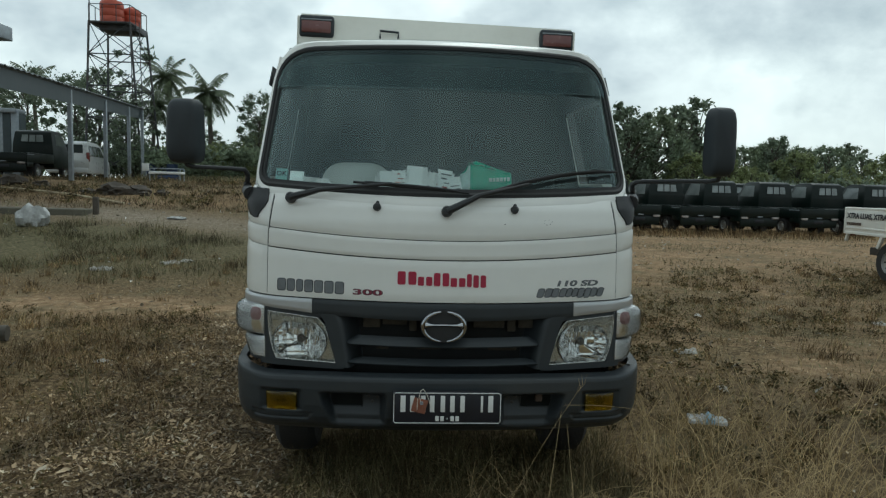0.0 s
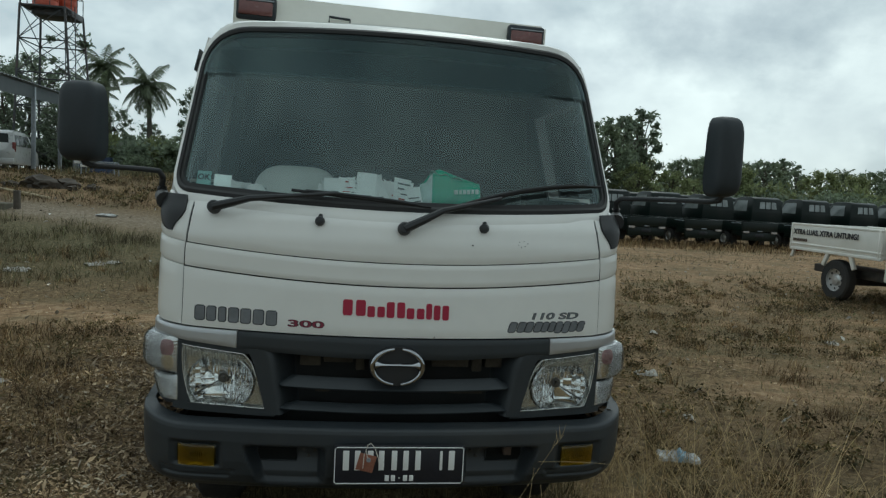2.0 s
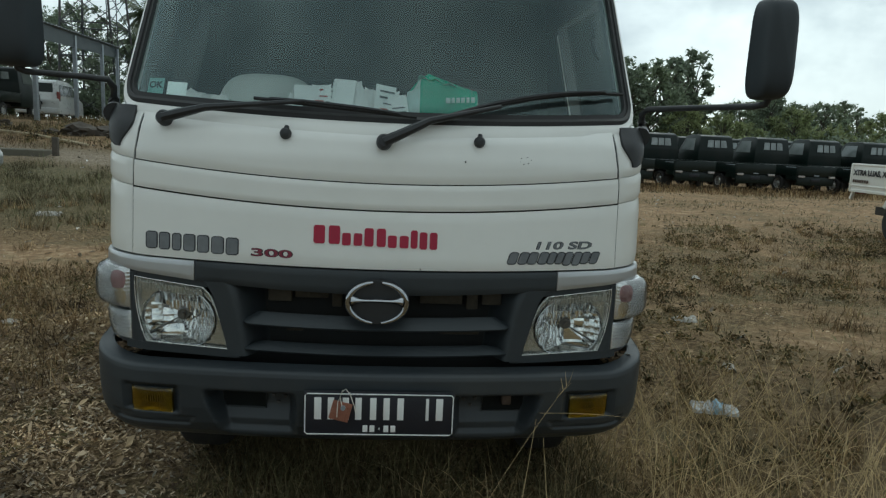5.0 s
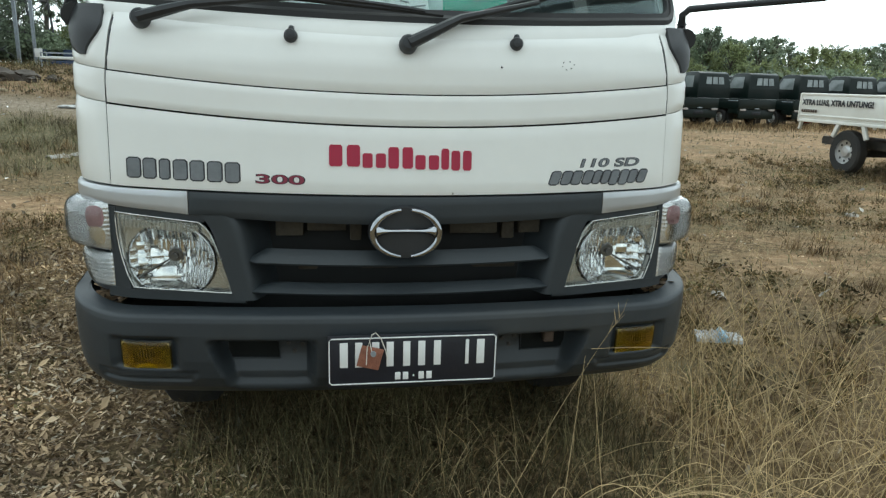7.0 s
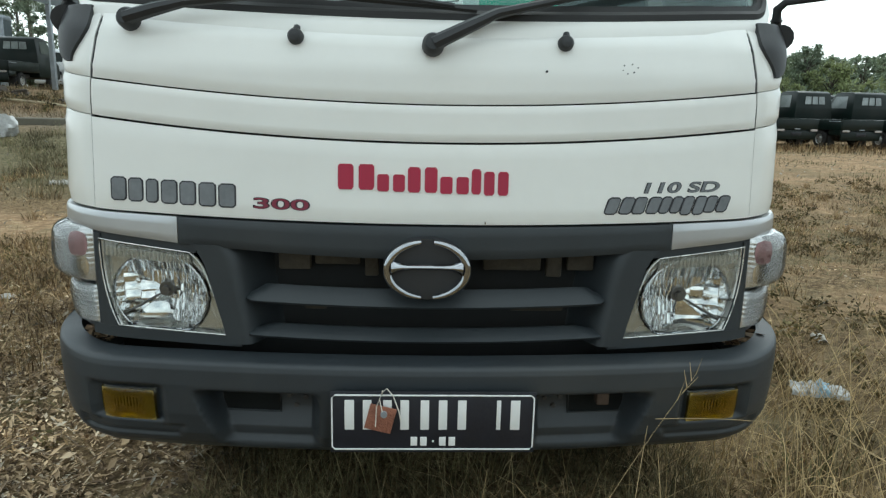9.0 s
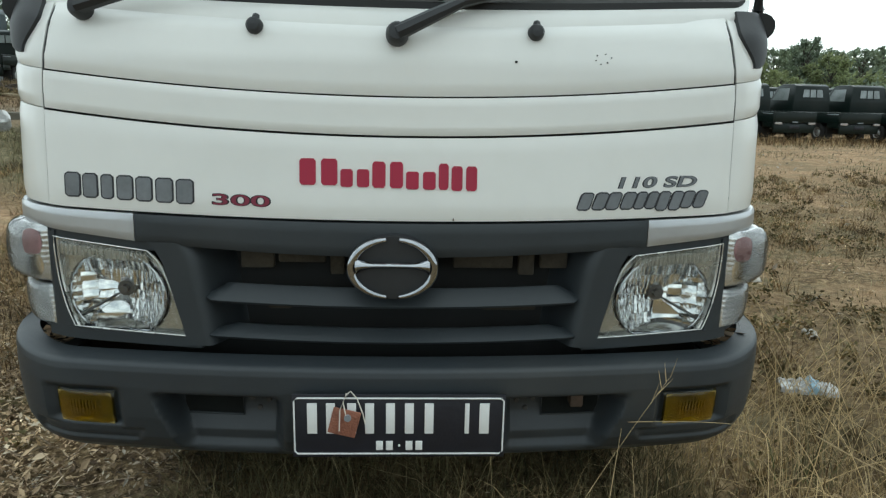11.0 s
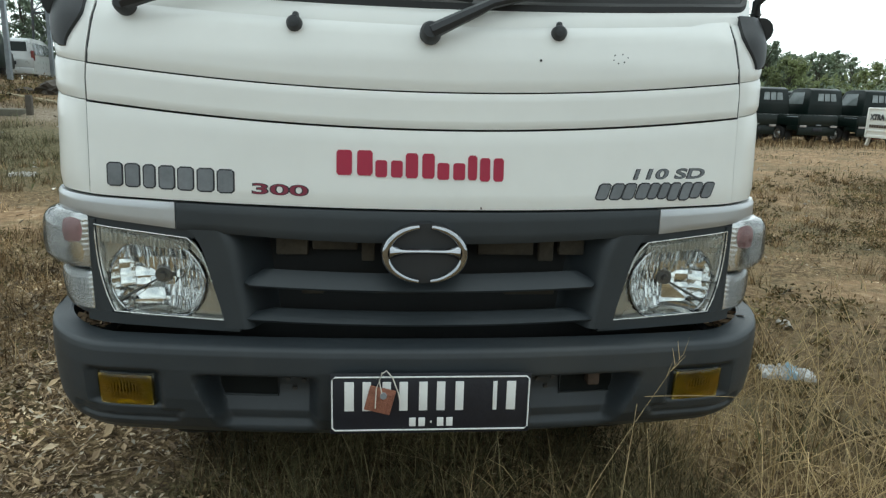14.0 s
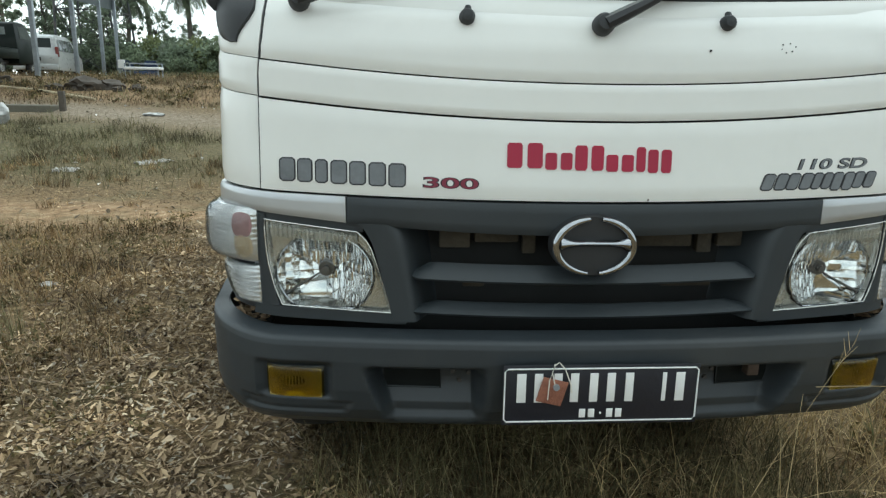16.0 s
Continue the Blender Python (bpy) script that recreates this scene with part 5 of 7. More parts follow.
bare_b.inputs["From Min"].default_value, bare_b.inputs["From Max"].default_value = 1.2, 2.6
bare_m.operation = "MULTIPLY"
GL(bare_n.outputs["Fac"], bare_a.inputs["Value"])
GL(bare_x.outputs["X"], bare_b.inputs["Value"])
GL(bare_a.outputs["Result"], bare_m.inputs[0])
bare_c, bare_k = gt.nodes.new("ShaderNodeMapRange"), gt.nodes.new("ShaderNodeMath")
bare_c.inputs["From Min"].default_value, bare_c.inputs["From Max"].default_value = 1.2, 3.0
bare_k.operation = "MULTIPLY"
GL(bare_x.outputs["Y"], bare_c.inputs["Value"])
GL(bare_b.outputs["Result"], bare_k.inputs[0])
GL(bare_c.outputs["Result"], bare_k.inputs[1])
GL(bare_k.outputs["Value"], bare_m.inputs[1])
patch_n = gt.nodes.new("ShaderNodeMapRange")
patch_n.inputs["From Min"].default_value, patch_n.inputs["From Max"].default_value = 0.48, 0.66
patch_n.inputs["To Max"].default_value = 0.75
GL(gnoise(1.3, 10, 0.70), patch_n.inputs["Value"])
c1 = gmix(patch_n.outputs["Result"], c1, green)
c1 = gmix(bare_m.outputs["Value"], c1, earth)
# darker soil beside the truck: shade between the thick straw put into its colour
shaded_soil = gramp(gnoise(24, 10, 0.75), [(0.32, (0.022, 0.015, 0.008)), (0.50, (0.075, 0.052, 0.028)), (0.68, (0.20, 0.145, 0.082))])
shaded_soil_m = gt.nodes.new("ShaderNodeMath")
shaded_soil_m.operation = "MULTIPLY_ADD"
shaded_soil_m.inputs[1].default_value = -0.45
GL(bare_c.outputs["Result"], shaded_soil_m.inputs[0])
shaded_soil_x = gt.nodes.new("ShaderNodeMapRange")
shaded_soil_x.inputs["From Min"].default_value, shaded_soil_x.inputs["From Max"].default_value, shaded_soil_x.inputs["To Max"].default_value = 1.0, 2.0, 0.45
GL(bare_x.outputs["X"], shaded_soil_x.inputs["Value"])
GL(shaded_soil_x.outputs["Result"], shaded_soil_m.inputs[2])
shaded_soil_m.use_clamp = True
c1 = gmix(shaded_soil_m.outputs["Value"], c1, shaded_soil)
c2 = gmix(gsep.outputs["Green"], c1, green)
c3 = gmix(gsep.outputs["Blue"], c2, road)
GL(c3, gb.inputs["Base Color"])
gb.inputs["Roughness"].default_value, gb.inputs["Specular IOR Level"].default_value = 0.95, 0.15
gbp = gt.nodes.new("ShaderNodeBump")
gbp.inputs["Strength"].default_value, gbp.inputs["Distance"].default_value = 0.8, 0.03
GL(gnoise(30, 8, 0.7), gbp.inputs["Height"])
GL(gbp.outputs["Normal"], gb.inputs["Normal"])
gme.materials.append(M_GROUND)
tagged(new("ground", gme), "dry lot of brown grass, dead leaves and bare earth", "ground", kind="structure")


# ---- vegetation ----
def leaf_cloud(centres, radii, count, size, seed, squash=0.75):
    """Many small folded leaves scattered in clumps: vertices and faces."""
    r = np.random.RandomState(seed)
    which = r.randint(0, len(centres), count)
    d = r.normal(size=(count, 3))
    d /= np.linalg.norm(d, axis=1)[:, None]
    rad = np.minimum(np.abs(r.normal(0, 0.62, count)) + 0.12, 1.7)
    pos = np.array(centres)[which] + d * (rad * np.array(radii)[which])[:, None] * np.array([1, 1, squash])
    a = r.normal(size=(count, 3))
    a[:, 2] -= 0.3
    a /= np.linalg.norm(a, axis=1)[:, None]
    b = np.cross(a, r.normal(size=(count, 3)))
    b /= np.linalg.norm(b, axis=1)[:, None]
    s = (size * r.uniform(0.6, 1.4, count))[:, None]
    v = np.stack([pos - a * s, pos + b * s * 0.42, pos + a * s, pos - b * s * 0.42], 1).reshape(-1, 3)
    f = np.arange(count * 4).reshape(-1, 4)
    return v, f


def np_mesh(name, v, f, mat):
    me = bpy.data.meshes.new(name)
    me.from_pydata(v.tolist(), [], f.tolist())
    me.materials.append(mat)
    return me


M_BARK = pbr("bark", (0.085, 0.072, 0.058), 0.9, var=0.35, vscale=6, bump=0.5, bscale=30)
M_PALMBARK = pbr("palm_bark", (0.13, 0.115, 0.095), 0.9, var=0.3, vscale=5, bump=0.5, bscale=14)
M_LEAF = pbr("broad_leaf", (0.19, 0.235, 0.15), 0.6, var=0.3, vscale=0.7, rand=0.45, island=True, stain=(0.13, 0.14, 0.055), stain_amt=0.6, stain_scale=0.5)
M_LEAF2 = pbr("pale_leaf", (0.22, 0.25, 0.115), 0.6, var=0.3, vscale=0.7, rand=0.45, island=True)
M_LEAF3 = pbr("dark_leaf", (0.18, 0.22, 0.15), 0.55, var=0.3, vscale=0.7, rand=0.4, island=True)
M_PALMLEAF = pbr("palm_leaf", (0.115, 0.14, 0.082), 0.5, var=0.3, vscale=0.8, rand=0.4, island=True)


def let_through(m, share=0.45):
    """Leaves let some of the light behind them through."""
    t = m.node_tree
    b, o = t.nodes["Principled BSDF"], t.nodes["Material Output"]
    src = b.inputs["Base Color"].links[0].from_socket
    tr = t.nodes.new("ShaderNodeBsdfTranslucent")
    t.links.new(src, tr.inputs["Color"])
    mx = t.nodes.new("ShaderNodeMixShader")
    mx.inputs["Fac"].default_value = share
    t.links.new(b.outputs["BSDF"], mx.inputs[1])
    t.links.new(tr.outputs["BSDF"], mx.inputs[2])
    t.links.new(mx.outputs["Shader"], o.inputs["Surface"])


for leaf_mat in (M_LEAF, M_LEAF2, M_LEAF3, M_PALMLEAF):
    let_through(leaf_mat)


def tree(seed, h, spread, clumps, leaves, leaf, mat, low=0.35, name="tree", label="broadleaved tree with a dense dark green crown", twig=1.0):
    r = random.Random(seed)
    t = thing(name, (0, 0, 0), label, "tree", "trees round the lot")
    trunk = Mesh()
    lean = (r.uniform(-0.06, 0.06), r.uniform(-0.06, 0.06))
    top = Vector((lean[0] * h, lean[1] * h, h * 0.72))
    trunk.tube([(0, 0, -0.3), (lean[0] * h * 0.3, lean[1] * h * 0.3, h * 0.25), (lean[0] * h * 0.7 + r.uniform(-.1, .1), lean[1] * h * 0.7, h * 0.5), top], [0.028 * h, 0.02 * h, 0.014 * h, 0.006 * h], 8)
    cs, rs = [], []
    for k in range(clumps):
        z = lerp(low, 1.0, (k + r.random()) / clumps) * h
        ang = k * 2.4 + r.uniform(-0.5, 0.5)
        wide = spread * (1.0 - 0.75 * abs((z / h - 0.62) / 0.42) ** 2.0) * r.uniform(0.45, 1.0)
        c = Vector((lean[0] * z + wide * math.cos(ang), lean[1] * z + wide * math.sin(ang), z))
        cs.append(c)
        rs.append(spread * r.uniform(0.13, 0.36))
        s = Vector((lean[0] * z * 0.8, lean[1] * z * 0.8, min(z * 0.72, h * 0.66)))
        trunk.tube([s, lerp(s, c, 0.5) + Vector((0, 0, 0.04 * h)), c], [0.009 * h * twig, 0.006 * h * twig, 0.002 * h * twig], 5)
    part("trunk", trunk, M_BARK, t)
    v, f = leaf_cloud([tuple(c) for c in cs], rs, leaves, leaf, seed)
    part("crown", np_mesh("crown", v, f, mat), None, t)
    return t


def palm(seed, h, reach, fronds=24):
    r = random.Random(seed)
    t = thing("coconut_palm", (0, 0, 0), "tall coconut palm with drooping fronds and a bare trunk", "palm tree", "palms behind the shed")
    trunk = Mesh()
    bend = r.uniform(-0.5, 0.5)
    pts = [(bend * (k / 8) ** 2, 0, h * k / 8 - (0.3 if k == 0 else 0)) for k in range(9)]
    trunk.tube(pts, [0.19 - 0.08 * k / 8 for k in range(9)], 10)
    part("trunk", trunk, M_PALMBARK, t)
    for k in range(fronds):
        az = k * 2.399 + r.uniform(-0.2, 0.2)
        el = radians(lerp(75, -45, (k + 0.5) / fronds) + r.uniform(-8, 8))
        L = reach * r.uniform(0.85, 1.12)
        fr = Mesh()
        d = Vector((math.cos(az) * math.cos(el), math.sin(az) * math.cos(el), math.sin(el)))
        p = Vector((bend, 0, h))
        rach = [p.copy()]
        n = 16
        for i in range(n):
            d = (d + Vector((0, 0, -0.085 - 0.03 * (1 - abs(math.sin(el)))))).normalized()
            p = p + d * (L / n)
            rach.append(p.copy())
        fr.tube(rach, [0.028 * (1 - 0.85 * i / n) for i in range(n + 1)], 4)
        for i in range(2, n + 1):
            for q in range(2):
                base = lerp(rach[i - 1], rach[i], q * 0.5)
                ax = (rach[i] - rach[i - 1]).normalized()
                side = ax.cross(Vector((0, 0, 1)))
                side = side.normalized() if side.length > 1e-3 else Vector((1, 0, 0))
                ln = 0.30 * reach * math.sin(math.pi * min((i + 1) / (n + 2.5), 1)) ** 0.7
                for s in (-1, 1):
                    tip = base + (side * s * 0.8 + ax * 0.45 + Vector((0, 0, -0.55 - r.uniform(0, 0.4)))).normalized() * ln
                    w = ax * 0.028
                    fr.add([base - w, base + w, lerp(base, tip, 0.6) + w * 0.8, tip, lerp(base, tip, 0.6) - w * 0.8], [(0, 1, 2, 3, 4)])
        part("frond", fr, M_PALMLEAF, t, smooth=False)
    return t


def place(t, x, y, yaw=0.0, scale=1.0, z=None):
    """Sets a thing that was built at the origin on the ground."""
    t.matrix_basis = pose(x, y, ground_z(x, y) if z is None else z, 0, 0, yaw) @ Matrix.Scale(scale, 4)
    return t


def again(t, x, y, yaw=0.0, scale=1.0, z=None):
    c = copy_thing(t, pose(x, y, ground_z(x, y) if z is None else z, 0, 0, yaw))
    c.scale = (scale,) * 3
    return c


rt = random.Random(11)
kinds = [tree(1, 7.5, 2.6, 34, 5600, 0.16, M_LEAF), tree(2, 8.0, 2.2, 30, 4800, 0.17, M_LEAF3), tree(3, 6.0, 2.4, 28, 4600, 0.16, M_LEAF2, label="broadleaved tree with a paler yellow-green crown"),
         tree(4, 8.2, 1.75, 22, 1500, 0.22, M_LEAF3, 0.4, label="slender tree with sparse clumps of large leaves"),
         tree(5, 8.2, 2.3, 38, 4600, 0.135, M_LEAF3, 0.3, label="thin tree with an open feathery crown", twig=0.35)]
first = [True] * 5
LOWER = 0.80                      # the woods on that side stand a little lower


def plant(k, x, y, scale, z=None):
    yaw = rt.uniform(0, 360)
    if first[k]:
        first[k] = False
        return place(kinds[k], x, y, yaw, scale, z)
    return again(kinds[k], x, y, yaw, scale, z)


# woods behind the row of dark pickups, lower towards the far end
for k, x, y, s in ((1, 13.5, 38.6, 0.84), (0, 15.2, 40, 0.84), (3, 17.5, 42.5, 0.86), (3, 20.0, 45.0, 0.99), (3, 18.7, 44.0, 0.9), (0, 10.0, 41, 0.52), (2, 17.0, 38.0, 0.62), (2, 21.5, 40.0, 0.62), (0, 23.0, 44, 0.76), (1, 25.3, 45, 0.84),
                   (2, 26.5, 43, 0.85), (0, 28.5, 48, 0.80), (1, 31.0, 50, 0.78), (2, 30.5, 46, 0.9), (0, 34.0, 52, 0.88), (1, 36.5, 53, 0.80), (0, 39.0, 55, 0.92), (2, 38.0, 50, 0.95), (1, 42.0, 57, 0.86), (0, 45.0, 58, 0.90),
                   (1, 48.0, 60, 0.9), (2, 44.0, 54, 0.95), (0, 51.5, 62, 0.92), (1, 55.0, 63, 0.95), (2, 52.0, 57, 0.9), (0, 59.0, 66, 0.98), (1, 63, 70, 1.0), (0, 33.5, 60, 1.0), (1, 47, 68, 1.05), (0, 24, 56, 0.95), (2, 6, 42, 0.9), (0, 3, 46, 0.9), (2, 19.6, 39.0, 0.58), (2, 22.6, 42.0, 0.56), (0, 14.0, 41.0, 0.6), (2, 21.0, 47.0, 0.8), (2, 24.5, 49.0, 0.85)):
    plant(3 if x > 24 and round(x) % 3 == 0 else k, x, y, s * (LOWER * (0.8 if round(x) % 3 == 0 else 1.0) if x > 21 else 0.96))
# thinner trees behind the shed and beside the tower
for k, x, y, s in ((4, -20.0, 44, 0.85), (4, -23.5, 42, 0.80), (4, -17.8, 43, 0.72), (4, -14.6, 43.5, 0.50), (2, -13.0, 47, 0.45), (4, -19.2, 39.5, 0.72), (4, -27.5, 45, 0.8),
                   (0, -9.6, 46, 0.62), (2, -8.2, 44, 0.72), (4, -9.3, 41.5, 0.66), (1, -6.5, 45, 0.8), (0, -3.5, 46, 0.8), (2, -11.5, 50, 0.55), (4, -15.2, 36.5, 0.45), (4, -12.5, 43, 0.40)):
    plant(k, x, y, s)
# the climbing leaves and bushes at the woods' foot
def bush(seed, mat):
    r = random.Random(seed)
    t = thing("bush", (0, 0, 0), "low untidy green bush at the edge of the woods", "bush", "bushes at the woods' edge")
    stems = Mesh()
    cs, rs = [], []
    for k in range(9):
        c = Vector((r.uniform(-1.1, 1.1), r.uniform(-0.6, 0.6), r.uniform(0.35, 1.5)))
        cs.append(tuple(c))
        rs.append(r.uniform(0.4, 0.75))
        stems.tube([(c.x * 0.3, c.y * 0.3, -0.2), c], [0.03, 0.01], 5)
    part("branchwork", stems, M_BARK, t)
    v, f = leaf_cloud(cs, rs, 2300, 0.12, seed)
    part("foliage", np_mesh("foliage", v, f, mat), None, t)
    return t


bushes = [bush(21, M_LEAF2), bush(22, M_LEAF), bush(23, M_LEAF3)]
bfirst = [True] * 3
spots2 = [(6 + 1.75 * i + rt.uniform(-0.5, 0.5), 34.5 + 0.42 * i + rt.uniform(-1, 1), rt.uniform(0.85, 1.35)) for i in range(30)]
spots2 += [(8 + 2.1 * i + rt.uniform(-0.5, 0.5), 37.5 + 0.42 * i + rt.uniform(-1, 1), rt.uniform(1.1, 1.7)) for i in range(24)]
spots2 += [(-6 - 1.5 * i, 42.0 + rt.uniform(-1.2, 1.2), rt.uniform(0.8, 1.4)) for i in range(10)] + [(-9.0 - 1.35 * i, 37.5 + rt.uniform(-1.2, 1.2), rt.uniform(0.9, 1.35)) for i in range(18)] + [(-8.5 - 2.4 * i, 35.5 + rt.uniform(-1, 1), rt.uniform(0.5, 0.8)) for i in range(3)]
for i, (x, y, s) in enumerate(spots2):
    k = rt.randrange(3)
    if bfirst[k]:
        bfirst[k] = False
        place(bushes[k], x, y, rt.uniform(0, 360), s)
    else:
        again(bushes[k], x, y, rt.uniform(0, 360), s)
p_a = palm(31, 6.9, 1.85, 26)
place(p_a, -15.75, 46, 20)
p_b = palm(32, 5.40, 1.95, 26)
place(p_b, -12.2, 42, 80)
again(p_a, -31.9, 60, 100, 1.18)
again(p_b, -34.0, 58, 10, 1.3)
again(p_b, -15.7, 41.5, 200, 0.86)
again(p_a, 55.0, 70.0, 60, 0.78)
again(p_b, -6.5, 52, 140, 1.1)


# ---- vehicles round the lot ----
def extrude(prof, w0, w1, zsplit):
    """A body from its side outline (y, z), full width w0 below zsplit and narrowing to w1 at the top."""
    zt = max(z for _, z in prof)

    def half_w(z):
        return w0 / 2 if z <= zsplit else lerp(w0 / 2, w1 / 2, (z - zsplit) / (zt - zsplit))
    b = bmesh.new()
    L = [b.verts.new((-half_w(z), y, z)) for y, z in prof]
    R = [b.verts.new((half_w(z), y, z)) for y, z in prof]
    b.faces.new(L)
    b.faces.new(R[::-1])
    k = len(prof)
    for i in range(k):
        b.faces.new((L[(i + 1) % k], L[i], R[i], R[(i + 1) % k]))
    bmesh.ops.recalc_face_normals(b, faces=b.faces)
    bmesh.ops.bevel(b, geom=b.edges[:], offset=0.035, segments=2, profile=0.5, affect="EDGES")
    return Mesh().bm(b)


M_CARGLASS = pbr("car_window", (0.18, 0.20, 0.195), 0.08, var=0.25, vscale=2, spec=0.9)
M_REARGLASS = pbr("pale_rear_window", (0.24, 0.265, 0.26), 0.1, var=0.35, vscale=3, spec=0.9)


def pickup(paint, label, group="", bed_low=0.60, bed_top=0.93, flat=False, wheel_r=0.295):
    """A small pickup, its tail at y = 0 and its nose towards +y."""
    t = thing("pickup_truck", (0, 0, 0), label, "pickup truck", group)
    cab = part("cab", extrude([(2.30, 0.45), (2.30, 1.30), (2.36, 1.80), (2.50, 1.865), (3.10, 1.86), (3.30, 1.80), (3.72, 1.15), (3.98, 0.95), (4.05, 0.60), (4.02, 0.42)], 1.52, 1.28, 1.05), paint, t)
    part("rear_window", Mesh().add([(-0.40, 2.285, 1.42), (0.40, 2.285, 1.42), (0.37, 2.32, 1.68), (-0.37, 2.32, 1.68)], [(0, 1, 2, 3)]), M_REARGLASS, cab)
    for x in (-0.13, 0.13):
        part("window_bar", Mesh().tube([(x, 2.27, 1.40), (x, 2.305, 1.70)], 0.014, 6), paint, cab)
    for s in (-1, 1):
        w = lambda z: s * (lerp(0.76, 0.64, (z - 1.05) / 0.815) + 0.006)  # noqa: E731
        part("side_window", Mesh().add([(w(1.30), 2.62, 1.30), (w(1.30), 3.46, 1.30), (w(1.71), 3.22, 1.71), (w(1.72), 2.66, 1.72)], [(0, 1, 2, 3) if s > 0 else (3, 2, 1, 0)]), M_CARGLASS, cab)
        part("door_mirror", Mesh().box((0.10, 0.05, 0.16), (s * 0.84, 3.48, 1.22), 0.02), M_BLACK, cab)
    part("windscreen", Mesh().add([(-0.62, 3.70, 1.20), (0.62, 3.70, 1.20), (0.56, 3.345, 1.76), (-0.56, 3.345, 1.76)], [(3, 2, 1, 0)]), M_CARGLASS, cab)
    bed = Mesh().box((1.54, 2.22, 0.06), (0, 1.13, bed_low + 0.03), 0.01)
    part("bed_floor", bed, paint, t)
    for s in (-1, 1):
        panel_s = part("bed_side", Mesh().box((0.035, 2.22, bed_top - bed_low), (s * 0.765, 1.13, (bed_top + bed_low) / 2), 0.008), paint, t)
        part("bed_rail", Mesh().box((0.055, 2.24, 0.04), (s * 0.768, 1.13, bed_top - 0.01), 0.012), paint, panel_s)
        if flat:
            part("bed_rail", Mesh().box((0.05, 2.24, 0.035), (s * 0.772, 1.13, bed_low + 0.10), 0.01), paint, panel_s)
            part("bed_rail", Mesh().box((0.05, 2.24, 0.05), (s * 0.772, 1.13, bed_low + 0.01), 0.01), paint, panel_s)
            for y in (0.03, 2.2):
                part("bed_stake", Mesh().box((0.05, 0.04, bed_top - bed_low), (s * 0.775, y, (bed_top + bed_low) / 2), 0.008), paint, panel_s)
            for y, dy in ((0.98, 0.10), (1.62, -0.10)):
                part("mudguard_stay", Mesh().box((0.05, 0.07, 0.26), (0, 0, 0), 0.008, Matrix.Translation((s * 0.76, y, bed_low - 0.10)) @ Matrix.Rotation(math.copysign(0.45, -dy), 4, "X")), paint, t)
            part("corner_stay", Mesh().box((0.05, 0.05, 0.16), (0, 0, 0), 0.008, Matrix.Translation((s * 0.75, 0.06, bed_low - 0.07)) @ Matrix.Rotation(-0.3, 4, "X")), paint, t)
    gate = part("tailgate", Mesh().box((1.50, 0.035, bed_top - bed_low), (0, 0.02, (bed_top + bed_low) / 2), 0.008), paint, t)
    part("bed_front", Mesh().box((1.50, 0.035, bed_top - bed_low), (0, 2.22, (bed_top + bed_low) / 2), 0.008), paint, t)
    part("gate_latch", Mesh().box((0.20, 0.02, 0.035), (0, -0.005, bed_low + 0.02), 0.005), M_STEEL, gate)
    for s in (-1, 1):
        tl = part("tail_lamp", Mesh().box((0.24, 0.05, 0.065), (s * 0.60, -0.01, bed_low - 0.02), 0.012), M_TAIL if flat else M_TAILW, t)
        part("reversing_lens", Mesh().box((0.08, 0.012, 0.07), (s * 0.565, -0.034, bed_low - 0.02), 0.004), M_TAILW, tl)
    part("frame", Mesh().box((0.8, 3.6, 0.14), (0, 2.0, 0.47), 0.02).box((1.1, 0.10, 0.12), (0, 0.95, 0.30), 0.02), M_CHASSIS, t)
    if not flat:
        # deepened apron and added dark flaps stand in for the shadow under the bed
        part("rear_apron", Mesh().box((1.46, 0.06, 0.30), (0, 0.06, 0.43), 0.02), paint, t)
        for s in (-1, 1):
            part("mudflap", Mesh().box((0.26, 0.02, 0.34), (s * 0.60, 0.58, 0.27), 0.006), M_RUBBER, t)
            part("bed_skirt", Mesh().box((0.03, 0.5, 0.16), (s * 0.75, 0.30, 0.53), 0.008), paint, t)
            # short pale strip painted in for the highlight along the bed rail
            part("chrome_edge", Mesh().box((0.03, 0.5, 0.02), (s * 0.785, 0.3, bed_top - 0.05), 0.006), M_STEEL, t)
    for y in (1.20 if flat else 0.98, 3.42):
        for s in (-1, 1):
            road_wheel(s * 0.66, y, wheel_r, 0.165, t)
    part("number_plate", Mesh().box((0.36, 0.008, 0.11), (0, 0.02, 0.47), 0.002), M_PLATE, t)
    return t


dark = pickup(M_BLACKCAR, "black small pickup truck in a parked row on the lot", "row of dark pickups")
yaw_row = 9.0
rot = Matrix.Rotation(radians(yaw_row), 3, "Z")
off_w = rot @ Vector((-0.66, 0.98, 0))
for n, xw in enumerate((13.48, 7.15, 9.25, 11.35, 15.52, 17.6, 19.7, 21.8)):
    x, y = xw - off_w.x, 21.52 - off_w.y
    if n == 0:
        place(dark, x, y, yaw_row, 1.0, 0.0)
    else:
        again(dark, x, y, yaw_row, 1.0, 0.0)
for xw in (8.6, 10.8, 12.9, 15.1, 17.2, 19.4, 21.5, 23.6):
    again(dark, xw - off_w.x, 27.2 - off_w.y, yaw_row, 1.0, 0.0)
again(dark, -14.15, 22.6, 4, 1.0)

white = pickup(M_WHITECAR, "white drop-side pickup truck with black lettering on its bed", "", 0.79, 1.255, True, 0.35)
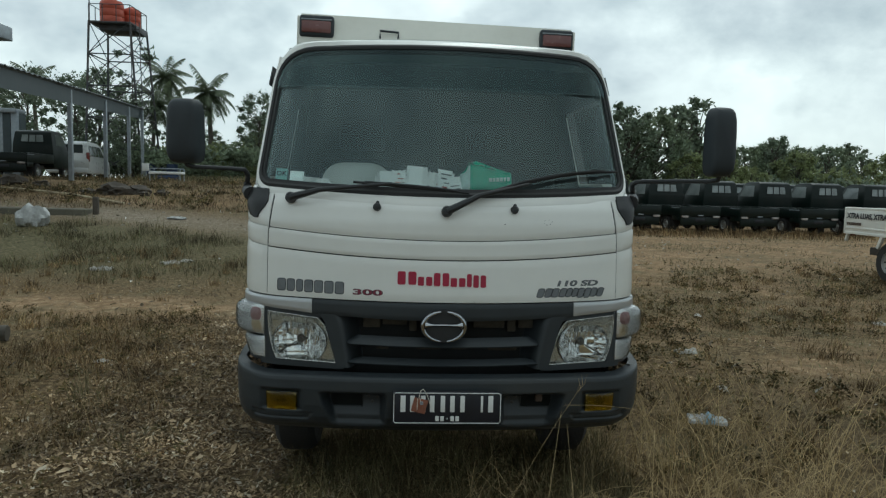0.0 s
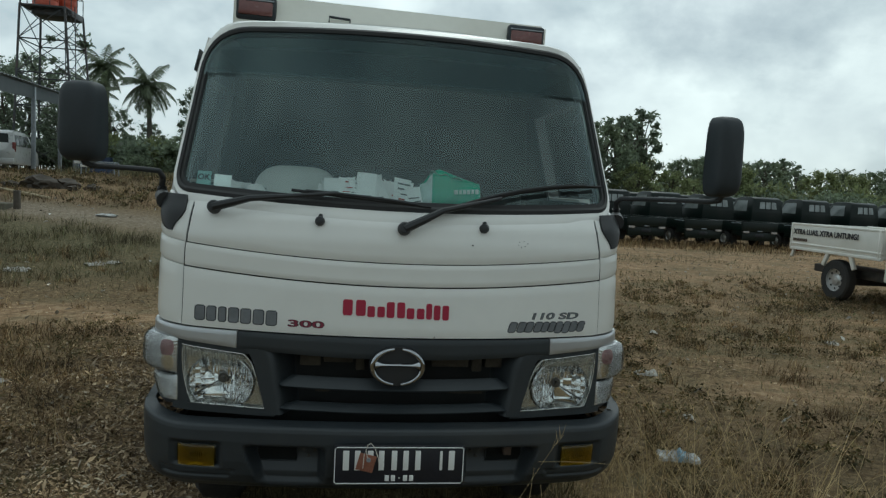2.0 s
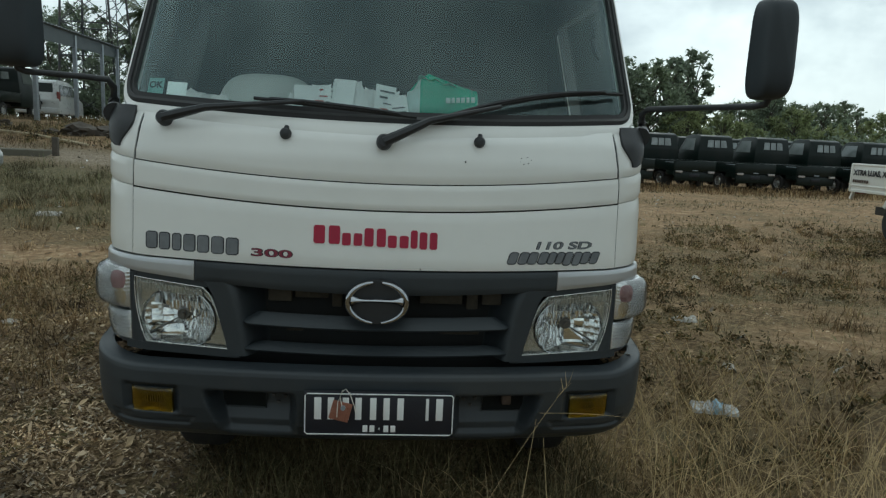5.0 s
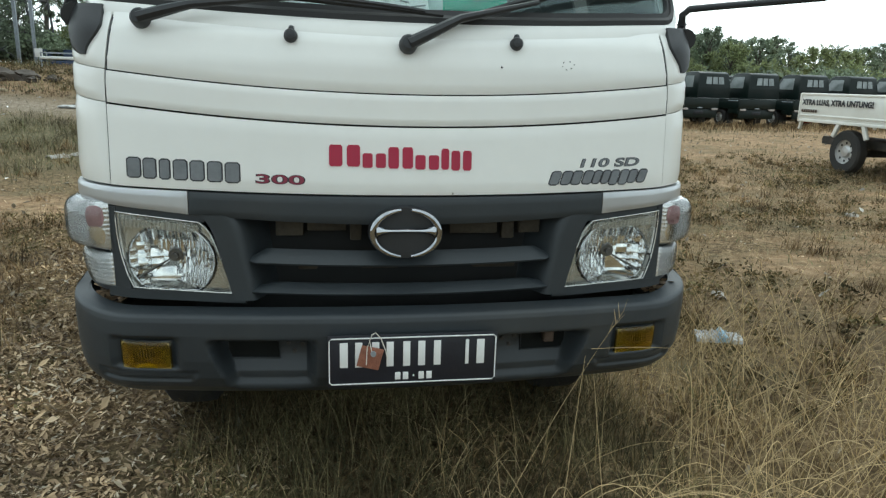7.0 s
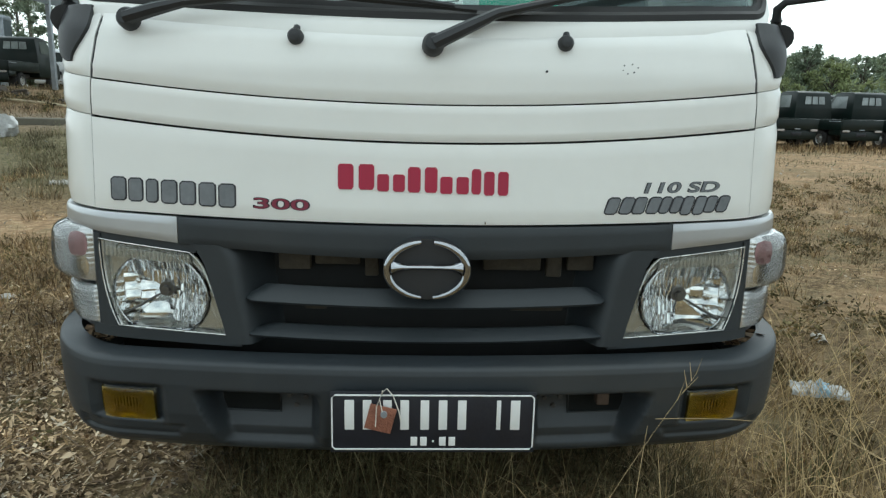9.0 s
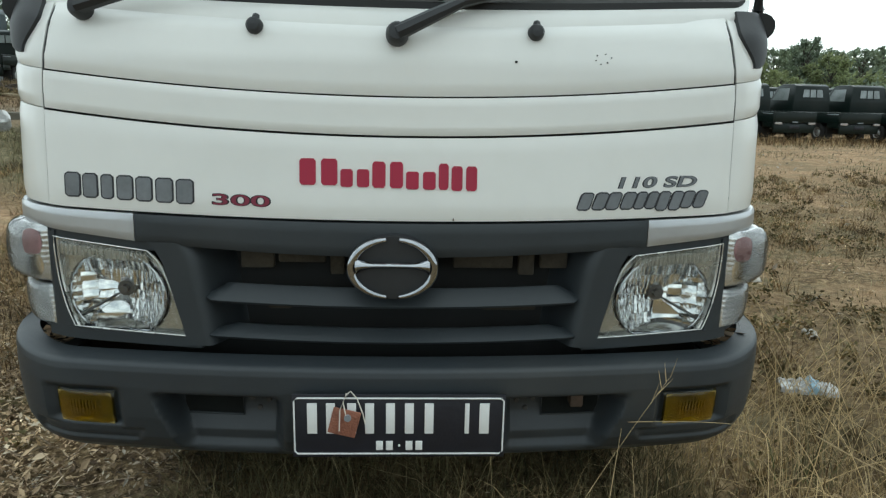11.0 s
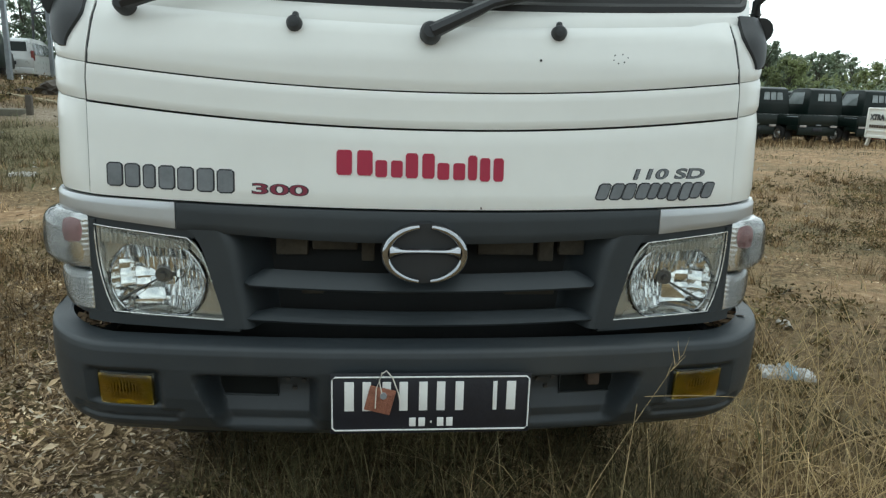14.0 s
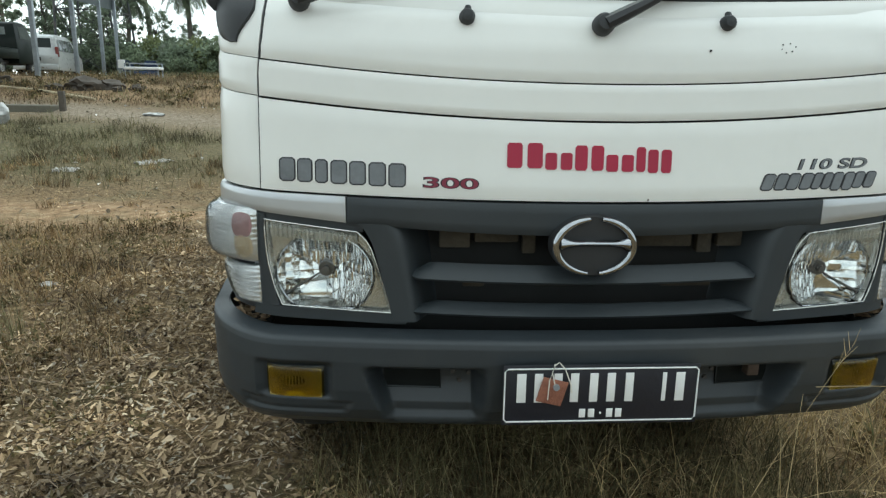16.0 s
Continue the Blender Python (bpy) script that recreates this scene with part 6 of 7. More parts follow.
# lettering on the bed's right side, and the unreadable line below it as bars
lm = Matrix(((0, 0, 1, 0.800), (1, 0, 0, 0.10), (0, 1, 0, 1.068), (0, 0, 0, 1)))
me_l = letters("XTRA LUAS, XTRA UNTUNG!", 0.126, lm, 0.001, 0.0055)
me_l.materials.append(M_DECAL_EDGE)
part("bed_lettering", me_l, None, white, "black lettering on the bed side")
for k in range(7):
    part("lettering_bar", Mesh().box((0.004, 0.045, 0.05), (0.800, 0.12 + 0.058 * k, 0.965), 0.001), M_RUST, white)
place(white, 7.95 + 0.83, 9.74, 180, 1.0, -0.04)


# ---- the shed, tower and cars on the higher ground ----
def mpv():
    t = thing("minivan", (0, 0, 0), "pale silver family van parked under the shed roof", "car")
    body = part("body", extrude([(0.02, 0.30), (0.0, 0.85), (0.10, 1.20), (0.28, 1.60), (0.55, 1.68), (2.2, 1.67), (2.75, 1.55), (3.35, 1.05), (4.05, 0.85), (4.15, 0.55), (4.10, 0.28)], 1.66, 1.36, 0.95), M_SILVERCAR, t)
    part("rear_window", Mesh().add([(-0.58, 0.085, 1.16), (0.58, 0.085, 1.16), (0.54, 0.225, 1.53), (-0.54, 0.225, 1.53)], [(0, 1, 2, 3)]), M_BLACKCAR, body)
    for s in (-1, 1):
        w = lambda z: s * (lerp(0.83, 0.68, (z - 0.95) / 0.73) + 0.006)  # noqa: E731
        for y0, y1, y2, y3 in ((0.30, 0.92, 0.92, 0.45), (1.0, 1.85, 1.85, 1.0), (1.93, 2.95, 2.55, 1.93)):
            part("side_window", Mesh().add([(w(1.05), y0, 1.05), (w(1.05), y1, 1.05), (w(1.50), y2, 1.50), (w(1.50), y3, 1.50)], [(0, 1, 2, 3) if s > 0 else (3, 2, 1, 0)]), M_DARKGLASS, body)
        part("tail_lamp", Mesh().box((0.12, 0.16, 0.40), (s * 0.775, 0.10, 1.0), 0.03), M_TAIL, t)
        for y in (0.72, 3.35):
            road_wheel(s * 0.72, y, 0.30, 0.17, t)
        part("door_handle", Mesh().box((0.02, 0.14, 0.03), (s * 0.84, 1.15, 0.95), 0.006), M_SILVERCAR, t)
    part("bumper", Mesh().box((1.6, 0.12, 0.24), (0, 0.02, 0.42), 0.04), M_SILVERCAR, t)
    part("number_plate", Mesh().box((0.42, 0.01, 0.13), (0, -0.045, 0.72), 0.003), M_PLATE, t)
    return t


place(mpv(), -14.40, 27.85, 11, 1.0)

M_SHEDROOF = pbr("shed_roof_sheet", (0.11, 0.13, 0.14), 0.5, 0.3, var=0.2, vscale=3, stain=(0.12, 0.09, 0.07), stain_amt=0.4)
M_SHEDDARK = pbr("shed_fascia", (0.045, 0.060, 0.066), 0.55, 0.2, var=0.2, vscale=3)
shed = thing("vehicle_shed", (-14, 25, 1.3), "open steel vehicle shed with slender posts and a sheet roof", "shed")
e0, e1 = Vector((-9.15, 11.5, 3.78)), Vector((-13.75, 34.6, 4.92))
dirv = (e1 - e0).normalized()
outv = Vector((-dirv.y, dirv.x, 0)).normalized()
for k, (x, y, zb) in enumerate(((-11.10, 21.0, 1.22), (-12.05, 26.0, 1.36), (-13.05, 31.0, 1.38), (-13.6, 34.2, 1.38))):
    zt = lerp(e0.z, e1.z, (y - e0.y) / (e1.y - e0.y))
    part("post", Mesh().box((0.13, 0.13, zt - zb + 0.2), (x, y, (zt + zb - 0.2) / 2), 0.01), M_STEEL, shed)
    q = Vector((x, y, 0)) + outv * 1.1
    part("rafter", Mesh().tube([(x, y, zt - 0.05), (q.x, q.y, zt + 0.10)], 0.05, 6), M_SHEDDARK, shed)
part("fascia", Mesh().slab(lambda u, v, k: lerp(e0, e1, u) + Vector((0, 0, -0.44 + 0.50 * v)) + outv * 0.03 * k, 8, 1), M_SHEDDARK, shed)
part("roof_edge", Mesh().tube([e0 + Vector((0, 0, 0.09)), e1 + Vector((0, 0, 0.09))], 0.045, 6), M_SHEDROOF, shed)
part("roof_sheet", Mesh().slab(lambda u, v, k: lerp(e0, e1, u) + outv * (-0.12 + 1.4 * v) + Vector((0, 0, 0.10 + 0.16 * v - 0.02 * k + 0.018 * math.sin(u * 330))), 220, 2), M_SHEDROOF, shed)

office = thing("site_building", (-21, 24, 1.3), "site building with ribbed grey-green walls and a flat roof", "building")
for k in range(22):
    part("wall_panel", Mesh().box((0.34, 0.06, 3.3), (-18.2 - 0.355 * k, 31.0 - 0.012 * (k % 2), 2.75), 0.012), M_STEEL if k in (0, 2, 5) else M_SHEDDARK, office)
part("wall", Mesh().box((8.0, 0.7, 3.2), (-22.1, 31.42, 2.70), 0.02), M_SHEDDARK, office)
part("roof_slab", Mesh().box((8.1, 1.0, 0.2), (-22.15, 31.3, 4.4), 0.03), M_STEEL, office)
canopy = thing("gate_canopy", (-16, 17, 1.3), "grey flat canopy on square columns", "canopy")
part("canopy_slab", Mesh().box((7.6, 6.0, 0.42), (-16.2, 17.2, 5.78), 0.03), M_STEEL, canopy)
for x, y in ((-19.5, 15.0), (-19.5, 19.5), (-17.0, 15.0), (-17.0, 19.5)):
    part("column", Mesh().box((0.25, 0.25, 4.6), (x, y, 3.3), 0.02), M_STEEL, canopy)

M_TANK = pbr("orange_tank", (0.50, 0.090, 0.048), 0.45, var=0.15, vscale=2, stain=(0.28, 0.07, 0.045), stain_amt=0.4)
M_ANGLE = pbr("tower_steel", (0.075, 0.08, 0.085), 0.6, 0.3, var=0.3, vscale=3, stain=(0.14, 0.07, 0.04), stain_amt=0.4)
tower = thing("water_tower", (-16.3, 38.0, 1.4), "steel lattice water tower with orange tanks on its platform", "water tower")
TB, TT = 1.3, 9.92
tb = [Vector((-16.2 + sx * 1.55, 38.6 + sy * 1.55, TB)) for sx, sy in ((-1, -1), (1, -1), (1, 1), (-1, 1))]
tt = [Vector((-16.42 + sx * 1.10, 38.6 + sy * 1.25, TT)) for sx, sy in ((-1, -1), (1, -1), (1, 1), (-1, 1))]
for a, b in zip(tb, tt):
    part("leg", Mesh().tube([a, b], 0.06, 6), M_ANGLE, tower)
for i in range(4):
    j = (i + 1) % 4
    for q in range(5):
        v0, v1 = q / 5, (q + 1) / 5
        p0, p1, p2, p3 = lerp(tb[i], tt[i], v0), lerp(tb[j], tt[j], v0), lerp(tb[i], tt[i], v1), lerp(tb[j], tt[j], v1)
        part("brace", Mesh().tube([p0, p3], 0.026, 5), M_ANGLE, tower)
        part("brace", Mesh().tube([p1, p2], 0.026, 5), M_ANGLE, tower)
        part("girt", Mesh().tube([p2, p3], 0.04, 5), M_ANGLE, tower)
    part("rail", Mesh().tube([tt[i] + Vector((0, 0, 0.95)), tt[j] + Vector((0, 0, 0.95))], 0.025, 5), M_ANGLE, tower)
    for q in range(3):
        p = lerp(tt[i], tt[j], q / 3)
        part("rail_post", Mesh().tube([p, p + Vector((0, 0, 0.95))], 0.025, 5), M_ANGLE, tower)
for s in (-0.25, 0.25):
    part("ladder_rail", Mesh().tube([(-14.75 + s, 37.0, TB), (-15.0 + s, 37.15, TT)], 0.028, 5), M_ANGLE, tower)
for k in range(22):
    v = k / 22
    part("rung", Mesh().tube([(-14.75 - 0.25 * v - 0.25, 37.0 + 0.15 * v, lerp(TB, TT, v)), (-14.75 - 0.25 * v + 0.25, 37.0 + 0.15 * v, lerp(TB, TT, v))], 0.015, 4), M_ANGLE, tower)
part("platform", Mesh().box((2.3, 2.55, 0.10), (-16.42, 38.6, TT), 0.01), M_ANGLE, tower)
part("platform_beam", Mesh().box((2.0, 1.6, 0.32), (-16.15, 38.6, TT - 0.2), 0.02), M_ANGLE, tower)
part("aerial", Mesh().tube([(-17.50, 37.4, TT), (-17.50, 37.4, TT + 1.75)], 0.03, 5).tube([(-18.0, 37.4, TT + 1.6), (-17.5, 37.4, TT + 1.65)], 0.015, 4).tube([(-17.95, 37.4, TT + 1.45), (-17.55, 37.4, TT + 1.48)], 0.015, 4), M_ANGLE, tower)
prof = [(0, 0), (0.60, 0), (0.63, 0.1), (0.63, 0.35), (0.61, 0.38), (0.63, 0.41), (0.63, 0.75), (0.61, 0.78), (0.63, 0.81), (0.63, 1.10), (0.55, 1.24), (0.25, 1.34), (0.22, 1.40), (0, 1.41)]
tank = thing("water_tank", (-16.65, 38.3, TT + 0.06), "orange plastic water tank on the tower platform", "water tank", "tanks on the tower")
part("tank_body", Mesh().lathe(prof, Matrix.Translation((-16.65, 38.3, TT + 0.06))), M_TANK, tank)
again_tank = copy_thing(tank, pose(-15.95, 39.3, TT + 0.06))
again_tank.scale = (0.8, 0.8, 0.85)

# the long low wall, drums, cart and sign beyond the bank
M_WALL = pbr("old_wall", (0.12, 0.11, 0.095), 0.9, var=0.3, vscale=1.5, stain=(0.05, 0.055, 0.04), stain_amt=0.6)
fence = thing("boundary_wall", (-10, 40, 1.4), "weathered dark boundary wall behind the rough grass", "wall")
part("wall_run", Mesh().box((17.0, 0.2, 1.35), (-8.0, 39.8, 1.83), 0.02), M_WALL, fence)
part("wall_cap", Mesh().box((17.1, 0.28, 0.08), (-8.0, 39.8, 2.53), 0.02), M_WALL, fence)
M_BLUE = pbr("blue_tarp", (0.025, 0.045, 0.10), 0.6, var=0.3, vscale=4)
for x, y in ((-13.6, 35.5), (-13.0, 35.9), (-12.5, 35.4)):
    d = Mesh().lathe([(0, 0), (0.29, 0), (0.30, 0.3), (0.28, 0.32), (0.30, 0.34), (0.30, 0.62), (0.28, 0.64), (0.30, 0.66), (0.29, 0.95), (0, 0.95)], Matrix.Translation((x, y, ground_z(x, y))), 20)
    lone("oil_drum", d, M_BLUE, "dark blue steel drum standing by the shed", "drum", "drums by the shed")
part_sign = thing("board_sign", (-13.2, 33.5, 1.4), "small white board on a short post", "sign")
part("board", Mesh().box((0.34, 0.02, 0.38), (-13.2, 33.5, 2.0), 0.006), M_PLATE_W, part_sign)
part("sign_post", Mesh().box((0.05, 0.05, 0.6), (-13.2, 33.53, 1.66), 0.006), M_STEEL, part_sign)
cart = thing("hand_cart", (-9.5, 25.5, 1.4), "low steel cart frame with a pale cover and a blue bag", "cart")
cz = ground_z(-9.5, 25.5)
part("cover", Mesh().box((1.25, 0.6, 0.10), (-9.5, 25.5, cz + 0.38), 0.03), M_PLATE_W, cart)
part("load", Mesh().box((0.8, 0.5, 0.24), (-9.4, 25.45, cz + 0.18), 0.08, seg=3), M_BLUE, cart)
for x in (-10.08, -8.92):
    for y in (25.25, 25.75):
        part("cart_leg", Mesh().tube([(x, y, cz - 0.05), (x, y, cz + 0.55)], 0.025, 6), M_STEEL, cart)
for y in (25.25, 25.75):
    part("cart_rail", Mesh().tube([(-10.08, y, cz + 0.55), (-8.92, y, cz + 0.55)], 0.02, 6), M_STEEL, cart)

vines = []
rv = random.Random(4)
for k in range(16):
    i = rv.randrange(4)
    vines.append(tuple(lerp(tb[i], tt[(i + rv.randrange(2)) % 4], rv.uniform(0.15, 0.97)) + Vector((rv.uniform(-0.2, 0.2), 0, 0))))
v_, f_ = leaf_cloud(vines, [0.42] * len(vines), 900, 0.13, 55, 0.5)
lone("climbing_plant", np_mesh("climbing_plant", v_, f_, M_LEAF3), None, "dark climbing plant grown up the tower", "climber")


# ---- grass, dead leaves, stones and rubbish on the lot ----
def heights(x, y):
    return np.array([ground_z(a, b) for a, b in zip(x, y)])


def blades(x, y, h, w, lean, r, seg=2, spread=(0.2, 1.3)):
    """Grass blades as narrow bent strips: vertices and faces."""
    n = len(x)
    az, fa = r.uniform(0, 2 * np.pi, n), r.uniform(0, 2 * np.pi, n)
    z0 = heights(x, y) - 0.01
    tilt = np.minimum(lean * r.uniform(spread[0], spread[1], n), 1.5)
    side = np.stack([np.cos(fa), np.sin(fa), np.zeros(n)], 1)
    out = np.stack([np.cos(az), np.sin(az), np.zeros(n)], 1)
    base = np.stack([x, y, z0], 1)
    rows = []
    for k in range(seg + 1):
        t = k / seg
        ang = tilt * (0.35 + 0.65 * t)
        c = base + out * (h * t * np.sin(ang))[:, None] + np.array([0, 0, 1.0]) * (h * t * np.cos(ang))[:, None]
        ww = (w * (1 - 0.85 * t))[:, None]
        rows += [c - side * ww, c + side * ww]
    v = np.stack(rows, 1)
    m = 2 * (seg + 1)
    idx = np.arange(n)[:, None] * m
    f = np.concatenate([idx + np.array([2 * k, 2 * k + 1, 2 * k + 3, 2 * k + 2]) for k in range(seg)], 0)
    return v.reshape(-1, 3), f


def ramp_mat(name, stops, rough=0.85):
    """A plant matter whose pieces each take their own tone."""
    m, t, b = nodes_of(name)
    g = t.nodes.new("ShaderNodeNewGeometry")
    rp = t.nodes.new("ShaderNodeValToRGB")
    while len(rp.color_ramp.elements) < len(stops):
        rp.color_ramp.elements.new(0.5)
    for e, (p, c) in zip(rp.color_ramp.elements, stops):
        e.position, e.color = p, (*c, 1)
    t.links.new(g.outputs["Random Per Island"], rp.inputs["Fac"])
    co = t.nodes.new("ShaderNodeTexCoord")
    nz = t.nodes.new("ShaderNodeTexNoise")
    nz.inputs["Scale"].default_value, nz.inputs["Detail"].default_value = 1.7, 9
    t.links.new(co.outputs["Object"], nz.inputs["Vector"])
    mr = t.nodes.new("ShaderNodeMapRange")
    mr.inputs["From Min"].default_value, mr.inputs["From Max"].default_value = 0.36, 0.64
    mr.inputs["To Min"].default_value, mr.inputs["To Max"].default_value = 0.37, 1.42
    t.links.new(nz.outputs["Fac"], mr.inputs["Value"])
    hs = t.nodes.new("ShaderNodeHueSaturation")
    t.links.new(rp.outputs["Color"], hs.inputs["Color"])
    t.links.new(mr.outputs["Result"], hs.inputs["Value"])
    t.links.new(hs.outputs["Color"], b.inputs["Base Color"])
    b.inputs["Roughness"].default_value, b.inputs["Specular IOR Level"].default_value = rough, 0.25
    return m


M_STRAW = ramp_mat("dry_straw", [(0.0, (0.13, 0.086, 0.038)), (0.35, (0.29, 0.205, 0.093)), (0.7, (0.51, 0.38, 0.19)), (1.0, (0.68, 0.54, 0.31))])
M_BROWNGRASS = ramp_mat("brown_grass", [(0.0, (0.065, 0.041, 0.020)), (0.4, (0.195, 0.125, 0.060)), (0.75, (0.38, 0.262, 0.135)), (0.9, (0.55, 0.42, 0.245)), (1.0, (0.13, 0.122, 0.050))])
M_GREENGRASS = ramp_mat("green_brown_grass", [(0.0, (0.070, 0.062, 0.032)), (0.4, (0.160, 0.140, 0.075)), (0.75, (0.29, 0.235, 0.145)), (1.0, (0.13, 0.150, 0.065))])
M_DEADLEAF = ramp_mat("dead_leaves", [(0.0, (0.06, 0.038, 0.021)), (0.28, (0.19, 0.128, 0.072)), (0.56, (0.39, 0.285, 0.170)), (0.80, (0.56, 0.42, 0.255)), (0.92, (0.40, 0.36, 0.29)), (1.0, (0.72, 0.59, 0.40))], 0.7)
M_BANKGRASS = ramp_mat("bank_growth", [(0.0, (0.10, 0.070, 0.043)), (0.4, (0.205, 0.145, 0.088)), (0.75, (0.33, 0.25, 0.160)), (1.0, (0.18, 0.175, 0.085))])
M_MAT = ramp_mat("matted_straw", [(0.0, (0.13, 0.084, 0.041)), (0.4, (0.27, 0.185, 0.094)), (0.8, (0.45, 0.335, 0.182)), (1.0, (0.62, 0.50, 0.31))])
M_RUBBISH = pbr("dirty_plastic", (0.42, 0.40, 0.36), 0.6, var=0.3, vscale=25, bump=0.4, bscale=40)
M_SCRAP = ramp_mat("paper_scraps", [(0.0, (0.30, 0.28, 0.24)), (0.6, (0.46, 0.44, 0.40)), (1.0, (0.66, 0.66, 0.65))], 0.6)
M_STONE = ramp_mat("small_stones", [(0.0, (0.14, 0.115, 0.085)), (0.6, (0.28, 0.235, 0.18)), (1.0, (0.42, 0.38, 0.32))])


def stuff(name, v, f, mat, label, category):
    me = bpy.data.meshes.new(name)
    me.from_pydata(v.tolist(), [], f.tolist())
    me.materials.append(mat)
    return tagged(new(name, me), label, category, kind="stuff")


def scatter(r, n, x0, x1, y0, y1, keep):
    x, y = r.uniform(x0, x1, n), r.uniform(y0, y1, n)
    k = np.array([keep(a, b) for a, b in zip(x, y)]) > r.uniform(0, 1, n)
    return x[k], y[k]


def patchy(x, y, s=0.9, o=0.0):
    return 0.5 + 0.9 * noise.noise(Vector((x * s, y * s, o)))


r6 = np.random.RandomState(6)
in_truck = lambda x, y: abs(x) < 0.75 and y > 0.55  # noqa: E731
# tall straw to the right of the truck and before its bumper
x, y = scatter(r6, 26000, -0.5, 4.6, -1.5, 3.0, lambda a, b: (0 if in_truck(a, b) else 1) * smooth01((a + 0.35) / 1.0) * (0.20 + 0.80 * smooth01((patchy(a, b, 1.3, 3) - 0.25) / 0.5)) * (1 - 0.9 * smooth01((b - 1.2) / 1.4)) * (1 - 0.85 * smooth01((a - 1.3) / 0.9)))
n = len(x)
v, f = blades(x, y, r6.uniform(0.08, 0.28, n) * (1 + 0.7 * (r6.uniform(0, 1, n) > 0.9)), r6.uniform(0.0011, 0.0026, n), r6.uniform(0.5, 1.5, n), r6, 3)
stuff("dry_grass", v, f, M_STRAW, "tangled straw-coloured dry grass round the bumper", "grass")
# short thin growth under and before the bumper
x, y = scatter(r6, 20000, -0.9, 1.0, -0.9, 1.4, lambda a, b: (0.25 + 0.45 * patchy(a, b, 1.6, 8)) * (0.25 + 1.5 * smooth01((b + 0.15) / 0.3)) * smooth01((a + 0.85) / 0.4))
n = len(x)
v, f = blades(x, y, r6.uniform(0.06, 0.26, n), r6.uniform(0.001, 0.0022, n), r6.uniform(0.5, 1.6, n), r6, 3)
# weed colours darkened to carry the shade under the bumper
M_SHADED_WEED = ramp_mat("shaded_weed", [(0.0, (0.05, 0.047, 0.022)), (0.5, (0.125, 0.112, 0.052)), (0.85, (0.26, 0.21, 0.105)), (1.0, (0.46, 0.37, 0.20))])
stuff("thin_grass", v, f, M_SHADED_WEED, "thin weeds under the bumper, their colour darkened for its shade", "grass")
# withered grass, mostly lying flat, in clumps all over the near lot
x, y = scatter(r6, 65000, -6.5, 9, -1.6, 9, lambda a, b: (0 if in_truck(a, b) else 1) * smooth01((patchy(a, b, 0.75, 1) - 0.32) / 0.4) * (1 - 0.9 * zones(a, b)[0]) * (1.0 if a > 0.9 else 1 - 0.85 * math.exp(-((a + 1.0) / 0.6) ** 2)) * (0.5 + 0.5 * smooth01((4.5 - b) / 4)))
n = len(x)
far = 1 + 0.10 * np.maximum(y, 0)
v, f = blades(x, y, r6.uniform(0.04, 0.15, n) * (0.6 + 0.6 * np.array([patchy(a, b, 0.8, 5) for a, b in zip(x, y)])), r6.uniform(0.0014, 0.003, n) * far, r6.uniform(1.0, 1.6, n), r6, 2, (0.55, 1.15))
stuff("brown_grass", v, f, M_BROWNGRASS, "clumps of short brown withered grass", "grass")
# pale straw lying flat in swathes
x, y = scatter(r6, 95000, 0.6, 10, -1.4, 9, lambda a, b: (0 if in_truck(a, b) else 1) * smooth01((patchy(a, b, 0.75, 41) * 0.65 + patchy(a, b * 2.2, 1.9, 43) * 0.35 - 0.46) / 0.16) * (0.58 - 0.46 * smooth01((b - 0.9) / 2.6)) * (1 - 0.92 * smooth01((a - 1.2) / 0.7)))
n = len(x)
far = 1 + 0.10 * np.maximum(y, 0)
v, f = blades(x, y, r6.uniform(0.06, 0.24, n), r6.uniform(0.001, 0.0022, n) * far, r6.uniform(1.2, 1.6, n), r6, 2, (0.8, 1.1))
stuff("flattened_straw", v, f, M_MAT, "pale straw lying flat in swathes", "straw")
# low green growth in patches
x, y = scatter(r6, 42000, 1.2, 11, 1.6, 10, lambda a, b: smooth01((patchy(a, b, 0.5, 52) - 0.38) / 0.25) * 0.95)
n = len(x)
v, f = blades(x, y, r6.uniform(0.02, 0.08, n), r6.uniform(0.002, 0.004, n) * (1 + 0.1 * y), r6.uniform(0.8, 1.5, n), r6, 2, (0.4, 1.1))
stuff("low_green_grass", v, f, M_GREENGRASS, "low olive green grass in patches", "grass")
# small tufts that stand up from the flattened growth
cx_, cy_ = scatter(r6, 900, -6.0, 10, -0.8, 10, lambda a, b: (0 if abs(a) < 1.25 and b > -0.3 else 1) * (0.25 + 0.75 * smooth01((patchy(a, b, 0.5, 83) - 0.3) / 0.4)) * (1 - 0.8 * zones(a, b)[0]))
per = 46
x, y = np.repeat(cx_, per) + r6.normal(0, 0.05, len(cx_) * per), np.repeat(cy_, per) + r6.normal(0, 0.05, len(cx_) * per)
tall_ = np.repeat(r6.uniform(0.05, 0.17, len(cx_)), per)
v, f = blades(x, y, tall_ * r6.uniform(0.5, 1.4, len(x)), r6.uniform(0.0015, 0.003, len(x)) * (1 + 0.1 * np.maximum(y, 0)), r6.uniform(0.3, 1.3, len(x)), r6, 2)
stuff("grass_tufts", v, f, M_BROWNGRASS, "small brown grass tufts over the lot", "grass")
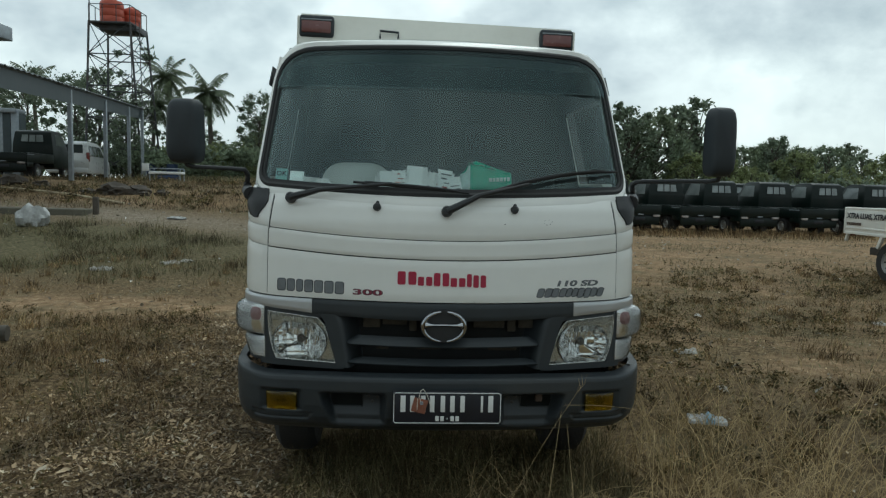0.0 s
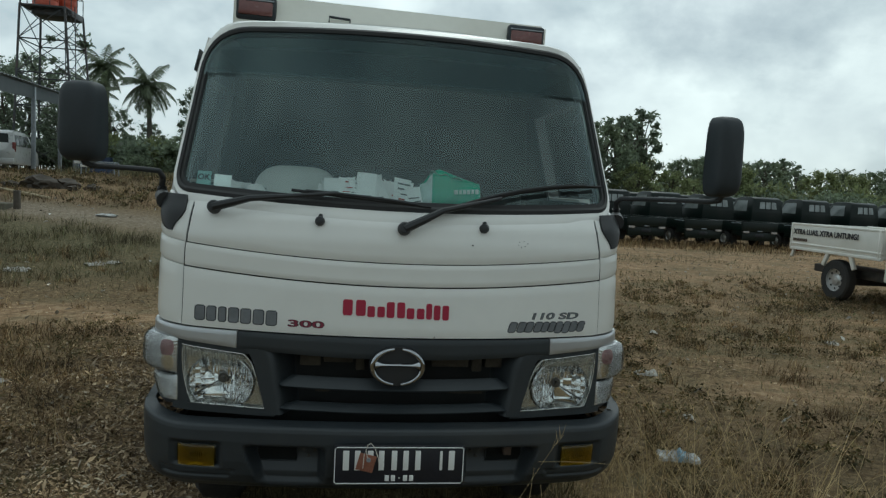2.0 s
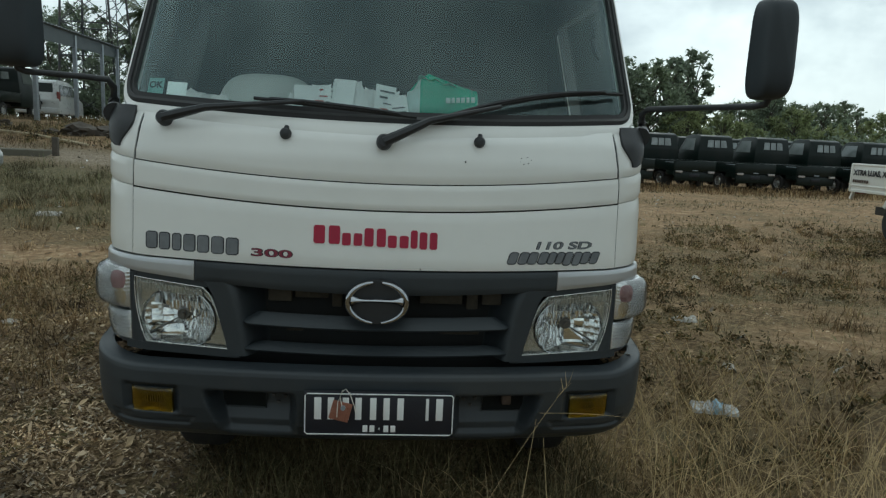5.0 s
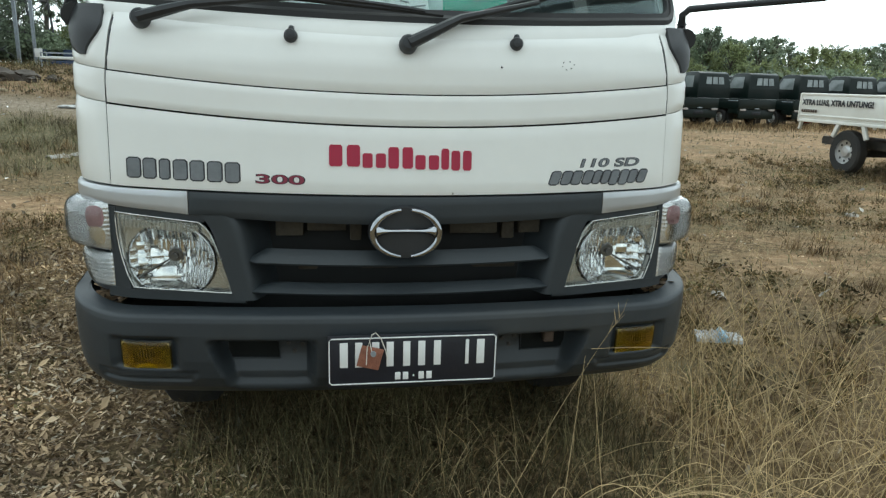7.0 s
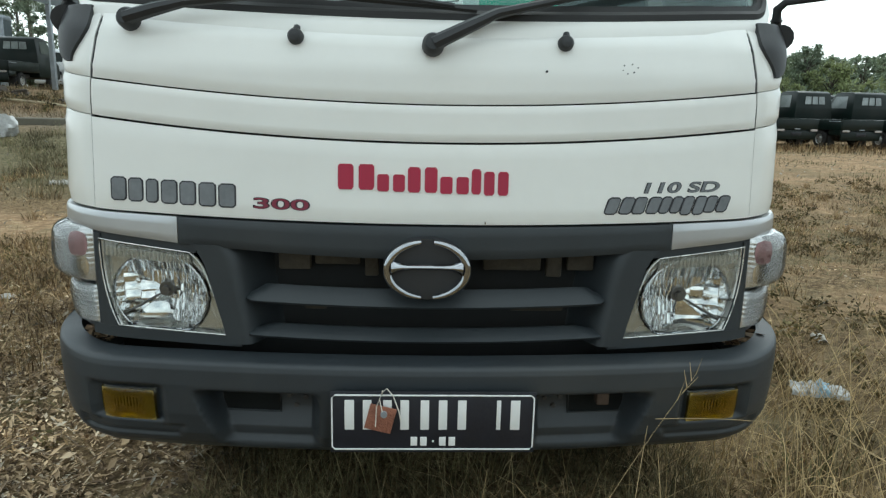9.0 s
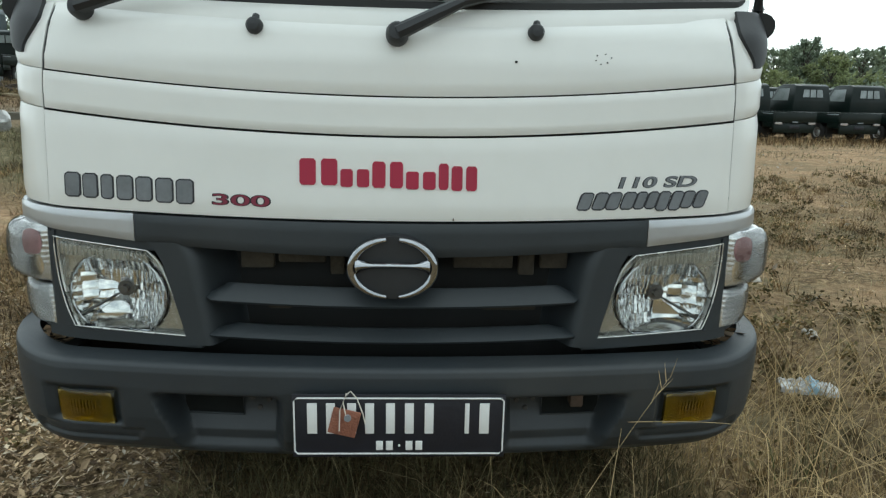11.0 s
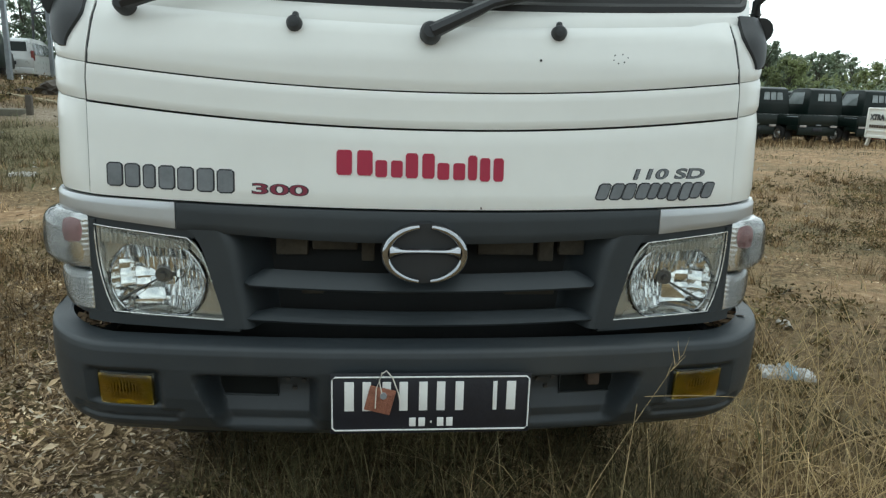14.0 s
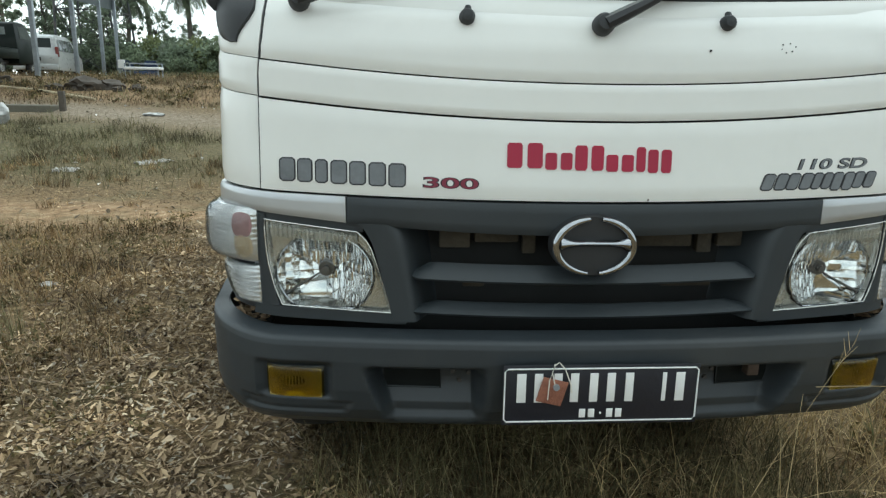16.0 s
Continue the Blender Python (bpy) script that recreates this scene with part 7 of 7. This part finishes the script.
# dark tangled weeds between the litter and the bare strip
x, y = scatter(r6, 34000, -6.5, -1.6, -0.8, 4.6, lambda a, b: smooth01((patchy(a, b, 0.9, 63) - 0.36) / 0.35) * smooth01((-1.65 - a) / 0.6))
n = len(x)
v, f = blades(x, y, r6.uniform(0.04, 0.20, n), r6.uniform(0.0014, 0.003, n) * (1 + 0.1 * y), r6.uniform(0.5, 1.6, n), r6, 3)
stuff("brown_weeds", v, f, M_BROWNGRASS, "tangled dry brown weeds on dark soil", "weeds")
# greener band and bank on the left, sparser tufts far to the right
x, y = scatter(r6, 70000, -15, 0.5, 6.2, 13.2, lambda a, b: zones(a, b)[1] * smooth01((patchy(a, b, 0.8, 2) * 0.7 + 0.3 * patchy(a, b, 2.6, 9) - 0.33) / 0.25))
n = len(x)
v, f = blades(x, y, r6.uniform(0.05, 0.24, n) * np.array([0.4 + patchy(a, b, 1.4, 77) for a, b in zip(x, y)]), r6.uniform(0.003, 0.007, n), r6.uniform(0.4, 1.4, n), r6, 2)
stuff("rough_grass", v, f, M_GREENGRASS, "rough green and brown grass band beside the track", "grass")
for seed_, mat_, nm_, lab_, cut_, hi_ in ((6, M_BANKGRASS, "bank_weeds", "dry brown weeds in clumps on the bank", 0.44, 0.40), (17, M_GREENGRASS, "bank_grass", "patchy green growth on the bank by the shed", 0.50, 0.30), (29, M_BANKGRASS, "bank_straw", "pale dry straw in clumps on the bank", 0.54, 0.34)):
    x, y = scatter(r6, 20000, -16, -0.5, 14.6, 26, lambda a, b: smooth01((patchy(a, b, 0.7, seed_) * 0.7 + 0.3 * patchy(a, b, 2.1, seed_ + 1) - cut_) / 0.12))
    n = len(x)
    tall_ = np.array([0.35 + patchy(a, b, 1.6, seed_ + 4) for a, b in zip(x, y)])
    v, f = blades(x, y, r6.uniform(0.05, hi_ * 0.6, n) * tall_, r6.uniform(0.006, 0.013, n), r6.uniform(0.3, 1.4, n), r6, 2)
    stuff(nm_, v, f, mat_, lab_, "grass")
x, y = scatter(r6, 16000, -12, 0, 26, 39, lambda a, b: 0.8)
n = len(x)
v, f = blades(x, y, r6.uniform(0.12, 0.4, n), r6.uniform(0.012, 0.025, n), r6.uniform(0.2, 0.7, n), r6, 2)
stuff("meadow_grass", v, f, M_GREENGRASS, "bright rough grass before the boundary wall", "grass")
x, y = scatter(r6, 30000, 2.5, 24, 6, 19.5, lambda a, b: smooth01((patchy(a, b, 0.5, 12) - 0.42) / 0.4) * 0.8 + 0.8 * smooth01((b - 18) / 1.2) * patchy(a, b, 1, 4))
n = len(x)
v, f = blades(x, y, r6.uniform(0.03, 0.12, n), r6.uniform(0.004, 0.009, n), r6.uniform(0.3, 1.1, n), r6, 2)
stuff("lot_grass", v, f, M_GREENGRASS, "sparse low tufts on the bare lot", "grass")
x, y = scatter(r6, 12000, 4, 26, 18.8, 22.3, lambda a, b: 0.75 * patchy(a, b, 0.9, 14) + 0.2)
n = len(x)
v, f = blades(x, y, r6.uniform(0.08, 0.34, n), r6.uniform(0.006, 0.012, n), r6.uniform(0.2, 0.8, n), r6, 2)
stuff("verge_grass", v, f, M_BROWNGRASS, "taller dry grass round the parked pickups", "grass")


def flakes(x, y, size, lift, r, bend=0.35):
    n = len(x)
    az, tx, ty = r.uniform(0, 2 * np.pi, n), r.normal(0, 0.42, n), r.normal(0, 0.42, n)
    z = heights(x, y) + lift * r.uniform(0.1, 1, n)
    L, W = size * r.uniform(0.6, 1.4, n), size * r.uniform(0.16, 0.55, n)
    ca, sa = np.cos(az), np.sin(az)

    def at(u, w, dz):
        px, py = u * L, w * W
        return np.stack([x + ca * px - sa * py, y + sa * px + ca * py, z + tx * px + ty * py + dz * size], 1)
    v = np.stack([at(-1, 0, 0), at(-0.1, -1, bend * 0.5), at(1, 0, bend * 0.3), at(-0.1, 1, bend * 0.5), at(-0.1, 0, 0)], 1)
    idx = np.arange(n)[:, None] * 5
    f = np.concatenate([idx + np.array([0, 1, 4]), idx + np.array([1, 2, 4]), idx + np.array([2, 3, 4]), idx + np.array([3, 0, 4])], 0)
    return v.reshape(-1, 3), f


x, y = scatter(r6, 240000, -3.6, 0.6, -1.4, 5.0, lambda a, b: (0.15 if in_truck(a, b) else 1) * math.exp(-((a + 1.2) / 0.85) ** 2) * (0.45 + 0.65 * smooth01((patchy(a, b, 2.6, 20) - 0.2) / 0.5)) * (1 - 0.5 * smooth01((b - 3.5) / 2)) * (1 - 0.93 * smooth01((a + 0.62) / 0.35) * smooth01((b + 0.25) / 0.25)))
n = len(x)
v, f = flakes(x, y, 0.0055 + 0.0145 * r6.uniform(0, 1, n) ** 1.7, 0.03, r6)
stuff("leaf_litter", v, f, M_DEADLEAF, "tan dead leaves lying thick on the ground", "dead leaves")
x, y = scatter(r6, 26000, -6, 8, -1.5, 8, lambda a, b: (0.35 + 0.5 * patchy(a, b, 0.9, 25)) * (0.1 if abs(a) < 0.85 and b > -0.15 else 1))
n = len(x)
v, f = flakes(x, y, r6.uniform(0.005, 0.018, n), 0.025, r6)
stuff("leaf_litter", v, f, M_DEADLEAF, "scattered dead leaves and straw bits", "dead leaves")
# larger curled leaves among them
x, y = scatter(r6, 9000, -3.6, -0.4, -1.2, 3.6, lambda a, b: (0.1 if in_truck(a, b) else 1) * math.exp(-((a + 1.35) / 1.0) ** 2) * smooth01((patchy(a, b, 1.1, 61) - 0.22) / 0.5) * (1 - 0.95 * smooth01((a + 0.75) / 0.3) * smooth01((b + 0.2) / 0.2)))
n = len(x)
v, f = flakes(x, y, r6.uniform(0.012, 0.030, n), 0.045, r6)
stuff("large_leaf_litter", v, f, M_DEADLEAF, "larger curled tan leaves among the litter", "dead leaves")
x, y = scatter(r6, 5200, -14, 20, 2.5, 19, lambda a, b: 0.15 + 0.85 * max(zones(a, b)[0], zones(a, b)[2]))
v, f = flakes(x, y, 0.035, 0.01, r6, 0.6)
stuff("small_stones", v, f, M_STONE, "pale small stones on the bare earth", "stones")
x, y = scatter(r6, 330, -12, 14, 2.0, 17, lambda a, b: 0.3 + 0.7 * patchy(a, b, 0.5, 31))
v, f = flakes(x, y, 0.045, 0.02, r6, 0.7)
stuff("litter_scraps", v, f, M_SCRAP, "scraps of white rubbish strewn over the lot", "litter")

# low leafy weeds in clumps
M_WEEDLEAF = ramp_mat("weed_leaves", [(0.0, (0.060, 0.054, 0.024)), (0.4, (0.125, 0.106, 0.046)), (0.7, (0.185, 0.135, 0.064)), (1.0, (0.32, 0.22, 0.115))])


def weeds(name, label, n, x0, x1, y0, y1, keep, leaves, leaf, wide, seed):
    cx, cy = scatter(r6, n, x0, x1, y0, y1, keep)
    r = np.random.RandomState(seed)
    tall = r.uniform(0.5, 1.3, len(cx)) * wide
    cz = heights(cx, cy) + tall * 0.35
    v, f = leaf_cloud(np.stack([cx, cy, cz], 1), tall, len(cx) * leaves, leaf, seed, 0.55)
    stuff(name, v, f, M_WEEDLEAF, label, "weeds")


weeds("leafy_weeds", "low olive and brown leafy weeds among the dry grass", 2600, 1.05, 11, 0.6, 11, lambda a, b: smooth01((patchy(a, b, 0.7, 71) - 0.34) / 0.3) * (1 - 0.85 * zones(a, b)[0]), 40, 0.016, 0.11, 71)
weeds("leafy_weeds", "low dark leafy weeds beside the leaf litter", 1500, -6.5, -1.2, -1.2, 5.0, lambda a, b: smooth01((patchy(a, b, 0.9, 73) - 0.32) / 0.3) * (0.32 + 0.68 * smooth01((-1.5 - a) / 0.8)), 40, 0.012, 0.09, 73)
weeds("leafy_weeds", "dark weeds growing before and under the bumper", 420, -0.75, 1.1, -0.9, 0.7, lambda a, b: smooth01((patchy(a, b, 1.8, 75) - 0.25) / 0.3), 36, 0.010, 0.075, 75)
weeds("bank_shrubs", "scrubby brown and green growth on the bank", 900, -16, -1.0, 14.8, 26, lambda a, b: smooth01((patchy(a, b, 0.6, 77) - 0.45) / 0.2), 40, 0.035, 0.22, 77)
# thin twigs lying on the leaf litter
tw = Mesh()
r8 = random.Random(12)
for k in range(620):
    px, py = r8.gauss(-1.5, 0.8), r8.uniform(-1.3, 4.2)
    if in_truck(px, py) or px > -0.3:
        continue
    a, L = r8.uniform(0, 6.28), r8.uniform(0.05, 0.24)
    h0 = ground_z(px, py)
    q0 = Vector((px, py, h0 + r8.uniform(0.005, 0.03)))
    q2 = q0 + Vector((math.cos(a) * L, math.sin(a) * L, r8.uniform(-0.01, 0.06)))
    tw.tube([q0, lerp(q0, q2, 0.5) + Vector((r8.uniform(-0.02, 0.02), r8.uniform(-0.02, 0.02), 0.012)), q2], [0.0022, 0.0018, 0.001], 4, False)
M_TWIG = pbr("dry_twig", (0.20, 0.15, 0.10), 0.85, var=0.3, vscale=5, rand=0.7, island=True)
lone("twigs", tw, M_TWIG, "thin dry twigs lying on the dead leaves", "twigs", kind="stuff")


# long pale straws that lean across the bumper
r7 = random.Random(9)
straws = Mesh()


def straw(p, q, sag, rad=0.0013, head=False):
    p, q = Vector(p), Vector(q)
    pts = [lerp(p, q, k / 11) + Vector((0, 0, sag * math.sin(math.pi * k / 11))) for k in range(12)]
    straws.tube(pts, [rad * (1 - 0.55 * k / 11) for k in range(12)], 4, False)
    if head:
        d = (pts[-1] - pts[-3]).normalized()
        for k in range(5):
            b = pts[-1] - d * 0.016 * k
            straws.tube([b, b + Vector((r7.uniform(-1, 1) * 0.02, r7.uniform(-0.5, 0.5) * 0.02, 0.022)) + d * 0.02], [0.0009, 0.0003], 3, False)


straw((0.24, -0.10, 0.20), (0.545, -0.02, 0.675), 0.02, 0.0008, True)
straw((0.46, -0.04, 0.585), (0.86, -0.02, 0.545), 0.012, 0.0009)
straw((0.86, -0.02, 0.545), (1.22, 0.05, 0.36), -0.01, 0.0016)
straw((0.40, -0.08, 0.18), (0.46, 0.00, 0.55), 0.0, 0.0012)
straw((0.52, -0.10, 0.05), (0.48, -0.02, 0.50), 0.0, 0.0012)
straw((0.85, -0.1, 0.0), (0.80, 0.02, 0.57), 0.0, 0.0013, True)
straw((0.93, 0.0, 0.0), (0.87, 0.1, 0.62), 0.0, 0.0013)
straw((1.05, -0.1, 0.0), (0.62, -0.05, 0.40), 0.06, 0.0015)
for k in range(780):
    px, py = r7.uniform(-0.15, 2.3), r7.uniform(-0.9, 1.4)
    if in_truck(px, py):
        continue
    a, L = r7.uniform(0, 6.28), r7.uniform(0.20, 0.60)
    up_ = r7.uniform(0.05, 0.85)
    q = (px + math.cos(a) * L * (1 - up_ * 0.8), py + math.sin(a) * L * (1 - up_ * 0.8) * 0.6, L * up_)
    if -0.95 < q[0] < 0.9 and q[1] > -0.06:
        continue
    straw((px, py, 0.0), q, r7.uniform(0.0, 0.08), r7.uniform(0.0008, 0.0016), r7.random() < 0.15)
M_PALESTRAW = pbr("pale_straw", (0.50, 0.375, 0.195), 0.8, var=0.3, vscale=3, rand=0.45, island=True)
for k in range(320):
    px, py = r7.uniform(0.25, 2.6), r7.uniform(-0.75, 0.15)
    a, L = r7.uniform(0, 6.28), r7.uniform(0.35, 0.80)
    rise_ = r7.uniform(0.05, 0.28)
    q = (px + math.cos(a) * L, py + math.sin(a) * L * 0.5 - 0.1, r7.uniform(0.01, 0.12))
    if px < 0.9 and q[1] > -0.12:
        continue
    straw((px, py, 0.0), q, rise_, r7.uniform(0.0011, 0.0018))
for k in range(320):
    px, py = r7.uniform(0.90, 2.1), r7.uniform(-0.9, 1.1)
    a, L = r7.uniform(0, 6.28), r7.uniform(0.35, 0.75)
    up_ = r7.uniform(0.35, 0.9)
    q = (px + math.cos(a) * L * (1 - up_ * 0.7), py + math.sin(a) * L * (1 - up_ * 0.7) * 0.6, L * up_)
    if q[0] < 0.95 and q[1] > -0.08:
        continue
    straw((px, py, 0.0), q, r7.uniform(0.0, 0.10), r7.uniform(0.0010, 0.0018), r7.random() < 0.3)
lone("straw_stalks", straws, M_PALESTRAW, "long pale straws leaning across the bumper", "grass", kind="stuff")

# a green weed by the wrapper and one on the left
for wx, wy, nb in ((1.35, 0.75, 70), (-2.3, 2.0, 40)):
    rr_ = np.random.RandomState(int(abs(wx) * 100))
    ang, rad = rr_.uniform(0, 6.28, nb), rr_.uniform(0, 0.11, nb)
    v, f = blades(wx + rad * np.cos(ang), wy + rad * np.sin(ang), rr_.uniform(0.10, 0.30, nb), rr_.uniform(0.002, 0.004, nb), rr_.uniform(0.15, 0.6, nb), rr_, 3)
    me = bpy.data.meshes.new("green_weed")
    me.from_pydata(v.tolist(), [], f.tolist())
    me.materials.append(M_GREENGRASS)
    tagged(new("green_weed", me), "tuft of green weed among the straw", "weed", "weeds in the lot", "stuff")


# rubbish
M_WRAP = pbr("white_plastic", (0.40, 0.40, 0.39), 0.45, var=0.25, vscale=20, bump=0.4, bscale=40)
M_WRAPBLUE = pbr("blue_print", (0.26, 0.38, 0.46), 0.35, var=0.2, vscale=20)


def crumple(w, d, h, seed, u0=0.0, u1=1.0, grow=1.0):
    me = Mesh()

    def fn(u, v):
        uu = lerp(u0, u1, u)
        t = 2 * math.pi * v
        k = math.sin(math.pi * lerp(0.04, 0.96, uu)) ** 0.45
        q = 1 + 0.55 * noise.noise(Vector((uu * 5, math.cos(t) * 1.6, math.sin(t) * 1.6 + seed)))
        return Vector(((uu - 0.5) * w, math.cos(t) * d / 2 * k * q * grow, max(math.sin(t) * h * 0.6 * k * q * grow + h * 0.42, 0.0)))
    return me.grid(fn, 26, 18)


wrap_t = thing("plastic_wrapper", (0, 0, 0), "crumpled white and blue plastic wrapper lying in the straw", "wrapper")


def crushed(w, d, h, seed, u0=0.0, u1=1.0, lift=0.0):
    """A thin sheet, creased all over and bunched up along its length."""
    def fn(u, v):
        x, y = (lerp(u0, u1, u) - 0.5) * w, (v - 0.5) * d
        q = Vector((x * 22, y * 26, seed))
        crease = abs(noise.noise(q)) * 0.9 + abs(noise.noise(q * 2.3)) * 0.45
        dome = math.sqrt(max(1 - (2 * v - 1) ** 2, 0)) * (0.5 + 0.5 * math.sin(math.pi * (0.15 + 0.7 * lerp(u0, u1, u))))
        edge = 1 + 0.35 * noise.noise(Vector((x * 14, seed * 2, 0)))
        return Vector((x + 0.012 * noise.noise(q * 1.4 + Vector((9, 0, 0))), y * edge + 0.012 * noise.noise(q * 1.3), 0.004 + h * (0.35 * dome + 0.65 * crease * dome) + lift))
    return Mesh().grid(fn, 40, 24)


part("wrapper_body", crushed(0.25, 0.11, 0.085, 3), M_WRAP, wrap_t, smooth=False)
part("blue_band", crushed(0.25, 0.11, 0.085, 3, 0.46, 0.68, 0.002), M_WRAPBLUE, wrap_t, smooth=False)
place(wrap_t, 1.69, 1.36, -16, 0.9, 0.03)
for wx, wy, w, d, h, yaw, nm, lb in ((2.40, 3.39, 0.20, 0.09, 0.05, 5, "plastic_scrap", "dirty white plastic scrap lying on the grass"), (-4.76, 8.15, 0.32, 0.16, 0.07, 10, "plastic_scrap", "dirty white plastic scrap lying on the grass"),
                                     (-5.3, 13.4, 0.42, 0.24, 0.06, 0, "plastic_sheet", "flat white plastic piece lying on the track"), (-7.85, 12.2, 0.62, 0.5, 0.42, 30, "plastic_sack", "stuffed white plastic sack on the grass band"),
                                     (-3.95, 8.8, 0.26, 0.18, 0.06, 40, "plastic_scrap", "dirty white plastic scrap lying on the grass"), (-3.72, 8.95, 0.20, 0.14, 0.05, -20, "plastic_scrap", "dirty white plastic scrap lying on the grass"),
                                     (-2.55, 2.9, 0.13, 0.07, 0.03, 15, "plastic_scrap", "dirty white plastic scrap lying on the grass"), (3.3, 5.2, 0.16, 0.1, 0.04, 70, "plastic_scrap", "dirty white plastic scrap lying on the grass"),
                                     (5.3, 4.9, 0.14, 0.09, 0.05, 0, "plastic_scrap", "dirty white plastic scrap lying on the grass"), (2.2, 2.2, 0.12, 0.05, 0.05, 80, "plastic_scrap", "dirty white plastic scrap lying on the grass")):
    sc = lone(nm, crumple(w, d, h, wx) if w > 0.4 else crushed(w, d, h * 1.3, wx), M_WRAP if w > 0.4 else M_RUBBISH, lb, "rubbish", "rubbish on the lot", smooth=w > 0.4)
    sc.matrix_basis = pose(wx, wy, ground_z(wx, wy) - 0.002, 0, 0, yaw)

lone("timber_log", Mesh().tube([(-4.9, 3.3, 0.06), (-4.2, 3.42, 0.07), (-3.62, 3.52, 0.055)], [0.085, 0.08, 0.07], 10), M_BARK, "short dark log lying on the ground", "log")
gz = ground_z
M_POLE = pbr("old_bamboo", (0.40, 0.34, 0.22), 0.8, var=0.3, vscale=4)
M_CONC = pbr("old_concrete", (0.11, 0.10, 0.075), 0.9, var=0.25, vscale=4, bump=0.4, bscale=40, stain=(0.10, 0.09, 0.06), stain_amt=0.6, stain_scale=2)
lone("concrete_edge", Mesh().box((6.4, 0.5, 0.62), (-10.6, 13.85, gz(-9.0, 13.85) - 0.19), 0.03), M_CONC, "low weathered concrete edge beside the track", "concrete")
lone("stake", Mesh().box((0.12, 0.10, 0.50), (-7.25, 13.8, gz(-7.25, 13.8) + 0.15), 0.015), M_BARK, "short dark timber stake at the concrete's end", "stake")
lone("bamboo_pole", Mesh().tube([(-12.6, 18.2, gz(-12.6, 18.2) + 0.05), (-10.87, 17.4, gz(-10.87, 17.4) + 0.06), (-9.04, 16.52, gz(-9.04, 16.52) + 0.06), (-7.15, 15.2, gz(-7.15, 15.2) + 0.04)], 0.032, 8), M_POLE, "long pale bamboo pole lying by the track", "pole")
M_ROCK = pbr("dark_rock", (0.070, 0.058, 0.046), 0.9, var=0.4, vscale=4, bump=0.6, bscale=12)
for wx, wy, s in ((-8.25, 17.35, 1.0), (-7.75, 17.55, 0.75), (-12.2, 19.4, 0.9), (-8.85, 17.1, 0.4), (-6.9, 17.2, 0.4), (-11.0, 18.9, 0.5), (-7.3, 17.0, 0.3)):
    b = bmesh.new()
    bmesh.ops.create_icosphere(b, subdivisions=3, radius=0.5)
    for vv in b.verts:
        vv.co *= 1 + 0.7 * noise.noise(vv.co * 3.1 + Vector((wx, wy, 0))) + 0.25 * noise.noise(vv.co * 9 + Vector((wx, wy, 0)))
        vv.co.z *= 0.5
    rk = lone("boulder", Mesh().bm(b), M_ROCK, "dark weathered boulder on the bank", "boulder", "boulders on the bank")
    rk.matrix_basis = pose(wx, wy, gz(wx, wy) + 0.06, 0, 0, wx * 40) @ Matrix.Scale(s * 0.9, 4)
